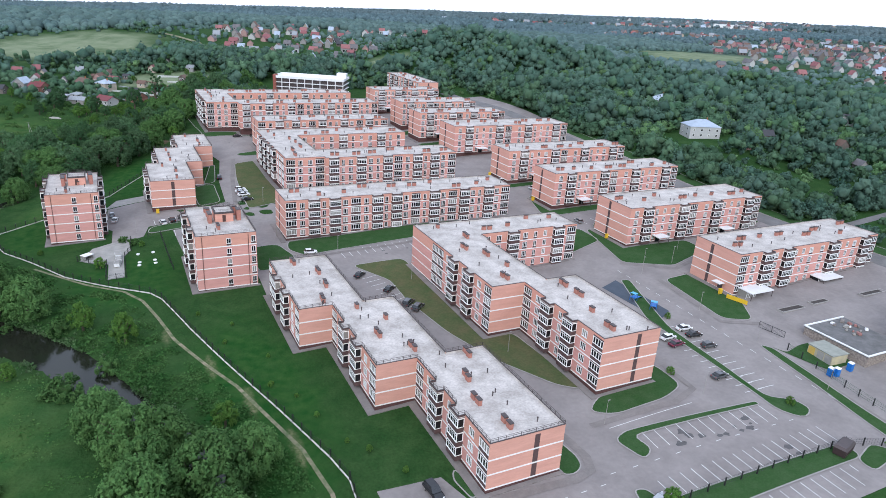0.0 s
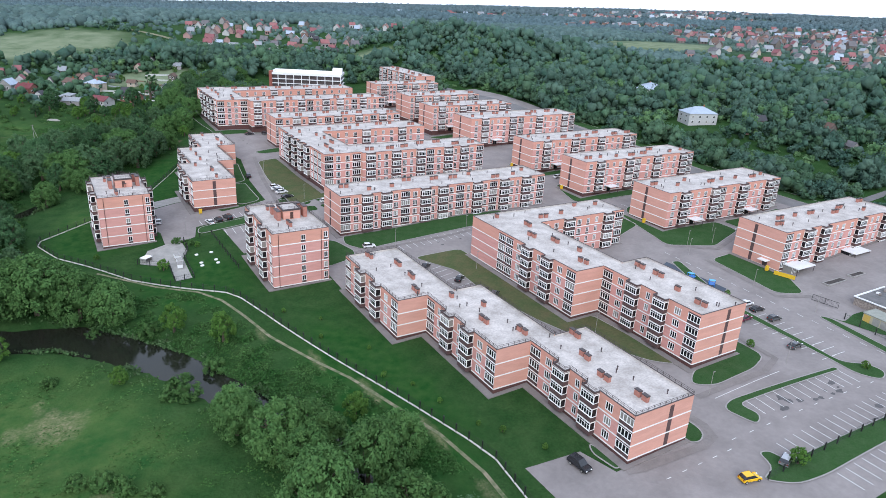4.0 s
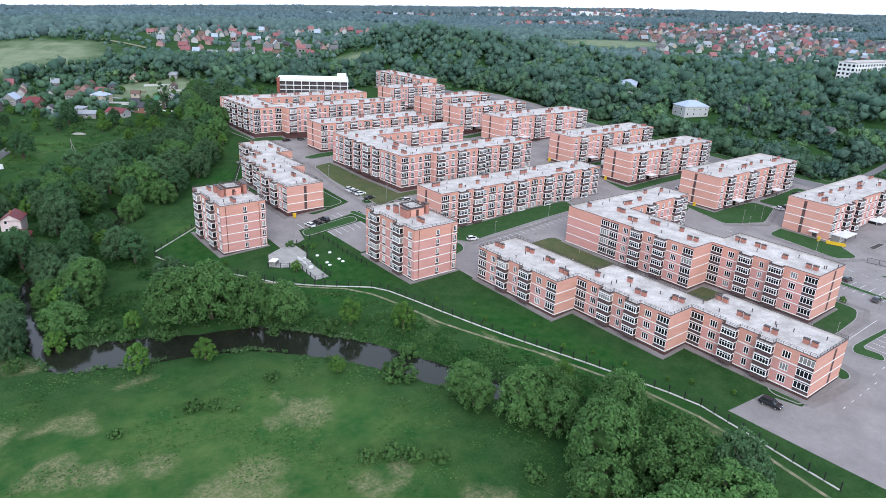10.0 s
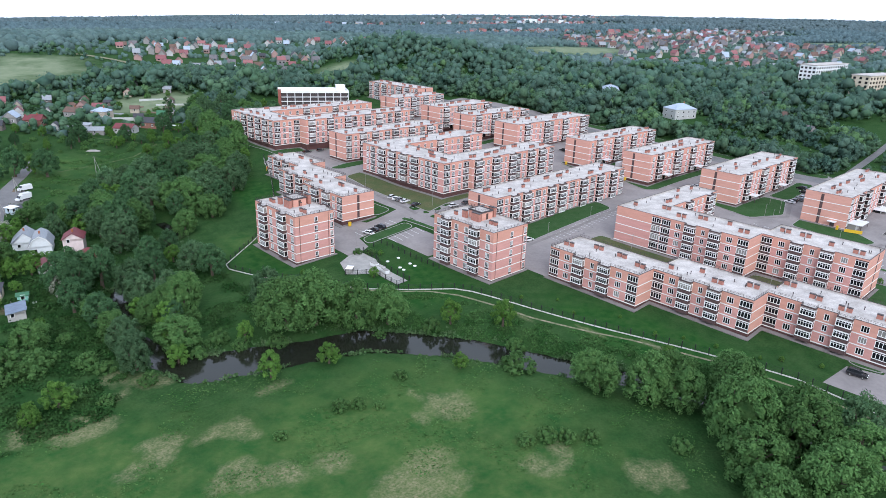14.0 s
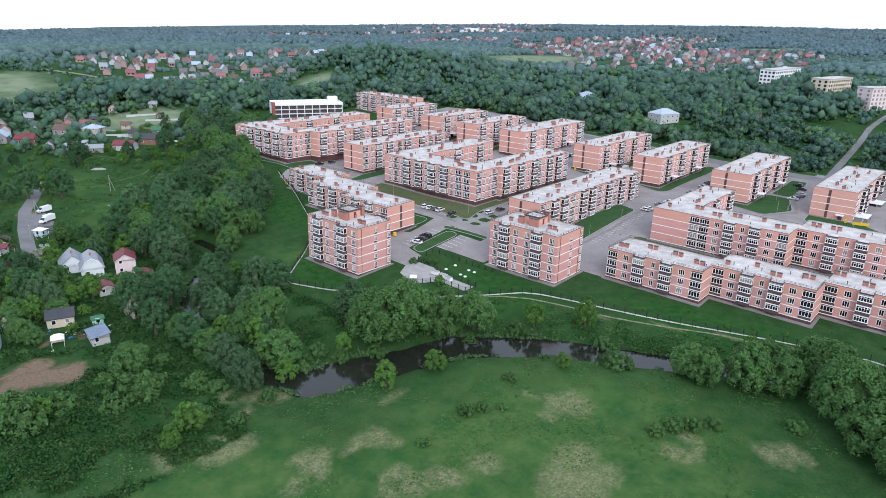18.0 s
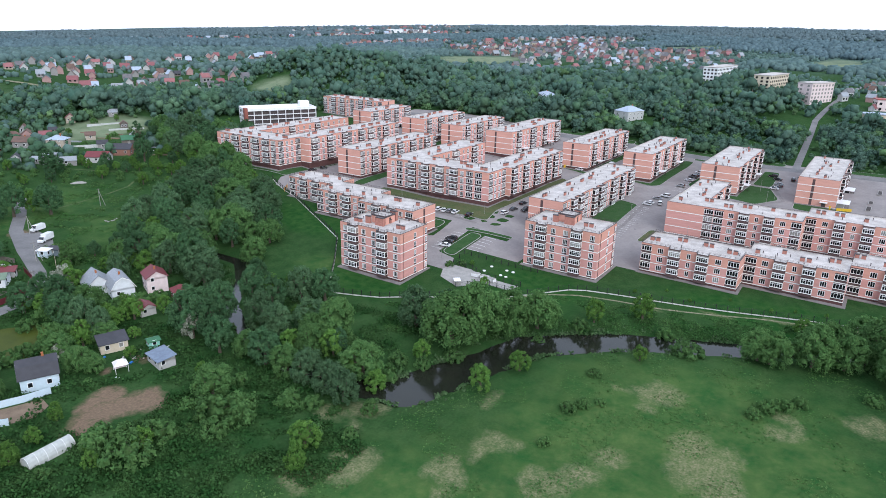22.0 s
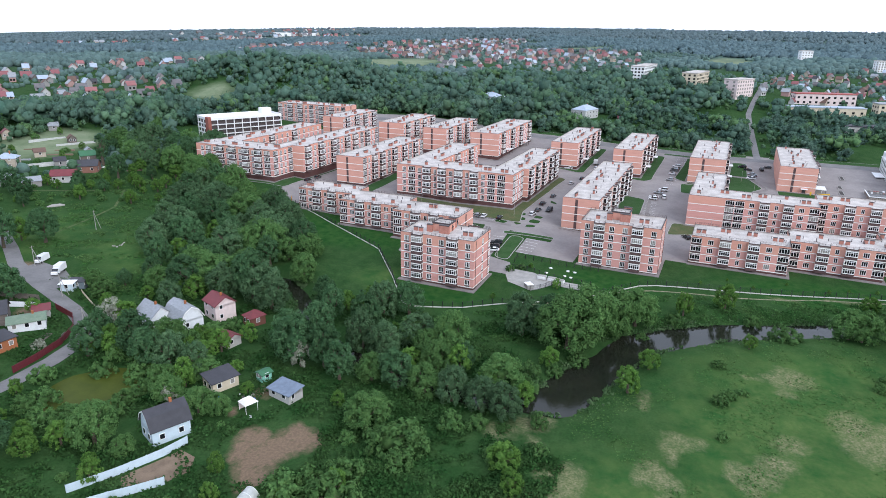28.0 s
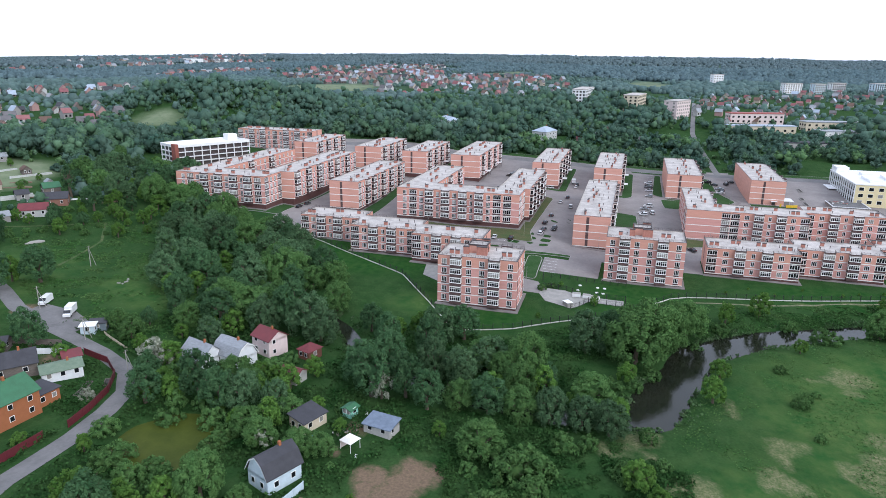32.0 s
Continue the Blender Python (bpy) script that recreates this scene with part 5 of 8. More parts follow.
# ---- the village by the lane ----
def wall_paint(name, a, k=0.88):
    return surf(name, a, tuple(c * k for c in a), 1.2, 0.85, 0.1)


SLATE = surf("dark_grey_roofing", (0.055, 0.054, 0.062), (0.042, 0.042, 0.048), 1.5, 0.7, 0.2)
ZINC = surf("grey_corrugated_roofing", (0.30, 0.32, 0.34), (0.21, 0.22, 0.24), 1.0, 0.5, 0.3, stretch=(6, 1, 1))
MAROON = surf("maroon_roofing", (0.17, 0.035, 0.04), (0.13, 0.03, 0.034), 1.5, 0.55)
REDROOF = surf("red_roofing", (0.34, 0.075, 0.065), (0.25, 0.06, 0.05), 3.0, 0.6)
GREENROOF = surf("green_roofing", (0.045, 0.15, 0.075), (0.04, 0.12, 0.06), 1.5, 0.55)
BLUEROOF = surf("pale_blue_roofing", (0.36, 0.42, 0.50), (0.30, 0.35, 0.42), 2.0, 0.5)
BROWNROOF = surf("brown_roofing", (0.15, 0.09, 0.07), (0.11, 0.07, 0.055), 2.0, 0.7)
W_WHITE, W_BRICK, W_GREY, W_PINK, W_WOOD, W_BLUE, W_CREAM = wall_paint("white_siding", (0.70, 0.72, 0.74)), wall_paint("red_brown_house_brick", (0.34, 0.125, 0.055)), wall_paint("grey_render", (0.42, 0.41, 0.39)), wall_paint("pale_pink_render", (0.68, 0.56, 0.54)), TIMBER, wall_paint("pale_blue_siding", (0.52, 0.62, 0.68)), wall_paint("cream_house_wall", (0.58, 0.50, 0.38))


def cottage(label, x, y, w, d, h, rise, turn, wall, roof, style="gable", openings=3, group="village houses", name="house", chimney=True, drop=0.4):
    """A small house: w along the ridge, d across it. Styles: gable, hip, gambrel, lean."""
    z = ground_z(x, y) if math.hypot(x - 10, y - 20) < 430 else level(x, y)
    ob = thing(name, label, name.replace("_", " "), pose(x, y, z, 0, 0, turn), group)
    a, b, o = w / 2, d / 2, drop
    s = Shape().box(-a, a, -b, b, -1.0, h, wall)
    r = Shape()
    t = 0.14
    if style == "hip":
        k = min(a, b)
        top = [(-a + k, 0, h + rise), (a - k, 0, h + rise)] if a > b else [(0, -b + k, h + rise), (0, b - k, h + rise)]
        e = [(-a - o, -b - o, h), (a + o, -b - o, h), (a + o, b + o, h), (-a - o, b + o, h)]
        if a > b:
            faces = ((e[0], e[1], top[1], top[0]), (e[1], e[2], top[1]), (e[2], e[3], top[0], top[1]), (e[3], e[0], top[0]))
        else:
            faces = ((e[0], e[1], top[0]), (e[1], e[2], top[1], top[0]), (e[2], e[3], top[1]), (e[3], e[0], top[0], top[1]))
        for f in faces:
            r.face(f, roof)
        r.face((e[3], e[2], e[1], e[0]), roof)
    else:
        if style == "lean":
            line = [(-b - o, h), (b + o, h + rise)]
        elif style == "gambrel":
            line = [(-b - o, h - 0.1), (-b * 0.62, h + rise * 0.68), (0, h + rise), (b * 0.62, h + rise * 0.68), (b + o, h - 0.1)]
        else:
            line = [(-b - o, h - 0.25 * o), (0, h + rise), (b + o, h - 0.25 * o)]
        for (y0, z0), (y1, z1) in zip(line, line[1:]):
            r.face(((-a - o, y0, z0 + t), (a + o, y0, z0 + t), (a + o, y1, z1 + t), (-a - o, y1, z1 + t)), roof)
            r.face(((-a - o, y1, z1), (a + o, y1, z1), (a + o, y0, z0), (-a - o, y0, z0)), roof)
            for k in (-a - o, a + o):
                r.face(((k, y0, z0), (k, y1, z1), (k, y1, z1 + t), (k, y0, z0 + t)) if k > 0 else ((k, y0, z0 + t), (k, y1, z1 + t), (k, y1, z1), (k, y0, z0)), roof)
        for y0, z0 in (line[0], line[-1]):
            r.face(((-a - o, y0, z0), (a + o, y0, z0), (a + o, y0, z0 + t), (-a - o, y0, z0 + t)), roof)
        if style == "gambrel":
            for k in (-a - o - 0.012, a + o + 0.012):
                for (y0, z0), (y1, z1) in zip(line, line[1:]):
                    r.face(((k, y0, z0 - 0.22), (k, y1, z1 - 0.22), (k, y1, z1 + 0.06), (k, y0, z0 + 0.06)), PVC)
        inner = [(max(min(p, b), -b), q) for p, q in line]
        for k in (-a, a):
            s.face([(k, p, q - 0.01) for p, q in [(-b, h - 0.5)] + inner + [(b, h - 0.5)]], wall)
    part("wall", s, ob)
    part("roof", r, ob)
    rows = [1.0] if h < 4 else [1.0, 3.7]
    for zz in rows:
        for i in range(openings):
            u = -a + w * (i + 0.5) / openings
            part("window", Shape().box(u - 0.55, u + 0.55, -b - 0.06, -b - 0.003, zz, zz + 1.25, PVC).box(u - 0.45, u + 0.45, -b - 0.09, -b - 0.06, zz + 0.1, zz + 1.15, PANE), ob)
        for k, i in ((-1, 0), (-1, 1), (1, 0)):
            v = -b * 0.45 + b * 0.9 * i
            x0, x1 = (-a - 0.06, -a - 0.003) if k < 0 else (a + 0.003, a + 0.06)
            part("window", Shape().box(x0, x1, v - 0.5, v + 0.5, zz, zz + 1.2, PVC).box(x0 - 0.03 if k < 0 else x1, x0 if k < 0 else x1 + 0.03, v - 0.4, v + 0.4, zz + 0.1, zz + 1.1, PANE), ob)
    if chimney:
        part("chimney", Shape().box(a * 0.3, a * 0.3 + 0.5, -0.25, 0.25, h, h + rise + 0.9, W_BRICK), ob)
    return ob


cottage("white sided house with a dark gambrel roof", -136.6, 79.6, 7.6, 6.0, 3.2, 3.6, -24, W_BLUE, SLATE, "gambrel", 2)
cottage("small cream house with a dark low roof", -117.2, 82.6, 6.4, 4.6, 2.5, 0.9, -20, W_CREAM, SLATE, "lean", 2, chimney=False)
cottage("grey shed with a blue-grey metal roof", -114.0, 67.0, 6.4, 4.2, 2.1, 0.6, -100, W_GREY, surf("blue_grey_roofing", (0.17, 0.21, 0.27), (0.12, 0.15, 0.20), 1.0, 0.55, 0.2), "lean", 2, chimney=False, name="shed")
cottage("mint green garden shed", -110.4, 75.8, 2.6, 2.4, 2.0, 0.5, -15, wall_paint("mint_paint", (0.25, 0.55, 0.45)), GREENROOF, "gable", 1, chimney=False, name="shed")
cottage("old house with a grey metal roof", -98.8, 121.6, 8.6, 7.4, 2.5, 3.4, -108, W_WHITE, ZINC, "gable", 2)
cottage("white house with a grey metal gambrel roof", -96.0, 113.8, 9.0, 6.4, 2.9, 3.6, -108, W_WHITE, ZINC, "gambrel", 2)
cottage("pale pink house with a maroon gable roof", -87.4, 108.8, 7.0, 6.0, 4.8, 2.0, -112, W_PINK, MAROON, "gable", 2)
cottage("rust-brown timber garden house", -86.6, 97.6, 4.6, 4.0, 2.6, 1.6, -20, wall_paint("rust_timber", (0.17, 0.07, 0.05)), MAROON, "hip", 1, chimney=False, name="garden_house")
cottage("shed with a dark red roof under the trees", -99.8, 95.4, 5.0, 4.2, 2.2, 1.2, -100, W_GREY, MAROON, "gable", 1, chimney=False, name="shed")
cottage("large red brick house with a green roof", -137.0, 144.5, 13.0, 9.0, 5.4, 3.0, -8, W_BRICK, GREENROOF, "gable", 3)
cottage("grey brick annex with a flat dark roof", -127.6, 143.4, 5.5, 6.0, 2.8, 0.3, -8, W_BRICK, SLATE, "lean", 2, chimney=False, name="annex")
cottage("low whitewashed house with a green roof", -116.6, 148.2, 8.6, 6.0, 2.4, 1.0, -38, W_WHITE, surf("faded_green_roofing", (0.16, 0.21, 0.15), (0.12, 0.17, 0.12), 1.0, 0.8), "gable", 3)
cottage("weathered log house with a grey roof", -120.6, 158.4, 10.0, 7.0, 2.8, 2.6, -40, W_WOOD, SLATE, "gable", 2)
cottage("maroon roofed lean-to shed", -110.6, 150.8, 4.0, 3.0, 2.1, 0.8, -38, W_GREY, MAROON, "lean", 1, chimney=False, name="shed")
cottage("grey kiosk with a white roof beside the lane", -94.6, 160.6, 3.6, 2.6, 2.3, 0.2, -62, W_BLUE, CANOPY, "lean", 1, chimney=False, name="kiosk")
cottage("grey shed by the pull-off", -91.4, 160.2, 4.4, 2.8, 2.2, 0.3, -62, surf("blue_grey_sheet", (0.16, 0.20, 0.23), (0.13, 0.16, 0.18), 1.0, 0.6), SLATE, "lean", 1, chimney=False, name="shed")
cottage("timber shed with a grey roof by the lane", -113.0, 172.0, 6.0, 4.0, 2.2, 1.2, -60, W_WOOD, SLATE, "gable", 1, chimney=False, name="shed")
gaz = thing("gazebo", "white fabric garden gazebo", "gazebo", pose(-122.4, 70.6, ground_z(-122.4, 70.6), 0, 0, -20))
for px in (-1.4, 1.4):
    for py in (-1.4, 1.4):
        part("post", Shape().tube((px, py, -0.2), (px, py, 2.1), 0.05, 0.05, PVC, 6), gaz)
part("canopy", Shape().box(-1.6, 1.6, -1.6, 1.6, 2.1, 2.9, surf("white_fabric", (0.80, 0.76, 0.72), (0.72, 0.68, 0.64), 1.0, 0.9), 0.9), gaz)
part("curtain", Shape().box(-1.45, 1.45, 1.38, 1.42, 0.2, 2.1, W_PINK), gaz)
hoop = thing("greenhouse", "pale polythene tunnel greenhouse", "greenhouse", pose(-149, 51.6, ground_z(-149, 51.6), 0, 0, 4))
s = Shape()
film = surf("polythene_film", (0.46, 0.47, 0.44), (0.34, 0.35, 0.33), 1.0, 0.5)
arc = [(1.6 * math.cos(math.pi * i / 9), 2.1 * math.sin(math.pi * i / 9)) for i in range(10)]
for (y0, z0), (y1, z1) in zip(arc, arc[1:]):
    s.face(((-4.5, y0, z0), (4.5, y0, z0), (4.5, y1, z1), (-4.5, y1, z1)), film)
for k in (-4.5, 4.5):
    s.face([(k, p, q) for p, q in arc], film)
part("film", s, hoop)
for i in range(6):
    x = -4.5 + 1.8 * i
    rib = Shape()
    for (y0, z0), (y1, z1) in zip(arc, arc[1:]):
        rib.tube((x, y0 * 1.01, z0 * 1.01), (x, y1 * 1.01, z1 * 1.01), 0.03, 0.03, PVC, 4, False)
    part("rib", rib, hoop)


def board_fence(label, line, high, mat, group="village fences"):
    """A sheet or board fence in straight panels with posts."""
    ob = thing("fence", label, "fence", pose(0, 0, 0), group)
    spots = [(x, y, ground_z(x, y)) for x, y in drape(line, 2.6)]
    for a, b in zip(spots, spots[1:]):
        a, b = Vector(a), Vector(b)
        w = (b - a).normalized().cross(Vector((0, 0, 1))) * 0.03
        s, d, u = Shape(), Vector((0, 0, -0.3)), Vector((0, 0, high))
        p = [a + w + d, b + w + d, b + w + u, a + w + u, a - w + d, b - w + d, b - w + u, a - w + u]
        for q in ((0, 1, 2, 3), (5, 4, 7, 6), (3, 2, 6, 7), (1, 5, 6, 2), (4, 0, 3, 7)):
            s.face([p[i] for i in q], mat)
        part("panel", s, ob)
    for x, y, z in spots:
        part("post", Shape().box(x - 0.06, x + 0.06, y - 0.06, y + 0.06, z - 0.3, z + high + 0.06, mat), ob)


MAROON_SHEET = surf("maroon_profiled_sheet", (0.13, 0.022, 0.03), (0.10, 0.02, 0.026), 1.0, 0.5, 0.2, stretch=(5, 5, 1))
board_fence("maroon profiled sheet fence along the lane", ((-105.5, 152), (-107, 143.5), (-112, 137), (-119, 132.8), (-127, 130.6), (-134, 129.6)), 1.8, MAROON_SHEET)
board_fence("maroon profiled sheet fence by the drive", ((-139, 131), (-150, 131.5), (-165, 128)), 1.9, MAROON_SHEET)
board_fence("pale blue sheet fence round the plot", ((-137.4, 73.4), (-142.6, 74.6), (-150.7, 78), (-158, 81.4)), 1.7, W_BLUE)
board_fence("pale blue sheet fence at the foot of the plot", ((-148.6, 68.2), (-156, 73.6), (-163, 78)), 1.7, W_BLUE)
board_fence("white board fence of a garden", ((-107.4, 156), (-112, 163), (-118, 166)), 1.6, W_WHITE)
board_fence("grey board fence beside the log house", ((-104.5, 160), (-107, 166), (-110, 176)), 1.8, TIMBER)
board_fence("low cream concrete fence at the lane", ((-93.5, 156.5), (-96.5, 150), (-99, 144.5)), 0.9, W_CREAM)
thing("road", "brown soil yard between the blue fences", "soil", kind="structure", data=sheet([(-139.6, 73), (-140.2, 69), (-143.8, 66.8), (-149, 68.8), (-154, 73), (-150.4, 77), (-143, 74)], 0.06, SOIL))
for x, y, turn in ((-115.2, 136.4, 30), (-121.6, 138.2, 12), (-118.2, 139.6, 20)):
    bed = thing("raised_bed", "timber framed raised garden bed with dark soil", "garden bed", pose(x, y, ground_z(x, y) - 0.05, 0, 0, turn), "garden beds")
    for e in (-1, 1):
        part("board", Shape().box(-1.7, 1.7, e * 0.75 - 0.05, e * 0.75 + 0.05, -0.2, 0.32, TIMBER), bed)
        part("board", Shape().box(e * 1.65 - 0.05, e * 1.65 + 0.05, -0.7, 0.7, -0.2, 0.30, TIMBER), bed)
    part("soil", Shape().box(-1.6, 1.6, -0.7, 0.7, -0.2, 0.22, SOIL_DARK), bed)
rubble = random.Random(21)
for i in range(7):
    x, y, k = -60 + rubble.uniform(-2.6, 2.6), 178.5 + rubble.uniform(-0.9, 0.9), rubble.uniform(0.25, 0.55)
    thing("rubble_piece", "pale broken slab dumped in the meadow grass", "rubble", pose(x, y, ground_z(x, y) - 0.05, rubble.uniform(-12, 12), rubble.uniform(-12, 12), rubble.uniform(0, 180)), "dumped rubble", data=Shape().box(-k, k, -k * 0.6, k * 0.6, -0.1, 0.28, CONCRETE, 0.06))
thing("rowing_boat", "upturned pale rowing boat lying in the grass", "boat", pose(-43, 232, ground_z(-43, 232) - 0.05, 0, 0, -30), data=Shape().tube((-3.4, 0, 0.1), (-1.4, 0, 0.2), 0.25, 0.8, CONCRETE, 10).tube((-1.4, 0, 0.2), (1.4, 0, 0.2), 0.8, 0.8, CONCRETE, 10).tube((1.4, 0, 0.2), (3.2, 0, 0.1), 0.8, 0.35, CONCRETE, 10))
yard = random.Random(12)
for i in range(26):
    x, y = yard.uniform(-125, -108), yard.uniform(64, 80)
    s = yard.uniform(0.2, 0.55)
    if any(math.dist((x, y), p) < r for *p, r in ((-117, 82.5, 4.5), (-114, 67, 4.6), (-122.4, 70.6, 3), (-110.4, 75.8, 2.4))):
        continue
    thing("yard_clutter", yard.choice(("pale plastic bucket on garden soil", "grey crate on garden soil", "weathered board pile in the garden")), "clutter", pose(x, y, ground_z(x, y) - 0.03, 0, 0, yard.uniform(0, 90)), "garden clutter",
          data=Shape().box(-s, s, -s * 0.6, s * 0.6, 0, s * 0.9, yard.choice((CANOPY, CONCRETE, TIMBER, BLUE, W_PINK)), s * 0.12))
for x, y, z in ((-52.5, 198.5, 7.5), (-98.8, 158, 7), (-111, 134, 7), (-88, 184, 7)):
    pole = thing("utility_pole", "pale leaning concrete utility pole", "utility pole", pose(x, y, ground_z(x, y)), "utility poles")
    part("mast", Shape().tube((0, 0, -0.3), (0, 0, z), 0.14, 0.09, KERB, 7), pole)
    part("stay", Shape().tube((1.8, -0.6, -0.3), (0.1, 0, z * 0.86), 0.1, 0.08, KERB, 6), pole)
    part("crossarm", Shape().box(-0.8, 0.8, -0.06, 0.06, z - 0.5, z - 0.38, TIMBER), pole)


# ---- trees ----
G = (1 + 5 ** 0.5) / 2
ICO = np.array([(-1, G, 0), (1, G, 0), (-1, -G, 0), (1, -G, 0), (0, -1, G), (0, 1, G), (0, -1, -G), (0, 1, -G), (G, 0, -1), (G, 0, 1), (-G, 0, -1), (-G, 0, 1)]) / math.hypot(1, G)
ICO_FACES = np.array([(0, 11, 5), (0, 5, 1), (0, 1, 7), (0, 7, 10), (0, 10, 11), (1, 5, 9), (5, 11, 4), (11, 10, 2), (10, 7, 6), (7, 1, 8), (3, 9, 4), (3, 4, 2), (3, 2, 6), (3, 6, 8), (3, 8, 9), (4, 9, 5), (2, 4, 11), (6, 2, 10), (8, 6, 7), (9, 8, 1)])
OCTA = np.array([(1, 0, 0), (0, 1, 0), (-1, 0, 0), (0, -1, 0), (0, 0, 1), (0, 0, -1)], float)
OCTA_FACES = np.array([(0, 1, 4), (1, 2, 4), (2, 3, 4), (3, 0, 4), (1, 0, 5), (2, 1, 5), (3, 2, 5), (0, 3, 5)])


def quick_mesh(name, verts, faces, mats, index=None):
    """A mesh from arrays; all faces have the same number of corners."""
    verts, faces = np.asarray(verts, np.float32), np.asarray(faces, np.int32)
    me, k = bpy.data.meshes.new(name), faces.shape[1]
    me.vertices.add(len(verts)), me.loops.add(faces.size), me.polygons.add(len(faces))
    me.vertices.foreach_set("co", verts.ravel())
    me.loops.foreach_set("vertex_index", faces.ravel())
    me.polygons.foreach_set("loop_start", np.arange(0, faces.size, k, dtype=np.int32))
    for m in mats:
        me.materials.append(m)
    if index is not None:
        me.polygons.foreach_set("material_index", np.asarray(index, np.int32))
    me.update(calc_edges=True)
    return me


def leaf_quads(rng, centres, normals, sizes):
    """Small leaf sprays at the centres, each a bent quad turned about its normal, as two triangles."""
    n = len(centres)
    normals = normals / np.linalg.norm(normals, axis=1, keepdims=True)
    side = np.cross(normals, rng.normal(size=(n, 3)))
    side /= np.linalg.norm(side, axis=1, keepdims=True) + 1e-9
    up = np.cross(normals, side)
    s = sizes[:, None]
    k = rng.uniform(0.6, 1.25, (n, 1))
    pts = np.stack([centres - side * s * 0.5, centres - up * s * 0.42 * k + normals * s * 0.12, centres + side * s * 0.5, centres + up * s * 0.42 * k - normals * s * 0.1], 1)
    base = np.arange(n)[:, None] * 4
    tris = np.concatenate([base + np.array([[0, 1, 2]]), base + np.array([[0, 2, 3]])])
    return pts.reshape(-1, 3), tris


def leaf_tips(rng, centres, normals, sizes):
    """Pointed leaf sprays at the centres, one triangle each, turned about their normals."""
    n = len(centres)
    normals = normals / np.linalg.norm(normals, axis=1, keepdims=True)
    side = np.cross(normals, rng.normal(size=(n, 3)))
    side /= np.linalg.norm(side, axis=1, keepdims=True) + 1e-9
    up = np.cross(normals, side)
    s, k = sizes[:, None], rng.uniform(0.7, 1.3, (n, 1))
    pts = np.stack([centres - side * s * 0.5, centres + side * s * 0.5, centres + up * s * 0.85 * k - normals * s * 0.16], 1)
    return pts.reshape(-1, 3), np.arange(n * 3).reshape(-1, 3)


def crown_mesh(seed, radius, height, low, lobes, sprays, leaf, mat, droop=0.0):
    """A crown of billowing puffs over a dome, each a rounded core hidden under leaf sprays that lie outwards, with gaps between and an uneven outline."""
    rng = np.random.RandomState(seed)
    vs, fs, k, cs = [], [], 0, []
    deep = height - low
    lean = rng.uniform(-0.12, 0.12, 2) * radius
    swell = [rng.uniform(0.84, 1.14) for _ in range(7)]
    for i in range(lobes):
        t = (i + 0.5) / lobes
        w = i * 2.39996 + rng.uniform(-0.4, 0.4)
        up = 1 - 1.6 * t + rng.uniform(-0.1, 0.1)
        out = math.sqrt(max(0.03, 1 - min(1.0, abs(up)) ** 2)) * rng.uniform(0.62, 0.84) * swell[int(w * 7 / 6.2832) % 7]
        r = radius * rng.uniform(0.15, 0.29)
        z = low + deep * (0.42 + 0.46 * up * swell[(int(w * 7 / 6.2832) + 3) % 7])
        cs.append((math.cos(w) * out * radius + lean[0] * up, math.sin(w) * out * radius + lean[1] * up, min(z, height - r * 0.6), r))
    cs.append((0, 0, low + deep * 0.45, radius * 0.60))
    mid = np.array((0, 0, low + deep * 0.30))
    share = np.array([c[3] ** 2 for c in cs[:-1]] + [0.0])
    share = np.maximum((share / share.sum() * sprays).astype(int), 0)
    for (x, y, z, r), each in zip(cs, share):
        c0, stretch = np.array((x, y, z)), rng.uniform(0.82, 1.2, 3)
        spin = np.linalg.qr(rng.normal(size=(3, 3)))[0]
        core = OCTA @ spin * r * (0.74 if each else 0.9) * stretch * rng.uniform(0.7, 1.05, (6, 1)) + c0
        vs.append(core), fs.append(OCTA_FACES + k)
        k += 6
        if not each:
            continue
        way = (c0 - mid) / (np.linalg.norm(c0 - mid) + 1e-6)
        d = rng.normal(size=(each, 3)) + way * 1.1 + (0, 0, 0.25)
        d /= np.linalg.norm(d, axis=1, keepdims=True)
        c = c0 + d * r * stretch * rng.uniform(0.72, 1.16, (each, 1))
        c[:, 2] -= droop * rng.uniform(0, 1, each) * r
        p, t = leaf_tips(rng, c, d + rng.normal(size=(each, 3)) * 0.5 + (0, 0, 0.2), leaf * rng.uniform(0.6, 1.35, each))
        vs.append(p), fs.append(t + k)
        k += len(p)
    return quick_mesh("crown", np.concatenate(vs), np.concatenate(fs), [mat])


def trunk_mesh(seed, height, reach, r):
    """A tapered trunk with limbs that fork into the crown."""
    rng, s = random.Random(seed), Shape()
    top = Vector((rng.uniform(-0.4, 0.4), rng.uniform(-0.4, 0.4), height * 0.62))
    fork = Vector((top.x * 0.4, top.y * 0.4, height * 0.28))
    s.tube((0, 0, -0.5), fork, r * 1.25, r * 0.8, BARK, 7)
    s.tube(fork, top, r * 0.8, r * 0.3, BARK, 6)
    for i in range(6):
        w = 2 * math.pi * i / 6 + rng.uniform(-0.4, 0.4)
        a = fork.lerp(top, rng.uniform(0, 0.6))
        b = a + Vector((math.cos(w) * reach * 0.55, math.sin(w) * reach * 0.55, height * rng.uniform(0.14, 0.34)))
        s.tube(a, b, r * 0.42, r * 0.12, BARK, 5)
        s.tube(a.lerp(b, 0.6), b + Vector((rng.uniform(-1, 1), rng.uniform(-1, 1), height * 0.1)), r * 0.2, r * 0.06, BARK, 4)
    return s.mesh("trunk")


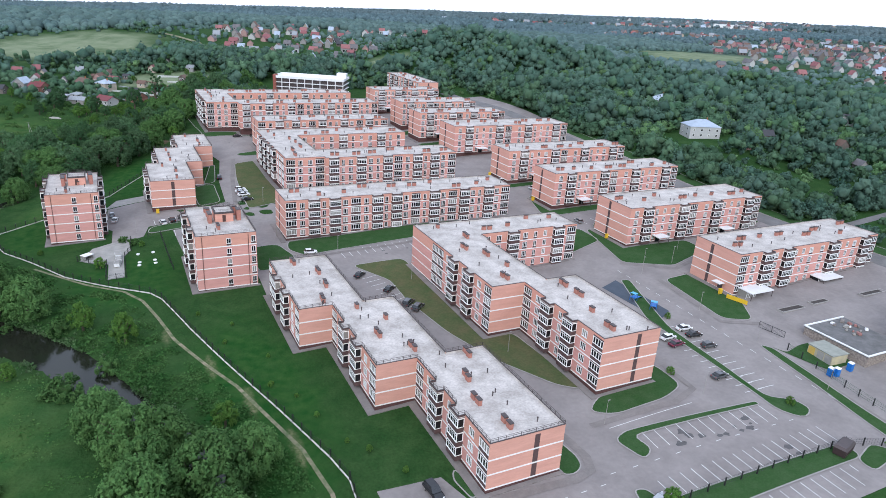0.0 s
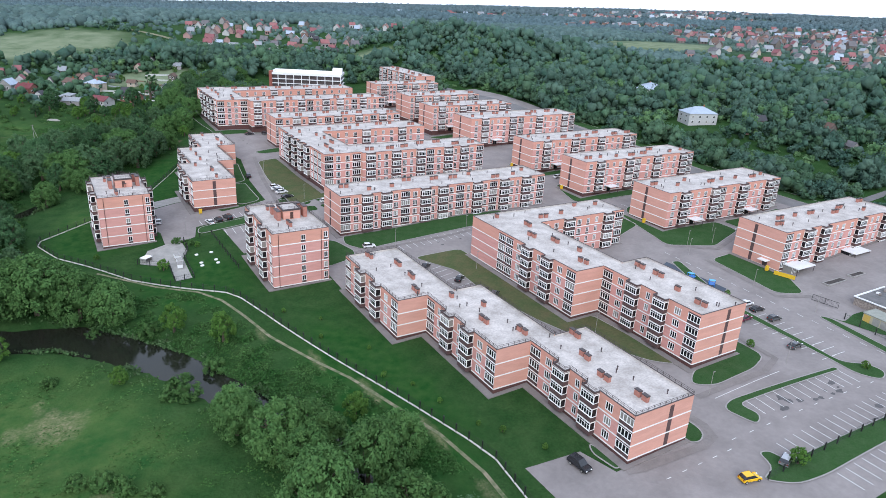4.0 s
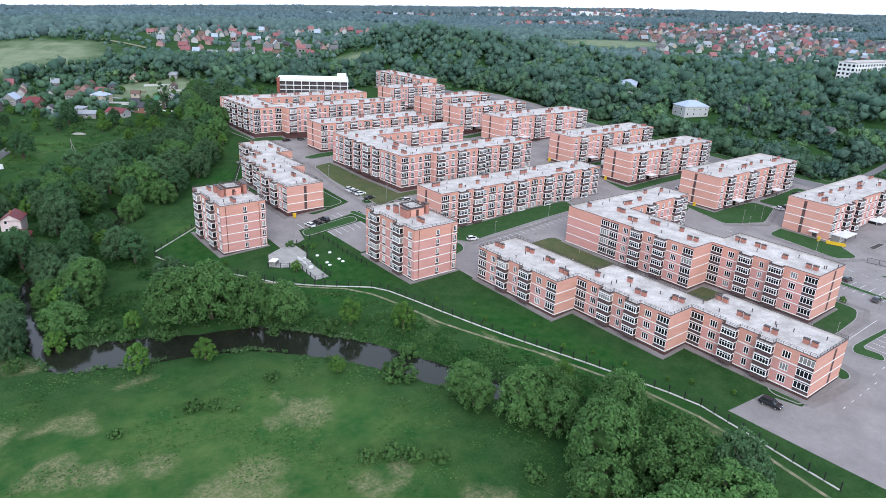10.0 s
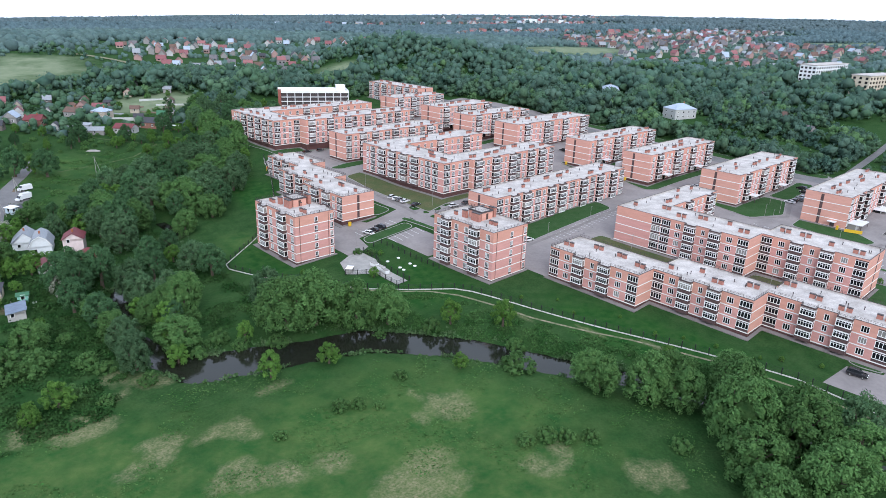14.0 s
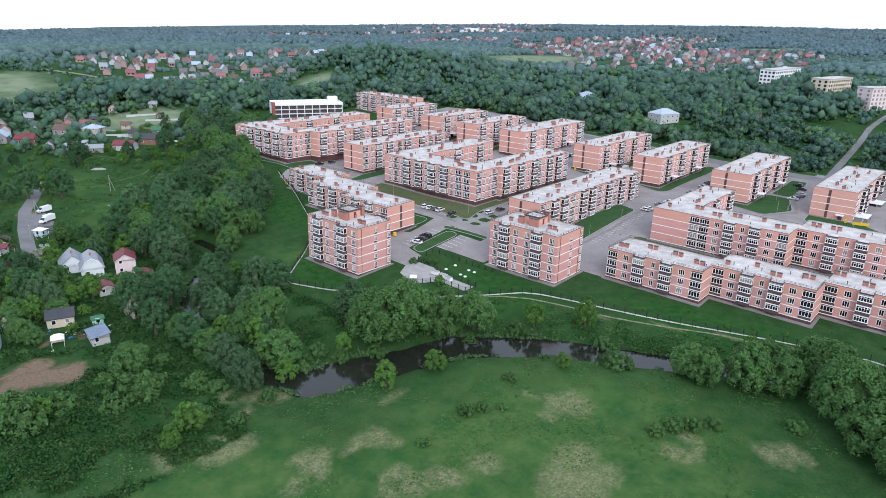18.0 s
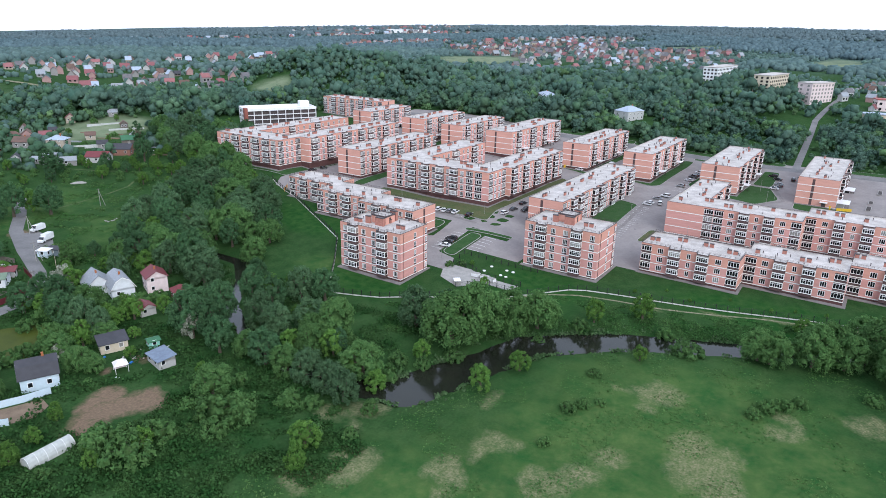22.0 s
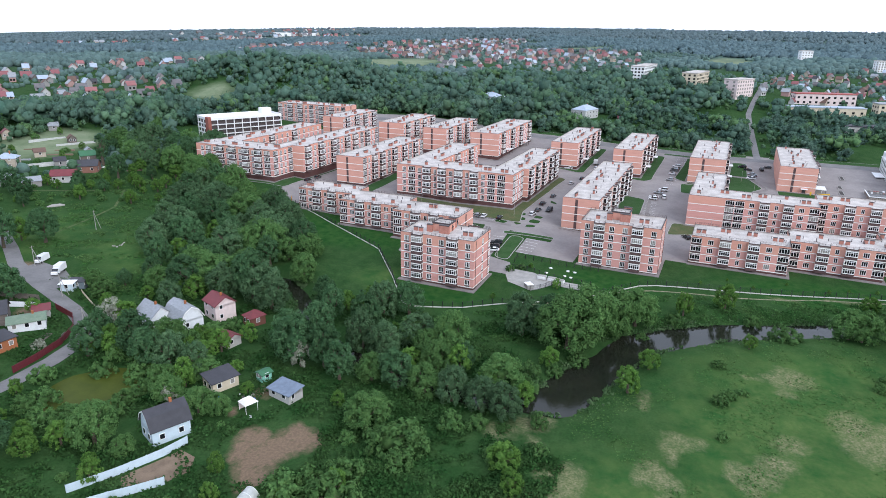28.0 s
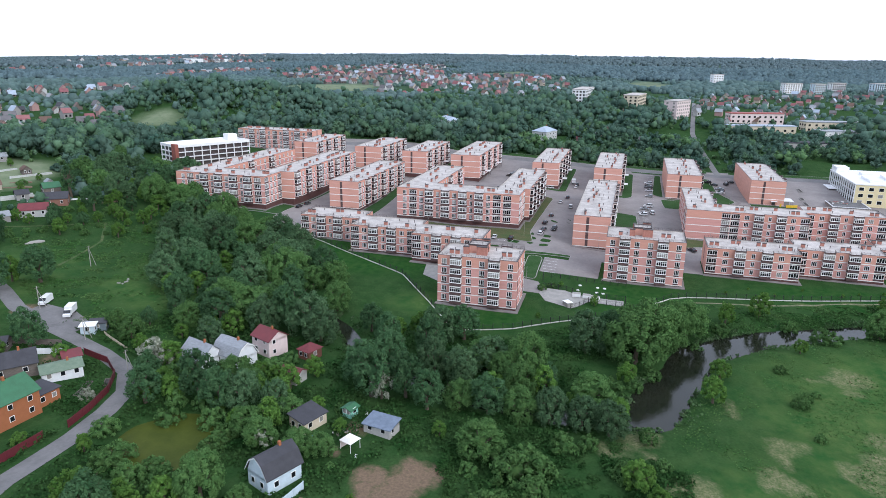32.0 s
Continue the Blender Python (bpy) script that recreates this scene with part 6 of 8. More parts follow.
KINDS = {}
for key, count, label, cat, args in (
        ("willow", 5, "broad round-crowned willow in full leaf", "tree", (5.6, 10.5, 0.6, 74, 4900, 0.43, LEAF, 0.1)),
        ("dark", 4, "dark dense broadleaf tree in leaf", "tree", (4.6, 11.5, 1.4, 60, 3700, 0.41, LEAF_DARK, 0.0)),
        ("grey", 4, "grey-green drooping willow near the river", "tree", (5.0, 11.0, 0.6, 64, 3900, 0.42, LEAF_GREY, 0.5)),
        ("light", 3, "fresh green young tree in leaf", "tree", (3.0, 6.5, 0.6, 36, 1800, 0.36, LEAF_LIGHT, 0.0)),
        ("bush", 3, "low leafy green bush in grass", "bush", (2.4, 2.6, -0.4, 26, 1100, 0.32, LEAF, 0.0)),
        ("spruce", 2, "tall dark narrow spruce", "tree", (1.9, 10.5, 0.5, 26, 1300, 0.34, LEAF_DARK, 0.4)),
        ("bloom", 2, "fruit tree in white blossom", "tree", (2.8, 5.0, 0.6, 16, 900, 0.36, BLOSSOM, 0.0))):
    KINDS[key] = (label, cat, [(trunk_mesh(31 * len(key) + i, args[1], args[0], 0.10 + 0.032 * args[1] if key != "bush" else 0.07), crown_mesh(97 * len(key) + 7 * i, *args)) for i in range(count)])
KEEP_OFF = [(-136.5, 80, 7), (-117, 82, 5), (-114, 67, 6), (-122, 70, 5), (-98, 118, 9), (-87, 110, 6), (-86, 96, 8), (-99, 96, 3), (-136, 143, 11), (-117, 148, 7), (-119, 158, 8), (-148, 52, 5), (-127, 54, 12), (-90, 183, 9), (-146, 73, 6), (-103, 137, 4), (-104, 108, 6), (-98, 103, 5), (-93, 102, 4), (-109, 116, 5)]
LANE = ((-70, 228, 3.5), (-82, 204, 3.5), (-89.7, 190.7, 3.5), (-97.1, 169.2, 3.5), (-102.6, 149.4, 3.5), (-108.9, 136, 3.5), (-117, 129.6, 3.5), (-126, 127.2, 3.5), (-136.5, 126, 3.5), (-153, 126, 3.5), (-190, 118, 3.5))
tree_rng = random.Random(5)


def plant(key, x, y, size, force=False):
    if math.hypot((x + 132) / 11, (y - 57) / 8) < 1:  # the dug plot
        return
    if -132 < x < -100.5 and 10 < y < 46 + 0.25 * min(0, x + 108) and key in ("willow", "grey", "dark"):  # open grass across the river
        return
    if math.hypot((x + 66) / 10, (y - 43) / 16) < 1:  # open bank below the fence
        return
    if not force and (any(math.dist((x, y), o[:2]) < o[2] + 1.5 * size for o in KEEP_OFF) or float(line_gap(np.array(x), np.array(y), RIVER)) < (0.6 if y < 50 else 0.3 + 1.1 * size) or math.hypot((x + 135.5) * 1.2, y - 105) < 15 + 2 * size or float(line_gap(np.array(x), np.array(y), LANE)) < 1):
        return
    label, cat, makes = KINDS[key]
    trunk, crown = makes[tree_rng.randrange(len(makes))]
    z = ground_z(x, y)
    m = pose(x, y, z - 0.1, 0, 0, tree_rng.uniform(0, 360)) @ Matrix.Diagonal((size * tree_rng.uniform(0.9, 1.12), size * tree_rng.uniform(0.9, 1.12), size * tree_rng.uniform(0.88, 1.15), 1))
    ob = thing(cat, label, cat, m, "trees by the river" if cat == "tree" else "bushes")
    part("trunk", trunk, ob)
    part("crown", crown, ob)


def plants(text):
    for row in text.split(";"):
        key, x, y, size = row.split()
        plant(key, float(x), float(y), float(size), True)


# the willows of the river bank, one by one
plants("willow -20 -66 1.0; willow -14 -68 1.05; willow -17 -73 0.9; light -3 -62 0.9; willow -25 -57 0.8; willow -9 -81 1.25; willow 0 -76 0.85; willow -20 -87 1.25; willow -28 -93 1.1; willow -8 -95 1.15; willow -16 -97 1.2; grey -3 -104 1.1; willow -26 -106 1.2; willow -14 -108 1.2; bush -8 -88 1.3; bush -14 -80 1.1; willow -36 -100 1.0; bush -30 -80 1.0")
plants("willow -63 15 1.4; willow -56 12 1.35; willow -47 6 1.1; willow -40 1 1.1; light -28 -11 1.0; light -19 -22 1.1; bush -31 -38 1.7; light -42 -29 0.7; willow -24 -54 0.85; light -78 -3 0.95; light -64 -6 0.8; grey -61 28 1.15; light -74 17 0.8; willow -51 17 1.0; bush -33 -9 1.2; bush -23 -30 1.2")
plants("grey -99 26 0.75; grey -98.5 33 0.75; willow -98 40 0.75; dark -98.5 47 0.95; grey -100 20 0.75; dark -54 22 0.9; bush -80 20 1.3; light -89 27 1.0; grey -103 33 0.8; grey -102 20 0.65; light -91 18 0.8; bush -108 29 1.4; dark -103 14 0.6; light -86 36 1.1; willow -76.5 52.5 0.85; dark -61.5 62 0.9; willow -83 46 0.8; bush -80 36 1.2; bush -72 50 1.0; dark -113 18 0.75; light -118 14 1.0;  bush -122 46 0.9; bush -141 50 0.9; bush -121 37 2.1; bush -117 36 1.8; bush -119 33 1.5; bush -108 45 1.1; willow -116 45 0.85")
plants("bush -52 -58 0.9; bush -48 -60 1.0; bush -45 -63 0.9; bush -41 -66 0.8; bush -69 -25 0.8; bush -73 -23 0.9; bush -66 -28 0.6; bush -55 -22 0.7; bush -88 -24 0.6; bush -115 16 1.2; bush -110 9 0.8; bush -52 13 1.0; bush -45 -2 0.8; bush -68 11 1.1; bush -76 15 1.0; bush -86 18 1.0; bush -106 24 1.1; bush -100 12 0.9; bush -125 33 1.3")


def inside(x, y, outline):
    hit = False
    for (ax, ay), (bx, by) in zip(outline, outline[1:] + outline[:1]):
        if (ay > y) != (by > y) and x < (bx - ax) * (y - ay) / (by - ay) + ax:
            hit = not hit
    return hit


def wood(outline, gap, keys, low, high, seed):
    """Trees scattered over an outline, never nearer to one another than the gap."""
    rng, done = random.Random(seed), []
    xs, ys = [p[0] for p in outline], [p[1] for p in outline]
    for _ in range(int((max(xs) - min(xs)) * (max(ys) - min(ys)) / gap ** 2 * 6)):
        x, y = rng.uniform(min(xs), max(xs)), rng.uniform(min(ys), max(ys))
        if inside(x, y, outline) and all(math.dist((x, y), p) > gap for p in done):
            done.append((x, y))
            plant(rng.choice(keys), x, y, rng.uniform(low, high))


ALL = ("willow", "dark", "grey", "willow", "grey", "dark", "light")
wood([(-84, 112), (-80, 143), (-50, 174), (-16, 198), (20, 207), (13, 180), (2, 162), (-14, 138), (-31, 118), (-50, 102), (-62, 90), (-74, 96)], 6.4, ALL, 0.7, 1.25, 11)
wood([(-74, 100), (-62, 92), (-60, 76), (-68, 62), (-78, 52), (-80, 30), (-84, 22), (-97, 24), (-99, 45), (-104, 60), (-104, 75), (-98, 90), (-100, 100), (-90, 106)], 6.4, ALL, 0.6, 1.1, 12)
wood([(-100, 133), (-88, 126), (-92, 108), (-106, 94), (-124, 88), (-142, 88), (-160, 96), (-154, 116), (-128, 124)], 5.2, ("willow", "dark", "light", "light", "grey"), 0.6, 1.05, 13)
wood([(-98, 170), (-78, 146), (-80, 130), (-95, 132), (-104, 150)], 7.5, ("dark", "willow", "light"), 0.5, 0.85, 14)
wood([(6, 222), (-2, 203), (22, 208), (26, 226), (60, 232), (72, 250), (74, 288), (40, 292), (26, 278), (16, 250)], 7.2, ALL, 0.8, 1.3, 15)
wood([(-36, 240), (-22, 204), (-4, 206), (10, 236), (12, 248), (-8, 250)], 5.0, ("light", "bush", "light", "bush", "dark"), 0.5, 0.95, 21)
wood([(-112, 150), (-104, 170), (-90, 205), (-100, 216), (-135, 190), (-130, 155)], 7.0, ("light", "dark", "bush", "light"), 0.5, 0.9, 16)
wood([(-108, 62), (-114, 42), (-128, 34), (-150, 42), (-164, 62), (-156, 76), (-150, 62), (-138, 50), (-124, 48)], 5.4, ("bush", "light", "bush", "bush"), 0.45, 0.8, 17)
wood([(-144, 92), (-126, 94), (-112, 90), (-108, 78), (-128, 72), (-140, 66), (-160, 84)], 4.4, ("bush", "light", "light", "bush", "willow"), 0.4, 0.75, 18)
wood([(-158, 126), (-140, 132), (-126, 134), (-128, 140), (-150, 140)], 5.0, ("bush", "light"), 0.4, 0.7, 19)
wood([(-70, 232), (-20, 240), (-26, 262), (-62, 262), (-100, 240), (-90, 226)], 5.2, ("bush", "light", "bush", "light", "dark"), 0.5, 0.95, 20)
plants("willow -98 54 0.75; grey -85 57 0.85; bush -141.8 46.8 1.7; bush -138 44 1.4; bush -140.8 37.5 2.0; light -142 62 0.62; light -148.6 57.8 0.55; light -154.7 54.4 0.7; light -124 10.5 0.75; bush -133 40 1.6; bush -122 103 1.5; bush -123.5 113 1.4; bush -139 113 1.5; bush -141 103 1.4; bush -131 96.5 1.3")
plants("light -106 109 0.7; light -101 104 0.7; bush -97 103 1.3; bush -104 104 1.3; bush -109 112 1.2; light -110 117 0.6; light -104 94 0.9; light -103 98 0.8; bush -113 121 1.2; bush -108 124 1.1; bush -92 101 1.2; light -119 123 0.7; bush -143 113 1.2; bush -118 115 1.2; light -117 104 0.6; bush -126 97 1.3; bush -133 121 1.2; light -140 120 0.6; bush -137 95 1.3; bush -117 109 1.0; bush -145 105 1.3; bush -144 98 1.3; bloom -103 133 1.3; bloom -105 129 1.1; bloom -101 72 1.3; bloom -128 87 0.8; bloom -124 134 0.6; light -75 208 1.2; dark -72 200 1.1; dark -83 206 1.1")
# young trees on the estate's lawns
plants("light 2 -30 0.2; light 8 -52 0.22; light 14 -66 0.2; light 20 -80 0.22; light -2 -14 0.2; light 10 -40 0.18; light 24 -88 0.2; light 17 -76 0.16; light 5 -22 0.16; light 12 -58 0.18; light 92 -82 0.3; light 112 -60 0.3; light 108 -101 0.3; light 114 -119 0.3; light -12 40 0.3; light 62 -114 0.5; bush 88 -74 0.5; light -24 28 0.5; bush -17 46 0.8; bush -14 43 0.7; light -40 44 0.3")

# rough tufts over the meadow and the banks, uncounted
rng = np.random.RandomState(77)
tx, ty = rng.uniform(-160, 10, 52000), rng.uniform(-112, 70, 52000)
patch = np.array([noise.noise(Vector((x / 9, y / 9, 0.7))) for x, y in zip(tx, ty)])
keep = (line_gap(tx, ty, RIVER) > 0.3) & (patch > 0.08) & (tx < -14 + 0.0 * ty) & (ty < 30 - 0.25 * (tx + 160))
tx, ty = tx[keep], ty[keep]
tz = land_z(tx, ty)
c = np.repeat(np.stack([tx, ty, tz + 0.07], 1), 2, 0)
nrm = rng.normal(size=(len(c), 3)) * (0.5, 0.5, 0.2) + (0, 0, 1.2)
p, t = leaf_quads(rng, c + rng.normal(size=c.shape) * (0.3, 0.3, 0.05), nrm + 1e-3, rng.uniform(0.15, 0.55, len(c)))
TUFT = surf("meadow_tufts", (0.032, 0.096, 0.022), (0.072, 0.124, 0.040), 7.0, 0.9, fine=0.25, island=0.24, spec=0.04)
tagged(new("meadow_grass", quick_mesh("meadow_grass", p, t, [TUFT])), "rough tufted meadow grass and weeds", "grass", kind="stuff")

# rough growth over the meadow behind the wood, uncounted
rng = np.random.RandomState(82)
tx, ty = rng.uniform(-100, 0, 26000), rng.uniform(138, 236, 26000)
patch = np.array([noise.noise(Vector((x / 8, y / 8, 2.7))) + 0.5 * noise.noise(Vector((x / 2.5, y / 2.5, 5.1))) for x, y in zip(tx, ty)])
keep = (patch > 0.05) & (line_gap(tx, ty, LANE) > 2) & (np.hypot(tx + 86, ty - 179) > 9)
tx, ty, patch = tx[keep], ty[keep], patch[keep]
c = np.repeat(np.stack([tx, ty, land_z(tx, ty) + 0.1], 1), 2, 0) + rng.normal(size=(2 * len(tx), 3)) * (0.4, 0.4, 0.05)
p, t = leaf_tips(rng, c, rng.normal(size=c.shape) * (0.5, 0.5, 0.2) + (0, 0, 1.1), rng.uniform(0.3, 0.8, len(c)))
tagged(new("meadow_grass", quick_mesh("meadow_grass", p, t, [TUFT])), "rough tufted grass of the meadow behind the wood", "grass", kind="stuff")

# reeds and weeds that hang over the water's edge, uncounted
rng = np.random.RandomState(78)
bank = []
for (ax, ay, aw), (bx, by, bw) in zip(RIVER[1:], RIVER[2:-1]):
    for side in (-1, 1):
        n = int(math.dist((ax, ay), (bx, by)) * 26)
        k, off = rng.uniform(0, 1, n), rng.gamma(1.3, 0.9, n) - 0.6
        d = math.dist((ax, ay), (bx, by))
        ux, uy = -(by - ay) / d, (bx - ax) / d
        wide = aw + (bw - aw) * k + off
        bank.append(np.stack([ax + (bx - ax) * k + side * ux * wide, ay + (by - ay) * k + side * uy * wide], 1))
bank = np.concatenate(bank)
bank = bank[np.array([noise.noise(Vector((x / 5, y / 5, 2.2))) for x, y in bank]) > 0.02]
bz = np.maximum(land_z(bank[:, 0], bank[:, 1]), WATER_Z) + rng.uniform(0.15, 0.75, len(bank))
p, t = leaf_quads(rng, np.concatenate([bank, bz[:, None]], 1), rng.normal(size=(len(bank), 3)) * (1, 1, 0.4) + (0, 0, 0.5), rng.uniform(0.3, 0.85, len(bank)))
REED = surf("bank_weeds", (0.036, 0.095, 0.024), (0.077, 0.120, 0.053), 3.0, 0.85, fine=0.25, island=0.22)
tagged(new("bank_reeds", quick_mesh("bank_reeds", p, t, [REED])), "reeds and weeds along the river's edge", "reeds", kind="stuff")

# nettles, currant bushes and saplings that fill the gardens and the wood's floor, uncounted
rng = np.random.RandomState(79)
ux, uy = rng.uniform(-166, -40, 46000), rng.uniform(24, 200, 46000)
dense = np.array([noise.noise(Vector((x / 7, y / 7, 4.4))) for x, y in zip(ux, uy)])
keep = (dense > -0.2) & (line_gap(ux, uy, RIVER) > 0.8) & (line_gap(ux, uy, LANE) > 0.4) & (np.hypot(ux + 130.4, uy - 107.5) > 11.6) & (uy < 215 + 0.9 * (ux + 60)) & (ux < -58 - 0.35 * np.maximum(uy - 90, 0) * 0)
for x, y, r in KEEP_OFF:
    keep &= np.hypot(ux - x, uy - y) > r * 0.72
keep &= np.hypot((ux + 132) / 11, (uy - 58) / 9.5) > 1
keep &= ~((ux > -92) & (uy > 150)) & ~((ux > -56) | ((ux > -75) & (uy > 128)))
ux, uy, dense = ux[keep], uy[keep], dense[keep]
each = 4
base = np.repeat(np.stack([ux, uy, land_z(ux, uy)], 1), each, 0)
tall = np.repeat(np.clip(dense + 0.2, 0.1, 0.7) * 2.2, each)
c = base + rng.normal(size=base.shape) * (0.45, 0.45, 0)
c[:, 2] += tall * rng.uniform(0.15, 1.0, len(c))
p, t = leaf_quads(rng, c, rng.normal(size=c.shape) * (0.7, 0.7, 0.3) + (0, 0, 0.9), rng.uniform(0.3, 0.75, len(c)))
SCRUB = surf("garden_scrub", (0.015, 0.052, 0.013), (0.042, 0.088, 0.027), 5.0, 0.85, fine=0.25, island=0.3, spec=0.04)
tagged(new("undergrowth", quick_mesh("undergrowth", p, t, [SCRUB])), "tangled green undergrowth between gardens and trees", "undergrowth", kind="stuff")

# lush weeds on the bank between the river and the trail, uncounted
rng = np.random.RandomState(81)
BANK = [(-43, 33), (-29, 16), (-20, 7), (-15.8, -1), (-12.8, -13), (-10.4, -25), (-5.2, -38), (-0.6, -50), (3.2, -63), (7, -76), (8.4, -88), (-4, -90), (-9, -62), (-20, -38), (-29, -18), (-44, 2), (-60, 14), (-68, 34), (-52, 46)]
ux, uy = rng.uniform(-68, 9, 60000), rng.uniform(-90, 46, 60000)
dense = np.array([noise.noise(Vector((x / 6, y / 6, 3.3))) + 0.5 * noise.noise(Vector((x / 2.2, y / 2.2, 6.2))) for x, y in zip(ux, uy)])
keep = (dense > -0.02) & (line_gap(ux, uy, RIVER) > 0.2) & np.array([inside(x, y, BANK) for x, y in zip(ux, uy)])
ux, uy, dense = ux[keep], uy[keep], dense[keep]
base = np.repeat(np.stack([ux, uy, land_z(ux, uy)], 1), 3, 0)
c = base + rng.normal(size=base.shape) * (0.35, 0.35, 0)
c[:, 2] += np.repeat(np.clip(dense, 0.08, 0.6) * 1.5, 3) * rng.uniform(0.1, 1.0, len(c))
p, t = leaf_tips(rng, c, rng.normal(size=c.shape) * (0.6, 0.6, 0.3) + (0, 0, 0.9), rng.uniform(0.25, 0.6, len(c)))
WEEDS = surf("bank_nettles", (0.026, 0.080, 0.020), (0.058, 0.118, 0.036), 5.0, 0.85, fine=0.25, island=0.3, spec=0.04)
tagged(new("bank_weeds", quick_mesh("bank_weeds", p, t, [WEEDS])), "lush weeds on the bank below the footpath", "weeds", kind="stuff")

# tall weeds and low scrub between the meadow and the garden plots, uncounted
rng = np.random.RandomState(80)
ux, uy = rng.uniform(-170, -96, 40000), rng.uniform(-14, 52, 40000)
dense = np.array([noise.noise(Vector((x / 8, y / 8, 7.7))) + 0.5 * noise.noise(Vector((x / 2.6, y / 2.6, 1.2))) for x, y in zip(ux, uy)])
keep = (dense > 0.02) & (line_gap(ux, uy, RIVER) > 0.8) & (np.hypot((ux + 132) / 11, (uy - 58) / 9.5) > 1) & (ux < -100 - 0.55 * np.maximum(24 - uy, 0)) & (uy > 4 + 0.5 * (ux + 112) * -1 * (ux > -112))
ux, uy, dense = ux[keep], uy[keep], dense[keep]
base = np.repeat(np.stack([ux, uy, land_z(ux, uy)], 1), 4, 0)
c = base + rng.normal(size=base.shape) * (0.4, 0.4, 0)
c[:, 2] += np.repeat(np.clip(dense, 0.1, 0.6) * 2.4, 4) * rng.uniform(0.1, 1.0, len(c))
p, t = leaf_quads(rng, c, rng.normal(size=c.shape) * (0.7, 0.7, 0.3) + (0, 0, 0.9), rng.uniform(0.25, 0.65, len(c)))
tagged(new("scrub", quick_mesh("scrub", p, t, [SCRUB])), "tall green weeds and low scrub beside the meadow", "scrub", kind="stuff")


# ---- woods and settlements towards the horizon ----
def canopy_mesh(name, places, sizes, lobes, seed, mat, sprays=0, fine=True):
    """Uncounted tree crowns in one mesh: rounded lobes for each, with leaf sprays over the nearer ones."""
    rng = np.random.RandomState(seed)
    n = len(places)
    each = np.repeat(sizes, lobes)
    c = np.repeat(places, lobes, 0) + rng.normal(size=(n * lobes, 3)) * each[:, None] * (0.28, 0.28, 0.12) * (0 if lobes == 1 else 1)
    r = each * (5 / max(lobes, 5)) ** 0.55 * (rng.uniform(0.28, 0.48, n * lobes) if lobes > 1 else rng.uniform(0.52, 0.72, n))
    c[:, 2] += each * (rng.uniform(0.40, 1.02, n * lobes) if lobes > 1 else rng.uniform(0.30, 0.50, n))
    core, sides = (ICO, ICO_FACES) if fine else (OCTA * (0.9 if sprays else 1.0), OCTA_FACES)
    k = len(core)
    tall = rng.uniform(0.85, 1.25, len(c))
    turn = rng.normal(size=(len(c), 3, 3))
    turn = np.linalg.qr(turn)[0] if not fine else np.broadcast_to(np.eye(3), (len(c), 3, 3))
    turn = turn * np.sign(np.linalg.det(turn))[:, None, None]
    v = (c[:, None] + np.einsum("nij,kj->nki", turn, core) * (r[:, None] * rng.uniform(0.82, 1.12, (len(c), k)))[..., None] * np.stack([np.ones(len(c)), np.ones(len(c)), tall], 1)[:, None]).reshape(-1, 3)
    f = (sides[None] + k * np.arange(n * lobes)[:, None, None]).reshape(-1, 3)
    if sprays:
        d = rng.normal(size=(len(c) * sprays, 3)) + (0, 0, 0.7)
        d /= np.linalg.norm(d, axis=1, keepdims=True)
        p, t = leaf_tips(rng, np.repeat(c, sprays, 0) + d * np.repeat(r, sprays)[:, None] * rng.uniform(0.88, 1.10, (len(d), 1)), d + rng.normal(size=d.shape) * 0.45, rng.uniform(0.6, 1.3, len(d)))
        f = np.concatenate([f, t + len(v)])
        v = np.concatenate([v, p])
    me = quick_mesh(name, v, f, [mat])
    me.polygons.foreach_set("use_smooth", [True] * len(me.polygons))
    return tagged(new(name, me), "woodland reaching into the distance", "woods", kind="stuff")


TOWNS = ((140, 520, 125, 150), (-25, 300, 66, 62), (375, 590, 120, 66), (950, 820, 190, 80), (760, 330, 240, 150), (1050, 520, 300, 170), (680, 185, 170, 95), (980, 180, 220, 120), (1400, 650, 380, 180), (545, -110, 150, 100), (660, -215, 150, 100),
         (610, 40, 90, 70), (420, -90, 70, 60), (489, 74, 30, 9), (440, 22, 22, 10), (412, -15, 15, 9), (1500, 1300, 500, 160), (900, 1500, 300, 140), (262, 76, 16, 16), (314, 166, 16, 14), (300, 10, 14, 8))
GLADES = ((-40, 462, 86, 80), (200, 368, 24, 22), (600, 405, 106, 80), (880, 5, 125, 40), (570, 890, 120, 40), (430, 258, 46, 16), (12, 290, 24, 20), (20, 318, 30, 18), (-50, 165, 40, 24), (1300, 300, 200, 50))


def open_land(x, y):
    """How open the land is: 1 in a glade, about 0.8 in a settlement, 0 in the woods."""
    out = np.zeros(np.shape(x))
    for spots, most in ((TOWNS, 0.82), (GLADES, 1.0)):
        for cx, cy, rx, ry in spots:
            out = np.maximum(out, most * np.clip(2.2 - 1.7 * np.hypot((x - cx) / rx, (y - cy) / ry), 0, 1))
    return out


STREET = ((206, -200, 7), (206, 20, 7), (204, 130, 7), (196, 255, 7))
SIDE = ((206, -32, 3), (223, -31, 3), (307, -27, 3), (345, -25, 2.5), (420, -30, 2.5), (560, -40, 2.5))


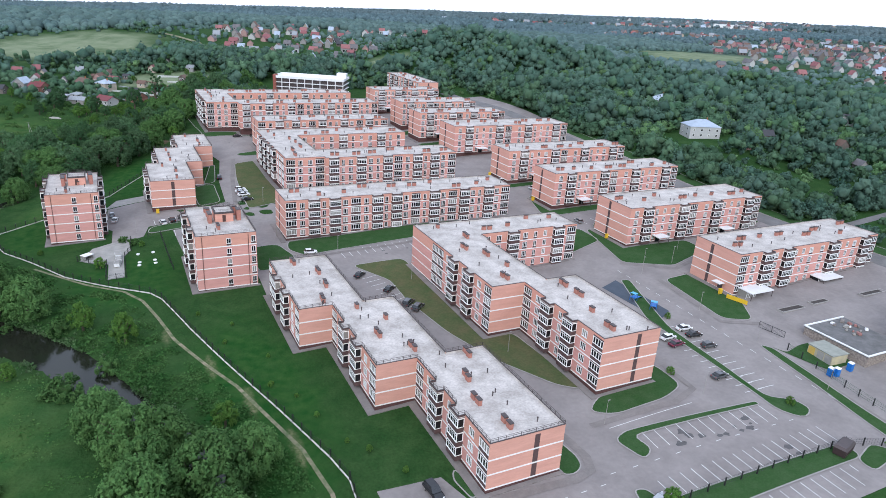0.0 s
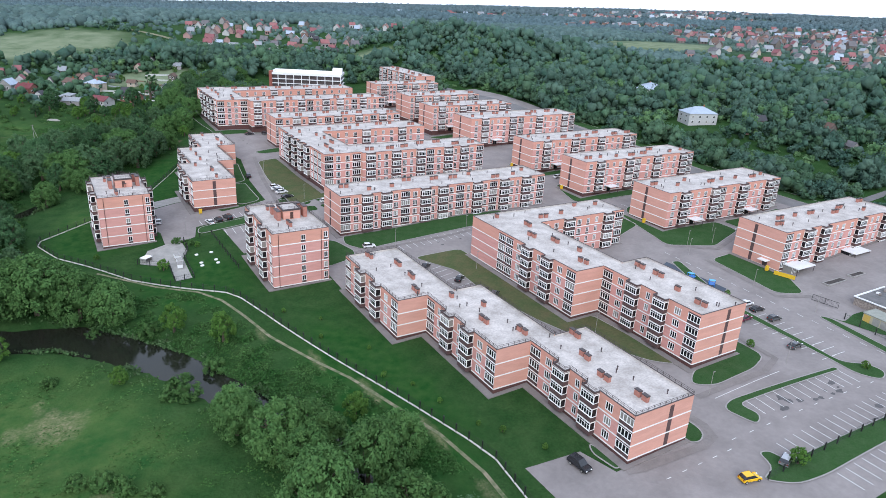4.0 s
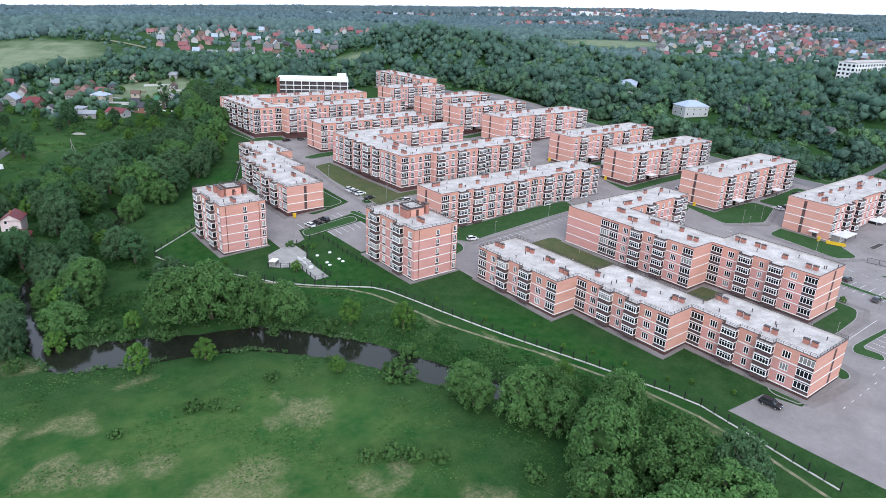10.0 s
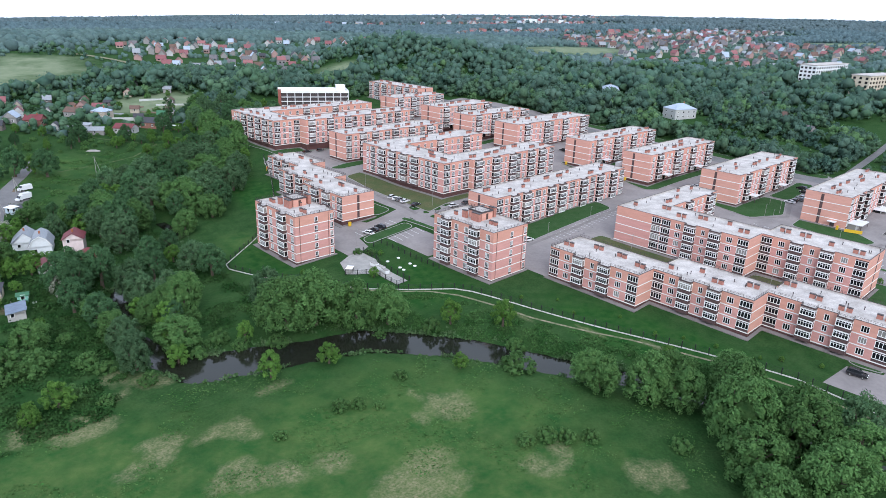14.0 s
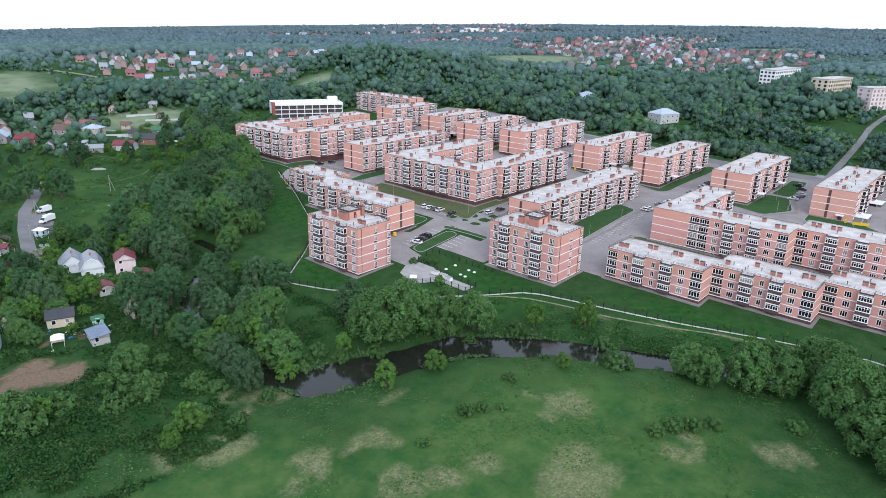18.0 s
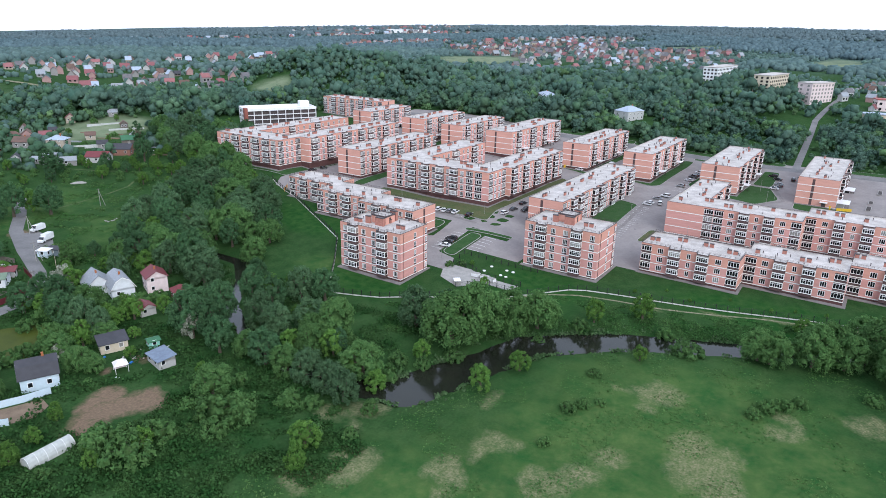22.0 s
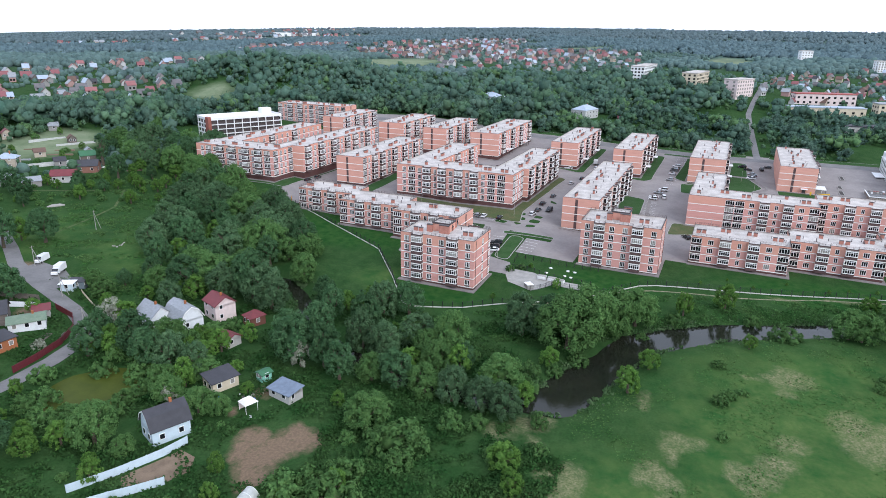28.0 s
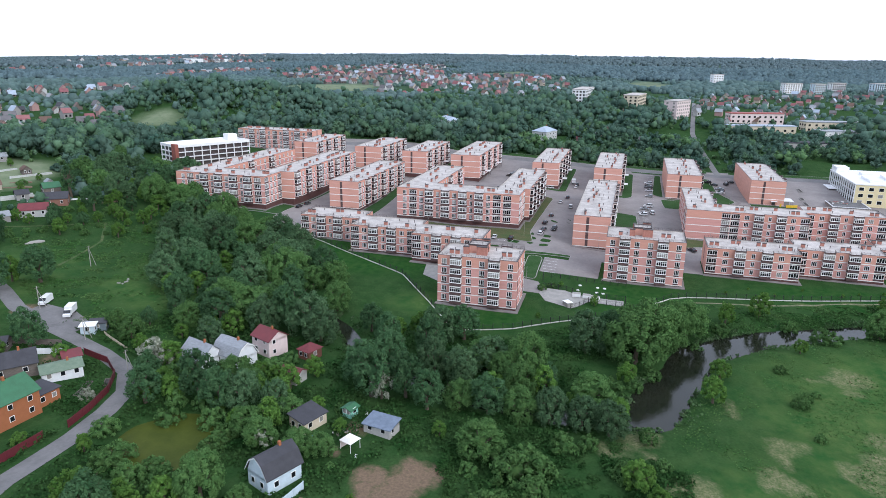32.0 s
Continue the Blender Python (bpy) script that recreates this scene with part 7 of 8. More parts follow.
def ring_of_trees(count, r0, r1, size0, size1, lobes, seed, name, sprays=0, mat=None, gardens=False, fine=True):
    """Woods, or the low trees between the houses, scattered over a ring round the estate."""
    rng = np.random.RandomState(seed)
    r = np.sqrt(rng.uniform(r0 ** 2, r1 ** 2, count))
    w = rng.uniform(radians(-32), radians(106), count)
    x, y = 10 + r * np.cos(w), 20 + r * np.sin(w)
    clump = np.array([noise.noise(Vector((a / 60, b / 60, 5.5))) for a, b in zip(x, y)])
    free = open_land(x, y)
    chance = rng.uniform(0, 1, count)
    keep = (free > 0.35) & (free < 0.9) & (clump > -0.25) if gardens else (chance > 1.25 * free) & (clump > -0.45)
    keep &= ~((x > -60) & (x < 217) & (y > -135) & (y < 236)) & ~((x > 60) & (x < 130) & (y > 230) & (y < 290)) & ~((x > 112) & (x < 182) & (y > 180) & (y < 278))
    keep &= (line_gap(x, y, STREET) > 0) & (line_gap(x, y, SIDE) > 1.2) & ~((x > 205) & (x < 262) & (y > -125) & (y < -78)) & ~((x < -15) & (y < 240)) & ~((x > -60) & (x < 14) & (y < 260)) & (y > -210 - 0.4 * np.maximum(x - 200, 0))
    # trees kept off the two pale houses and out of the camera's view of them
    keep &= ~((np.hypot(x - 266, y - 82) < 13) | (np.hypot(x - 250, y - 75) < 16) | (np.hypot(x - 262, y - 66) < 11) | (np.hypot(x - 234, y - 70) < 9) | (np.hypot(x - 322, y - 172) < 17) | (np.hypot(x - 306, y - 160) < 14))
    rise = np.zeros(count)
    if r1 < 600 and not gardens:  # stands of tall and low trees, with thin places between them
        rise = np.array([noise.noise(Vector((a / 24, b / 24, 8.8))) + 0.6 * noise.noise(Vector((a / 9, b / 9, 1.8))) for a, b in zip(x, y)])
        keep &= (rise > -0.22) | (chance > 0.62) | (size1 < 5)
    x, y = x[keep], y[keep]
    z = land_z(x, y)
    far = np.hypot(x - 10, y - 20)
    z = z + np.where(far > 450, np.clip((far - 450) / 900, 0, 1) * np.array([noise.fractal(Vector((a / 420, b / 420, 3.1)), 1.0, 2.0, 3) for a, b in zip(x, y)]) * 7.0, 0)
    low = np.where((x > 212) & (x < 335) & (y > -140) & (y < 70), rng.uniform(0.45, 0.85, len(x)), 1.0)
    size = low * (1 + 0.75 * np.clip(rise[keep], -0.6, 0.7)) * rng.uniform(size0, size1, len(x)) * (1.0 if gardens else 1.0 - 0.45 * np.clip(free[keep] * 1.6, 0, 1))
    canopy_mesh(name, np.stack([x, y, z - 0.8], 1), size, lobes, seed + 1, mat or WOODS, sprays, fine)


ring_of_trees(1500, 150, 330, 5.5, 11.5, 9, 201, "woods", 24, None, False, False)
ring_of_trees(1200, 150, 330, 3.5, 10.5, 8, 206, "woods", 24, BIRCH, False, False)
ring_of_trees(420, 150, 330, 4.0, 9.5, 8, 214, "woods", 24, FRESH, False, False)
ring_of_trees(1500, 150, 330, 1.6, 4.0, 4, 216, "thicket", 16, FRESH, False, False)
# most outer rings use leaf colours tinted blue for distance haze
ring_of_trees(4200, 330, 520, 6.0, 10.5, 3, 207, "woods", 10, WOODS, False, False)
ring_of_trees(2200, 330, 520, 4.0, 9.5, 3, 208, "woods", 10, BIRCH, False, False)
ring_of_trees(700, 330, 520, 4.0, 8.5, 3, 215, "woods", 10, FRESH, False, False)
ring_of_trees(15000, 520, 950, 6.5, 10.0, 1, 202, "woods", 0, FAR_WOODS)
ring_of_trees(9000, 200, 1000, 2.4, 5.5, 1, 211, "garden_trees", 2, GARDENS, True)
ring_of_trees(26000, 950, 1900, 8.0, 12.5, 1, 203, "woods", 0, HAZED_WOODS, False, False)
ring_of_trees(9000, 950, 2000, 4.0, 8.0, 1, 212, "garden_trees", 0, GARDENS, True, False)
ring_of_trees(30000, 1900, 4400, 9.0, 15.0, 1, 204, "woods", 0, HORIZON_WOODS, False, False)
ring_of_trees(3000, 200, 430, 2.6, 6.0, 3, 213, "garden_trees", 6, BIRCH, True)

# young trees and thickets between the street and the two pale houses
rng = np.random.RandomState(41)
ex, ey = rng.uniform(215, 246, 230), rng.uniform(-20, 190, 230)
keep = (np.hypot(ex - 266, ey - 82) > 13) & (np.hypot(ex - 248, ey - 75) > 15) & (np.hypot(ex - 234, ey - 70) > 9) & (line_gap(ex, ey, SIDE) > 2) & (line_gap(ex, ey, STREET) > 1.5)
ex, ey = ex[keep], ey[keep]
canopy_mesh("woods", np.stack([ex, ey, land_z(ex, ey) - 0.8], 1), rng.uniform(2.5, 6.0, len(ex)), 5, 42, BIRCH, 20)

# the wood that closes the gap between the garden settlement and the garage
rng = np.random.RandomState(43)
for mat, seed in ((WOODS, 44), (BIRCH, 45)):
    ex, ey = rng.uniform(48, 132, 150), rng.uniform(294, 392, 150)
    keep = (ey > 318 - 0.4 * (ex - 60)) & (ex > 58 - 0.3 * (ey - 350)) & (ey < 392 - 0.5 * (ex - 60))
    ex, ey = ex[keep], ey[keep]
    canopy_mesh("woods", np.stack([ex, ey, land_z(ex, ey) - 0.8], 1), rng.uniform(5.0, 10.0, len(ex)), 5, seed, mat, 24, False)


# ---- far houses, blocks of flats and sheds ----
def block(label, x, y, w, d, h, turn, wall, roof, floors, cols):
    """A far block of flats or works building, with a window for each room."""
    z = level(x, y)
    ob = thing("apartment_block", label, "building", pose(x, y, z, 0, 0, turn), "far blocks")
    part("wall", Shape().box(-w / 2, w / 2, -d / 2, d / 2, -3, h, wall), ob)
    part("roof", Shape().box(-w / 2 - 0.4, w / 2 + 0.4, -d / 2 - 0.4, d / 2 + 0.4, h, h + 0.6, roof), ob)
    rows = Shape()
    for k in range(floors):
        z0 = 0.9 + (h - 0.6) * k / floors
        for i in range(cols):
            u = -w / 2 + w * (i + 0.5) / cols
            rows.box(u - 0.9, u + 0.9, -d / 2 - 0.083, -d / 2 - 0.003, z0, z0 + 1.6, PANE)
            if i < cols // 3:
                v = d / 2 - d * (i + 0.5) / max(1, cols // 3)
                rows.box(-w / 2 - 0.083, -w / 2 - 0.003, v - 0.9, v + 0.9, z0, z0 + 1.6, PANE)
    tagged(part("glazing", rows, ob), kind="stuff")
    return ob


F_BRICK, F_WHITE, F_CREAM, F_GREY = wall_paint("dull_brick", (0.25, 0.125, 0.095)), wall_paint("dull_white_render", (0.46, 0.46, 0.45)), wall_paint("dull_cream_render", (0.42, 0.36, 0.29)), wall_paint("dull_grey_render", (0.28, 0.27, 0.26))
cottage("pale house with a blue-grey hipped roof", 268, 84, 17, 12, 6.0, 3.2, -20, F_WHITE, BLUEROOF, "hip", 4, "far houses")
cottage("long low building with a pale blue roof", 322, 172, 30, 12, 5.5, 2.4, 35, F_WHITE, BLUEROOF, "hip", 6, "far houses")
block("white slab block of flats", 489, 74, 62, 13, 16, -4, CANOPY, ROOF, 5, 14)
block("cream block of flats", 440, 22, 44, 13, 15, -10, W_CREAM, ROOF, 5, 10)
block("pale pink block of flats", 412, -15, 28, 12, 15, -27, W_PINK, ROOF, 5, 7)
block("pink school with a red roof", 407, -79, 46, 12, 8, -74, W_PINK, REDROOF, 2, 10)
block("long works hall with a pale blue roof", 366, -78, 54, 11, 5, -74, W_CREAM, BLUEROOF, 1, 9)
block("pale two-storey works building", 394, -138, 50, 12, 7.5, -76, W_CREAM, ZINC, 2, 9)
block("long white works hall", 360, -146, 60, 13, 6, -76, CANOPY, ZINC, 1, 9)
block("low grey works hall", 314, -105, 40, 12, 4, -76, W_GREY, SLATE, 1, 6)
block("pale low building among the trees", 507, 0, 20, 10, 5, -70, W_CREAM, ZINC, 1, 4)
block("pale low building among the trees", 388, 76, 16, 10, 5, -70, W_GREY, SLATE, 1, 4)
block("white tower block by the far wood", 887, -94, 15, 14, 18, -74, CANOPY, ROOF, 5, 4)
block("pale slab block of flats", 751, -172, 22, 13, 13, -74, CANOPY, ROOF, 5, 7)
block("pale slab block of flats", 768, -207, 14, 13, 12, -74, W_BLUE, ROOF, 5, 6)
block("pale slab block of flats", 805, -238, 18, 13, 12, -74, CANOPY, ROOF, 5, 7)
block("pale slab block of flats", 790, -285, 20, 13, 13, -74, W_BLUE, ROOF, 5, 7)
block("long white logistics hall", 1900, 1500, 150, 50, 12, -60, CANOPY, CANOPY, 1, 6)
far_rng = random.Random(31)
# far red and maroon roofs: colour paled and dulled to imitate distance haze
F_RED = surf("hazed_red_roofing", (0.30, 0.125, 0.125), (0.23, 0.100, 0.100), 3.0, 0.7)
F_ROSE = wall_paint("rose_brick_walls", (0.38, 0.24, 0.22))
F_SLATE = surf("far_grey_roofing", (0.16, 0.15, 0.155), (0.11, 0.105, 0.11), 3.0, 0.8)
F_MAROON = surf("hazed_maroon_roofing", (0.25, 0.095, 0.10), (0.19, 0.075, 0.08), 3.0, 0.7)
ROOFS = (F_RED, F_MAROON, BROWNROOF, F_SLATE, SLATE, F_SLATE, ZINC, F_SLATE, BLUEROOF, ZINC, BROWNROOF, F_MAROON)
ROOF_WORD = {F_SLATE: "dull grey", F_RED: "red", F_MAROON: "maroon", BROWNROOF: "brown", SLATE: "dark grey", ZINC: "pale metal", GREENROOF: "green", BLUEROOF: "pale blue"}
WALL_WORD = {F_ROSE: "Rose brick", F_WHITE: "White", F_BRICK: "Brick", F_CREAM: "Cream", W_WOOD: "Timber", F_GREY: "Grey"}
far_seen = []


def hamlet(x, y, rx, ry, count, big, windows, joined=None):
    """Houses scattered over an oval, each with its own roof and walls."""
    tries = 0
    while count and tries < 900:
        tries += 1
        a, r = far_rng.uniform(0, 2 * math.pi), math.sqrt(far_rng.uniform(0, 1))
        px, py = x + rx * r * math.cos(a), y + ry * r * math.sin(a)
        if any(math.dist((px, py), p) < 13 for p in far_seen):
            continue
        far_seen.append((px, py))
        count -= 1
        wall, roof = far_rng.choice((F_WHITE, F_ROSE, F_CREAM, F_GREY, W_WOOD, F_WHITE, F_ROSE)), far_rng.choice(ROOFS)
        w, d, h = far_rng.uniform(5.0, 8.5) * big, far_rng.uniform(4.6, 6.6) * big, far_rng.choice((2.4, 2.6, 4.4)) * big
        label = "%s village house with a %s roof" % (WALL_WORD[wall].lower(), ROOF_WORD[roof])
        turn = far_rng.choice((-25, 65)) + far_rng.uniform(-12, 12)
        if windows:
            cottage(label, px, py, w, d, h, far_rng.uniform(2.2, 3.6) * big, turn, wall, roof, far_rng.choice(("gable", "gable", "hip")), 1, "far houses", chimney=False)
        else:
            z, s, t, o = level(px, py), Shape(), Shape(), 0.5
            rise = far_rng.uniform(2.4, 4.0) * big
            s.box(-w / 2, w / 2, -d / 2, d / 2, -3, h, wall)
            for k in (-w / 2, w / 2):
                s.face(((k, -d / 2, h), (k, 0, h + rise - 0.05), (k, d / 2, h)), wall)
            for i in (-1, 1):
                s.box(i * w * 0.22 - 0.8, i * w * 0.22 + 0.8, -d / 2 - 0.05, -d / 2, 1, 2.6, PANE)
            for e in (-1, 1):
                t.face(((-w / 2 - o, e * (d / 2 + o), h - 0.3), (w / 2 + o, e * (d / 2 + o), h - 0.3), (w / 2 + o, 0, h + rise), (-w / 2 - o, 0, h + rise)), roof)
            if joined is not None:
                m = pose(px, py, z, 0, 0, turn)
                for q in (s, t):
                    k, slots = len(joined.v), [joined.slot(mat) for mat in q.mats]
                    joined.v += [tuple(m @ Vector(v)) for v in q.v]
                    joined.f += [tuple(k + i for i in f) for f in q.f]
                    joined.m += [slots[i] for i in q.m]
                continue
            ob = thing("house", label, "house", pose(px, py, z, 0, 0, turn), "far houses", data=s)
            part("roof", t, ob)


cottage("pale house with a blue-grey hipped roof", -17, 297, 9, 8, 4.6, 2.2, -52, F_CREAM, BLUEROOF, "hip", 2, "far houses")
cottage("small white house with a dark red roof", -17.5, 258, 10.5, 7.5, 2.8, 2.2, -52, F_WHITE, MAROON, "gable", 3, "far houses", chimney=False)
cottage("rust-brown house with a grey roof", -1.5, 262.5, 9.5, 8, 3.0, 2.4, -52, F_BRICK, SLATE, "gable", 2, "far houses", chimney=False)
cottage("low shed with a pale metal roof", -40, 272, 7, 4, 2.2, 0.8, -52, F_GREY, ZINC, "lean", 1, "far houses", name="shed", chimney=False)
cottage("low shed with a pale metal roof", -33, 276, 6, 4, 2.2, 0.8, -52, F_WHITE, ZINC, "lean", 1, "far houses", name="shed", chimney=False)
cottage("brick house with a dark red roof", -53, 293, 9, 7, 3.2, 2.6, -40, F_BRICK, MAROON, "gable", 2, "far houses")
cottage("grey house with a brown roof", -29, 309, 8, 7, 3.0, 2.4, -52, F_GREY, BROWNROOF, "gable", 2, "far houses")
far_seen += [(-17, 297), (-17.5, 258), (-1.5, 262.5), (-40, 272), (-33, 276), (-53, 293), (-29, 309)]
hamlet(-35, 330, 34, 26, 9, 0.8, True)
hamlet(150, 470, 80, 90, 52, 0.95, False)
hamlet(170, 610, 80, 60, 30, 1.0, False)
hamlet(370, 590, 110, 56, 26, 1.0, False)
hamlet(650, 275, 135, 85, 30, 1.0, False)
hamlet(700, 180, 140, 75, 22, 1.0, False)
hamlet(560, -105, 110, 70, 52, 0.76, False)
hamlet(440, -60, 60, 30, 8, 0.9, False)
hamlet(640, -200, 110, 70, 30, 0.85, False)
hamlet(305, 40, 40, 40, 5, 0.8, False)
hamlet(800, 400, 150, 110, 30, 1.3, False)
# the settlements beyond, uncounted
town = Shape()
hamlet(1000, 520, 250, 130, 90, 1.3, False, town)
hamlet(900, 250, 220, 110, 60, 1.2, False, town)
hamlet(950, 820, 180, 70, 40, 1.3, False, town)
hamlet(1400, 650, 340, 150, 90, 1.4, False, town)
hamlet(1500, 1300, 450, 150, 60, 1.7, False, town)
hamlet(900, 1500, 280, 120, 40, 1.6, False, town)
hamlet(2300, 1900, 600, 250, 50, 2.4, False, town)
tagged(new("far_houses", town.mesh("far_houses")), "distant houses with red, brown and grey roofs", "houses", kind="stuff")
# sheds and small houses of the garden settlement
for x, y, w, d, h, wall, roof, word in ((-2, 281, 5, 4, 2.6, F_GREY, SLATE, "grey shed with a dark roof"), (25, 364, 8, 6, 2.8, F_WHITE, SLATE, "white garden house with a dark roof"), (-10, 343, 7, 6, 3.0, F_WHITE, ZINC, "white garden house with a metal roof"),
                                        (12, 279, 7, 5, 2.8, W_WOOD, GREENROOF, "timber garden house with a green roof"), (21, 289, 4, 3, 2.2, F_GREY, ZINC, "grey shed with a metal roof"), (4, 303, 5, 4, 2.4, F_CREAM, BROWNROOF, "cream shed with a brown roof"),
                                        (-20, 323, 7, 6, 3.0, F_ROSE, BROWNROOF, "brick garden house with a brown roof"), (-4, 327, 4, 3, 2.2, W_WOOD, SLATE, "timber shed with a dark roof"), (14, 341, 6, 5, 2.6, F_CREAM, F_MAROON, "cream garden house with a maroon roof"),
                                        (38, 336, 5, 4, 2.4, F_GREY, ZINC, "grey shed with a metal roof"), (-62, 303, 8, 7, 3.2, F_GREY, BLUEROOF, "grey house with a pale blue roof"), (-72, 288, 6, 5, 2.6, W_WOOD, SLATE, "timber house with a dark roof"),
                                        (-47, 279, 5, 4, 2.4, F_WHITE, SLATE, "white shed with a dark roof"), (-32, 262, 9, 4, 2.3, F_GREY, ZINC, "low grey shed with a metal roof"), (30, 312, 5, 4, 2.4, W_WOOD, BROWNROOF, "timber shed with a brown roof"), (48, 350, 6, 5, 2.6, F_WHITE, F_RED, "white garden house with a red roof")):
    if all(math.dist((x, y), p) > 6 for p in far_seen):
        far_seen.append((x, y))
        cottage(word, x, y, w, d, h, 0.45 * d, -30 + 90 * (len(far_seen) % 2), wall, roof, "gable", 1, "garden houses", name="garden_house", chimney=False)
for ax, ay, bx, by in ((-9, 287, 17, 272), (15, 326, 33, 320.5), (20, 312, 38, 304), (-14, 294, 6, 283)):
    n = math.dist((ax, ay), (bx, by)) / 2
    thing("crop_tunnel", "long low white film tunnel over a garden bed", "garden", pose((ax + bx) / 2, (ay + by) / 2, ground_z((ax + bx) / 2, (ay + by) / 2), 0, 0, math.degrees(math.atan2(by - ay, bx - ax))), "crop tunnels", data=Shape().box(-n, n, -0.7, 0.7, -1.2, 0.9, film, 0.3))
plants("spruce 9 265 1.6; spruce 12 268 1.3; light -38 286 0.6; light -12 312 0.7; light 8 292 0.5; light 26 300 0.6; dark -50 312 0.7; light 0 318 0.6; light 34 326 0.6; dark 20 352 0.7; light -28 336 0.7; light -66 278 0.7; light -56 268 0.8; light -18 284 0.5; bush 16 300 1.0; bush -6 292 1.0; bush -30 296 1.1; bush 22 330 1.0")
# garden plots of the near settlement: long beds, film tunnels, sheds
plot_rng = random.Random(71)
for row in range(6):
    for col in range(5):
        u, v = -20 + 13.5 * col + plot_rng.uniform(-2, 2), 8.5 * row + plot_rng.uniform(-1.5, 1.5)
        x, y = 2 + u * 0.62 + v * 0.79 - 14, 286 - u * 0.79 + v * 0.62 - 14
        w = plot_rng.uniform(4, 6.4)
        mat, word = plot_rng.choice(((SOIL, "bare soil"), (LAWN, "low green crops"), (CANOPY, "pale film"), (SOIL, "bare soil"), (DULL_LAWN, "dull weeds"), (ZINC, "grey roofing sheets")))
        if any(math.dist((x, y), p) < 7 for p in far_seen):
            continue
        thing("garden_bed", "long garden bed covered with %s" % word, "garden", pose(x, y, ground_z(x, y) + 0.1, 0, 0, -52), "garden beds", data=Shape().box(-w, w, -0.9, 0.9, -0.8, 0.3, mat, 0.15))


# ---- cars ----
PAINTS = {"white": surf("white_car_paint", (0.72, 0.72, 0.72), (0.70, 0.70, 0.70), 2.0, 0.25, spec=0.5), "black": surf("black_car_paint", (0.018, 0.019, 0.022), (0.022, 0.022, 0.025), 2.0, 0.2, spec=0.5),
          "grey": surf("grey_car_paint", (0.14, 0.145, 0.15), (0.13, 0.135, 0.14), 2.0, 0.25, metal=0.5, spec=0.5), "silver": surf("silver_car_paint", (0.42, 0.43, 0.44), (0.40, 0.41, 0.42), 2.0, 0.25, metal=0.6, spec=0.5),
          "maroon": surf("maroon_car_paint", (0.14, 0.025, 0.05), (0.12, 0.02, 0.045), 2.0, 0.25, spec=0.5), "yellow": surf("yellow_car_paint", (0.78, 0.46, 0.01), (0.74, 0.43, 0.01), 2.0, 0.3, spec=0.5), "blue": surf("blue_car_paint", (0.05, 0.09, 0.16), (0.045, 0.08, 0.14), 2.0, 0.25, spec=0.5)}
LAMP_RED = surf("red_lamp_glass", (0.35, 0.01, 0.01), (0.30, 0.01, 0.01), 1.0, 0.15)
# outlines seen from the side: nose at +x; the body, then the cabin above it
SIDES = {"saloon": (((-2.25, 0.35), (-2.2, 0.86), (-1.55, 0.94), (0.95, 0.92), (1.95, 0.78), (2.2, 0.62), (2.22, 0.32)), ((-1.75, 0.92), (-1.05, 1.40), (0.15, 1.43), (1.05, 0.90)), 0.88),
         "hatch": (((-2.0, 0.35), (-2.0, 0.92), (-1.7, 0.98), (0.9, 0.95), (1.75, 0.82), (1.98, 0.62), (2.0, 0.32)), ((-1.92, 0.95), (-1.5, 1.50), (0.1, 1.54), (1.0, 0.93)), 0.86),
         "suv": (((-2.3, 0.42), (-2.32, 1.02), (-2.0, 1.10), (1.0, 1.08), (2.05, 0.98), (2.3, 0.75), (2.32, 0.40)), ((-2.22, 1.06), (-1.85, 1.74), (0.25, 1.78), (1.15, 1.05)), 0.94)}
car_kept = {}


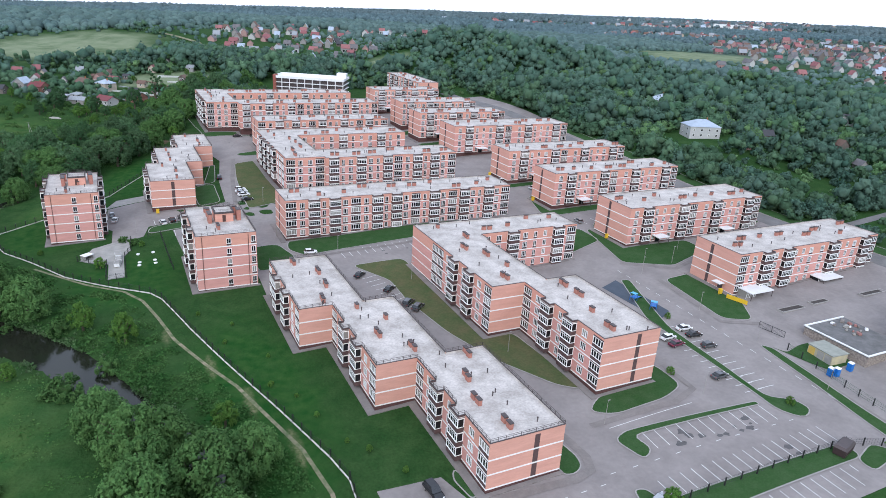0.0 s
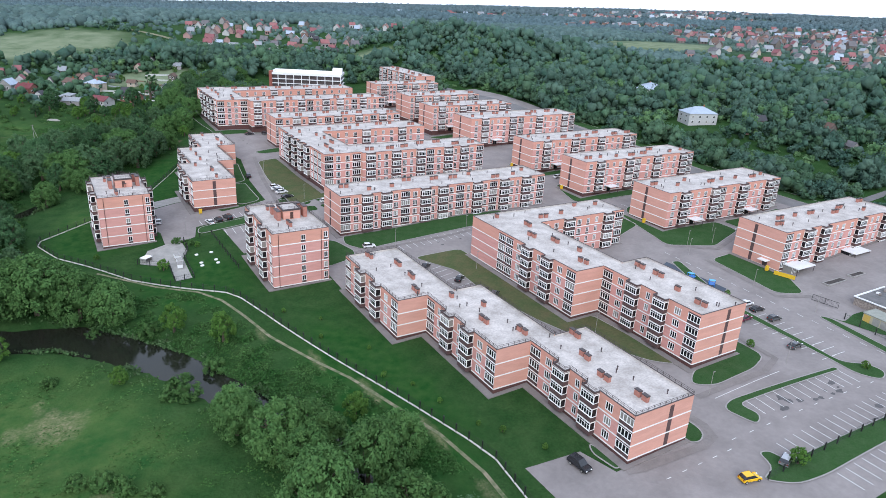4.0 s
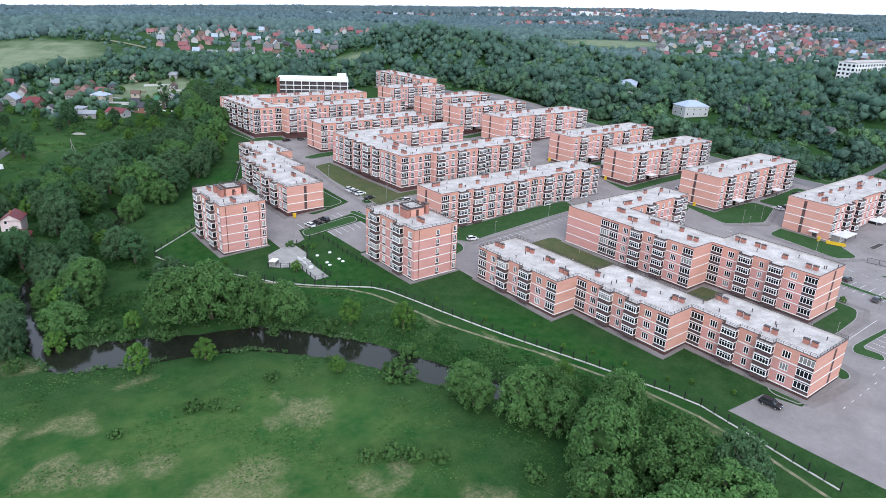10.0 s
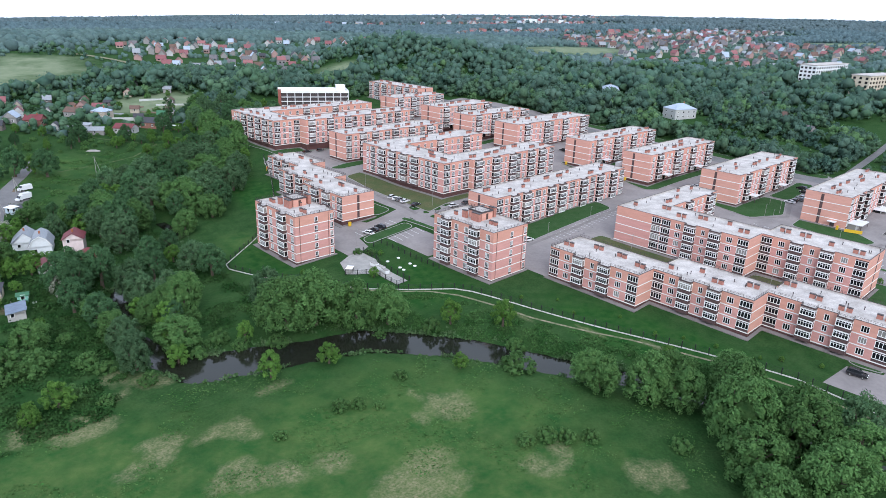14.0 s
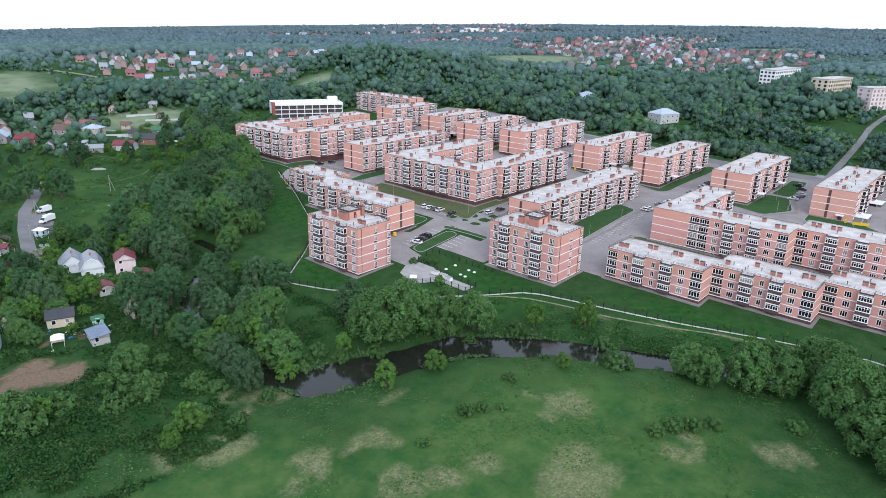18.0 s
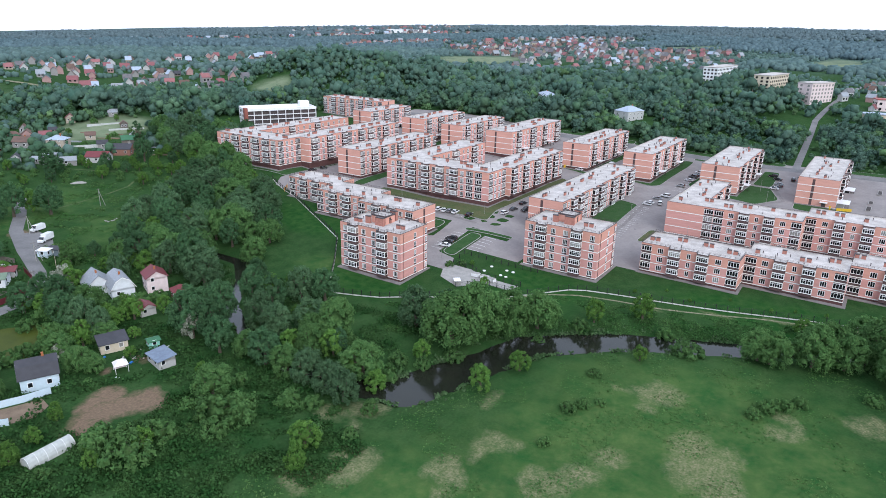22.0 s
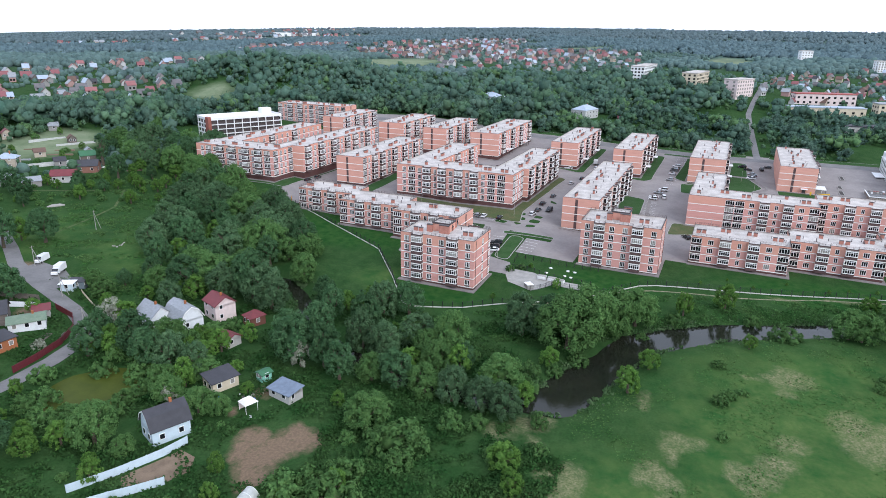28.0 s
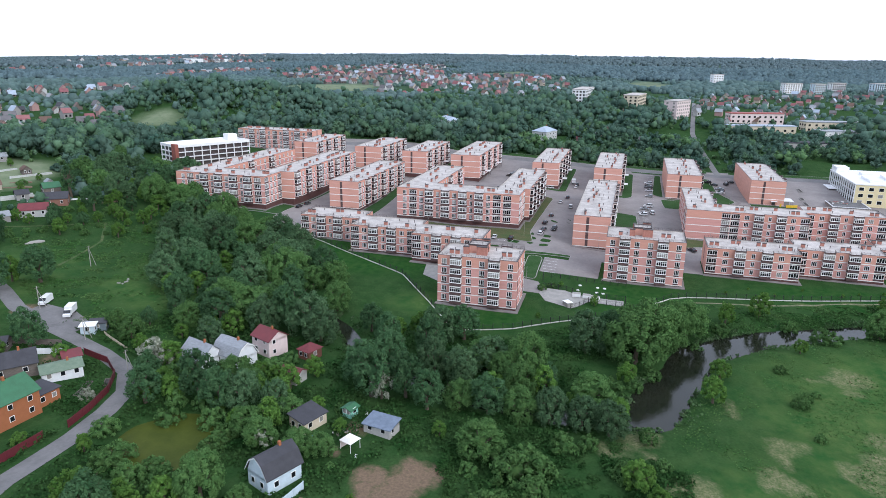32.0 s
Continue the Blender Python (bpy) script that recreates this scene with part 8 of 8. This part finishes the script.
def car_meshes(kind, paint):
    if (kind, paint) not in car_kept:
        side, cabin, half = SIDES[kind]
        body = Shape()
        n, mat = len(side), PAINTS[paint]
        rows = [[(x, s * half * k, z + (0.0 if abs(s) else 0)) for x, z in side] for s, k in ((-1, 0.94), (-1, 1.0), (1, 1.0), (1, 0.94))]
        for r in (1, 2):
            rows[r] = [(x * 0.99, y, z - 0.10 if z > 0.6 else z) for x, y, z in rows[r]]
        for a, b in zip(rows, rows[1:]):
            for i in range(n - 1):
                body.face((a[i], a[i + 1], b[i + 1], b[i]), mat)
        for row, flip in ((rows[0], True), (rows[-1], False)):
            body.face(list(reversed(row)) if flip else row, mat)
        body.face([rows[0][0], rows[-1][0], rows[-1][-1], rows[0][-1]], RUBBER)
        # roof panel
        (x0, z0), (x1, z1), (x2, z2), (x3, z3) = cabin
        t = half * 0.80
        roof = Shape().box(x1 - 0.05, x2 + 0.05, -t, t, min(z1, z2) - 0.03, max(z1, z2) + 0.02, mat, 0.06)
        glassy = Shape()
        lo, hi = half * 0.95, half * 0.82
        p = [(x0, -lo, z0), (x1, -hi, z1 - 0.01), (x2, -hi, z2 - 0.01), (x3, -lo, z3)]
        q = [(x, -y, z) for x, y, z in p]
        glassy.face((p[0], p[3], p[2], p[1]), CAR_GLASS), glassy.face((q[0], q[1], q[2], q[3]), CAR_GLASS)
        glassy.face((p[0], p[1], q[1], q[0]), CAR_GLASS), glassy.face((p[3], q[3], q[2], p[2]), CAR_GLASS)
        wheel = Shape().tube((0, -0.1, 0), (0, 0.1, 0), 0.32, 0.32, RUBBER, 12).tube((0, -0.11, 0), (0, 0.11, 0), 0.19, 0.19, KERB, 8)
        lights = Shape().box(side[-2][0] - 0.12, side[-2][0] + 0.01, -half * 0.85, -half * 0.5, 0.62, 0.74, PVC)
        tail = Shape().box(side[1][0] - 0.02, side[1][0] + 0.08, -half * 0.9, -half * 0.62, 0.7, 0.84, LAMP_RED)
        car_kept[kind, paint] = (body.mesh("body"), roof.mesh("roof"), glassy.mesh("window_glass"), wheel.mesh("wheel"), lights.mesh("headlight"), tail.mesh("tail_light"), half, side)
    return car_kept[kind, paint]


def car(kind, paint, x, y, turn):
    body, roof, glassy, wheel, lights, tail, half, side = car_meshes(kind, paint)
    ob = thing("car", "%s %s parked on the estate" % (paint, {"saloon": "saloon car", "hatch": "hatchback car", "suv": "off-road car"}[kind]), "car", pose(x, y, ground_z(x, y) + 0.06, 0, 0, turn), "parked cars")
    part("body", body, ob), part("roof", roof, ob), part("window_glass", glassy, ob, label="dark car glass")
    for wx in (-1.35, 1.35):
        for wy in (-half + 0.08, half - 0.08):
            part("wheel", wheel, ob, pose(wx, wy, 0.32))
    for k in (1, -1):
        m = Matrix.Diagonal((1, k, 1, 1))
        part("headlight", lights, ob, m), part("tail_light", tail, ob, m)


def cars(text):
    for row in text.split(";"):
        kind, paint, x, y, turn = row.split()
        car(kind, paint, float(x), float(y), float(turn))


cars("suv black 26.1 -95.1 -84; hatch yellow 50.4 -112.4 -12; hatch silver 60.6 -112.5 20; saloon grey 102 -87.2 3; saloon white 104 -68.6 4; saloon maroon 103.6 -72 4; saloon white 111.6 -66.4 -4; saloon black 111.4 -70 -4; hatch grey 110.8 -75.6 -4")
cars("saloon black 44 -6 40; saloon black 48.5 -18 40; suv grey 50 -28 40; suv grey 51.4 -31.4 40; hatch white 25.4 79.5 5; saloon white 25.2 76.4 5; hatch silver 25.2 73.8 5; saloon white 25.2 71.2 5; saloon black 25.2 64.5 5")
cars("saloon white -4.4 56.6 100; hatch black -1.4 57.2 100; suv black 1.8 57.6 100; hatch white 36 54 -6; saloon grey 43 53.6 -6; saloon black 53 54.4 -4; suv black 46 49.6 174; hatch grey 67 53.4 -3; saloon white 98 52.6 0; saloon black 113 50.5 0")
cars("hatch white 92.5 12.8 85; saloon white 95.6 13 85; saloon silver 105 12 85; suv white 111.5 10.4 85; suv white 97.6 8.6 10; hatch silver 134 9.6 85; saloon white 149 9.6 85; suv white 171 9.8 85; hatch white 35 14.4 -10")
cars("suv black 186 -24 80; saloon black 181 -27 80; saloon grey 168.5 -30.5 10; suv black 184 -34 10; hatch black 190 -37 80; saloon silver -19.8 73 90; saloon white -19 67.4 80; suv black 20.8 101 82; saloon black 39.6 166.2 0; hatch grey 47.6 166 0; suv white 90 46.8 2")
cars("saloon black 70 96 80; saloon white 75 96.4 80; suv grey 80 96.4 80; saloon black 86 96.6 80; hatch white 91 96.6 80; suv black 97 96.4 80; saloon silver 104 92 10; saloon black 112 96 80; hatch white 131.5 62 80; saloon grey 118 88 10")
cars("saloon white 160 -28.6 88; hatch black 163 -28.8 88; saloon silver 172 -29 88; suv grey 158 9.8 85; saloon black 163 9.8 85; saloon white 140 49 4; hatch grey 146 48.6 4; suv black 152 88 86; saloon white 156 88 86; hatch silver 161 88 86")


def van(label, x, y, turn, box_body):
    """A delivery van, or a small lorry with a box body."""
    m, ob = PAINTS["white"], thing("van", label, "van", pose(x, y, ground_z(x, y) + 0.08, 0, 0, turn), "parked vans")
    if box_body:
        part("cargo_box", Shape().box(-3.0, 0.9, -1.05, 1.05, 0.75, 2.8, m), ob)
        cab = [(1.0, 0.4), (1.0, 2.1), (1.75, 2.05), (2.35, 1.25), (3.0, 1.05), (3.05, 0.4)]
    else:
        part("cargo_body", Shape().box(-2.7, 1.0, -0.98, 0.98, 0.4, 2.3, m, 0.08), ob)
        cab = [(1.0, 0.4), (1.0, 2.25), (1.5, 2.15), (2.1, 1.3), (2.75, 1.1), (2.8, 0.4)]
    s = Shape()
    n = len(cab)
    s.face([(px, -0.95, pz) for px, pz in reversed(cab)], m), s.face([(px, 0.95, pz) for px, pz in cab], m)
    for i in range(n):
        j = (i + 1) % n
        s.face(((cab[i][0], -0.95, cab[i][1]), (cab[j][0], -0.95, cab[j][1]), (cab[j][0], 0.95, cab[j][1]), (cab[i][0], 0.95, cab[i][1])), CAR_GLASS if i == 2 else m)
    part("cab", s, ob)
    for wx in (-1.7, 2.0):
        for wy in (-0.85, 0.85):
            part("wheel", Shape().tube((wx, wy - 0.12, 0.36), (wx, wy + 0.12, 0.36), 0.36, 0.36, RUBBER, 10), ob)


van("white panel van parked beside the lane", -84.2, 185.6, 200, False)
van("white box lorry parked beside the lane", -87.6, 173.6, 205, True)
van("white panel van in the court", 66, 88, 10, False)
van("white box lorry between the bar houses", 150, 51, 5, True)
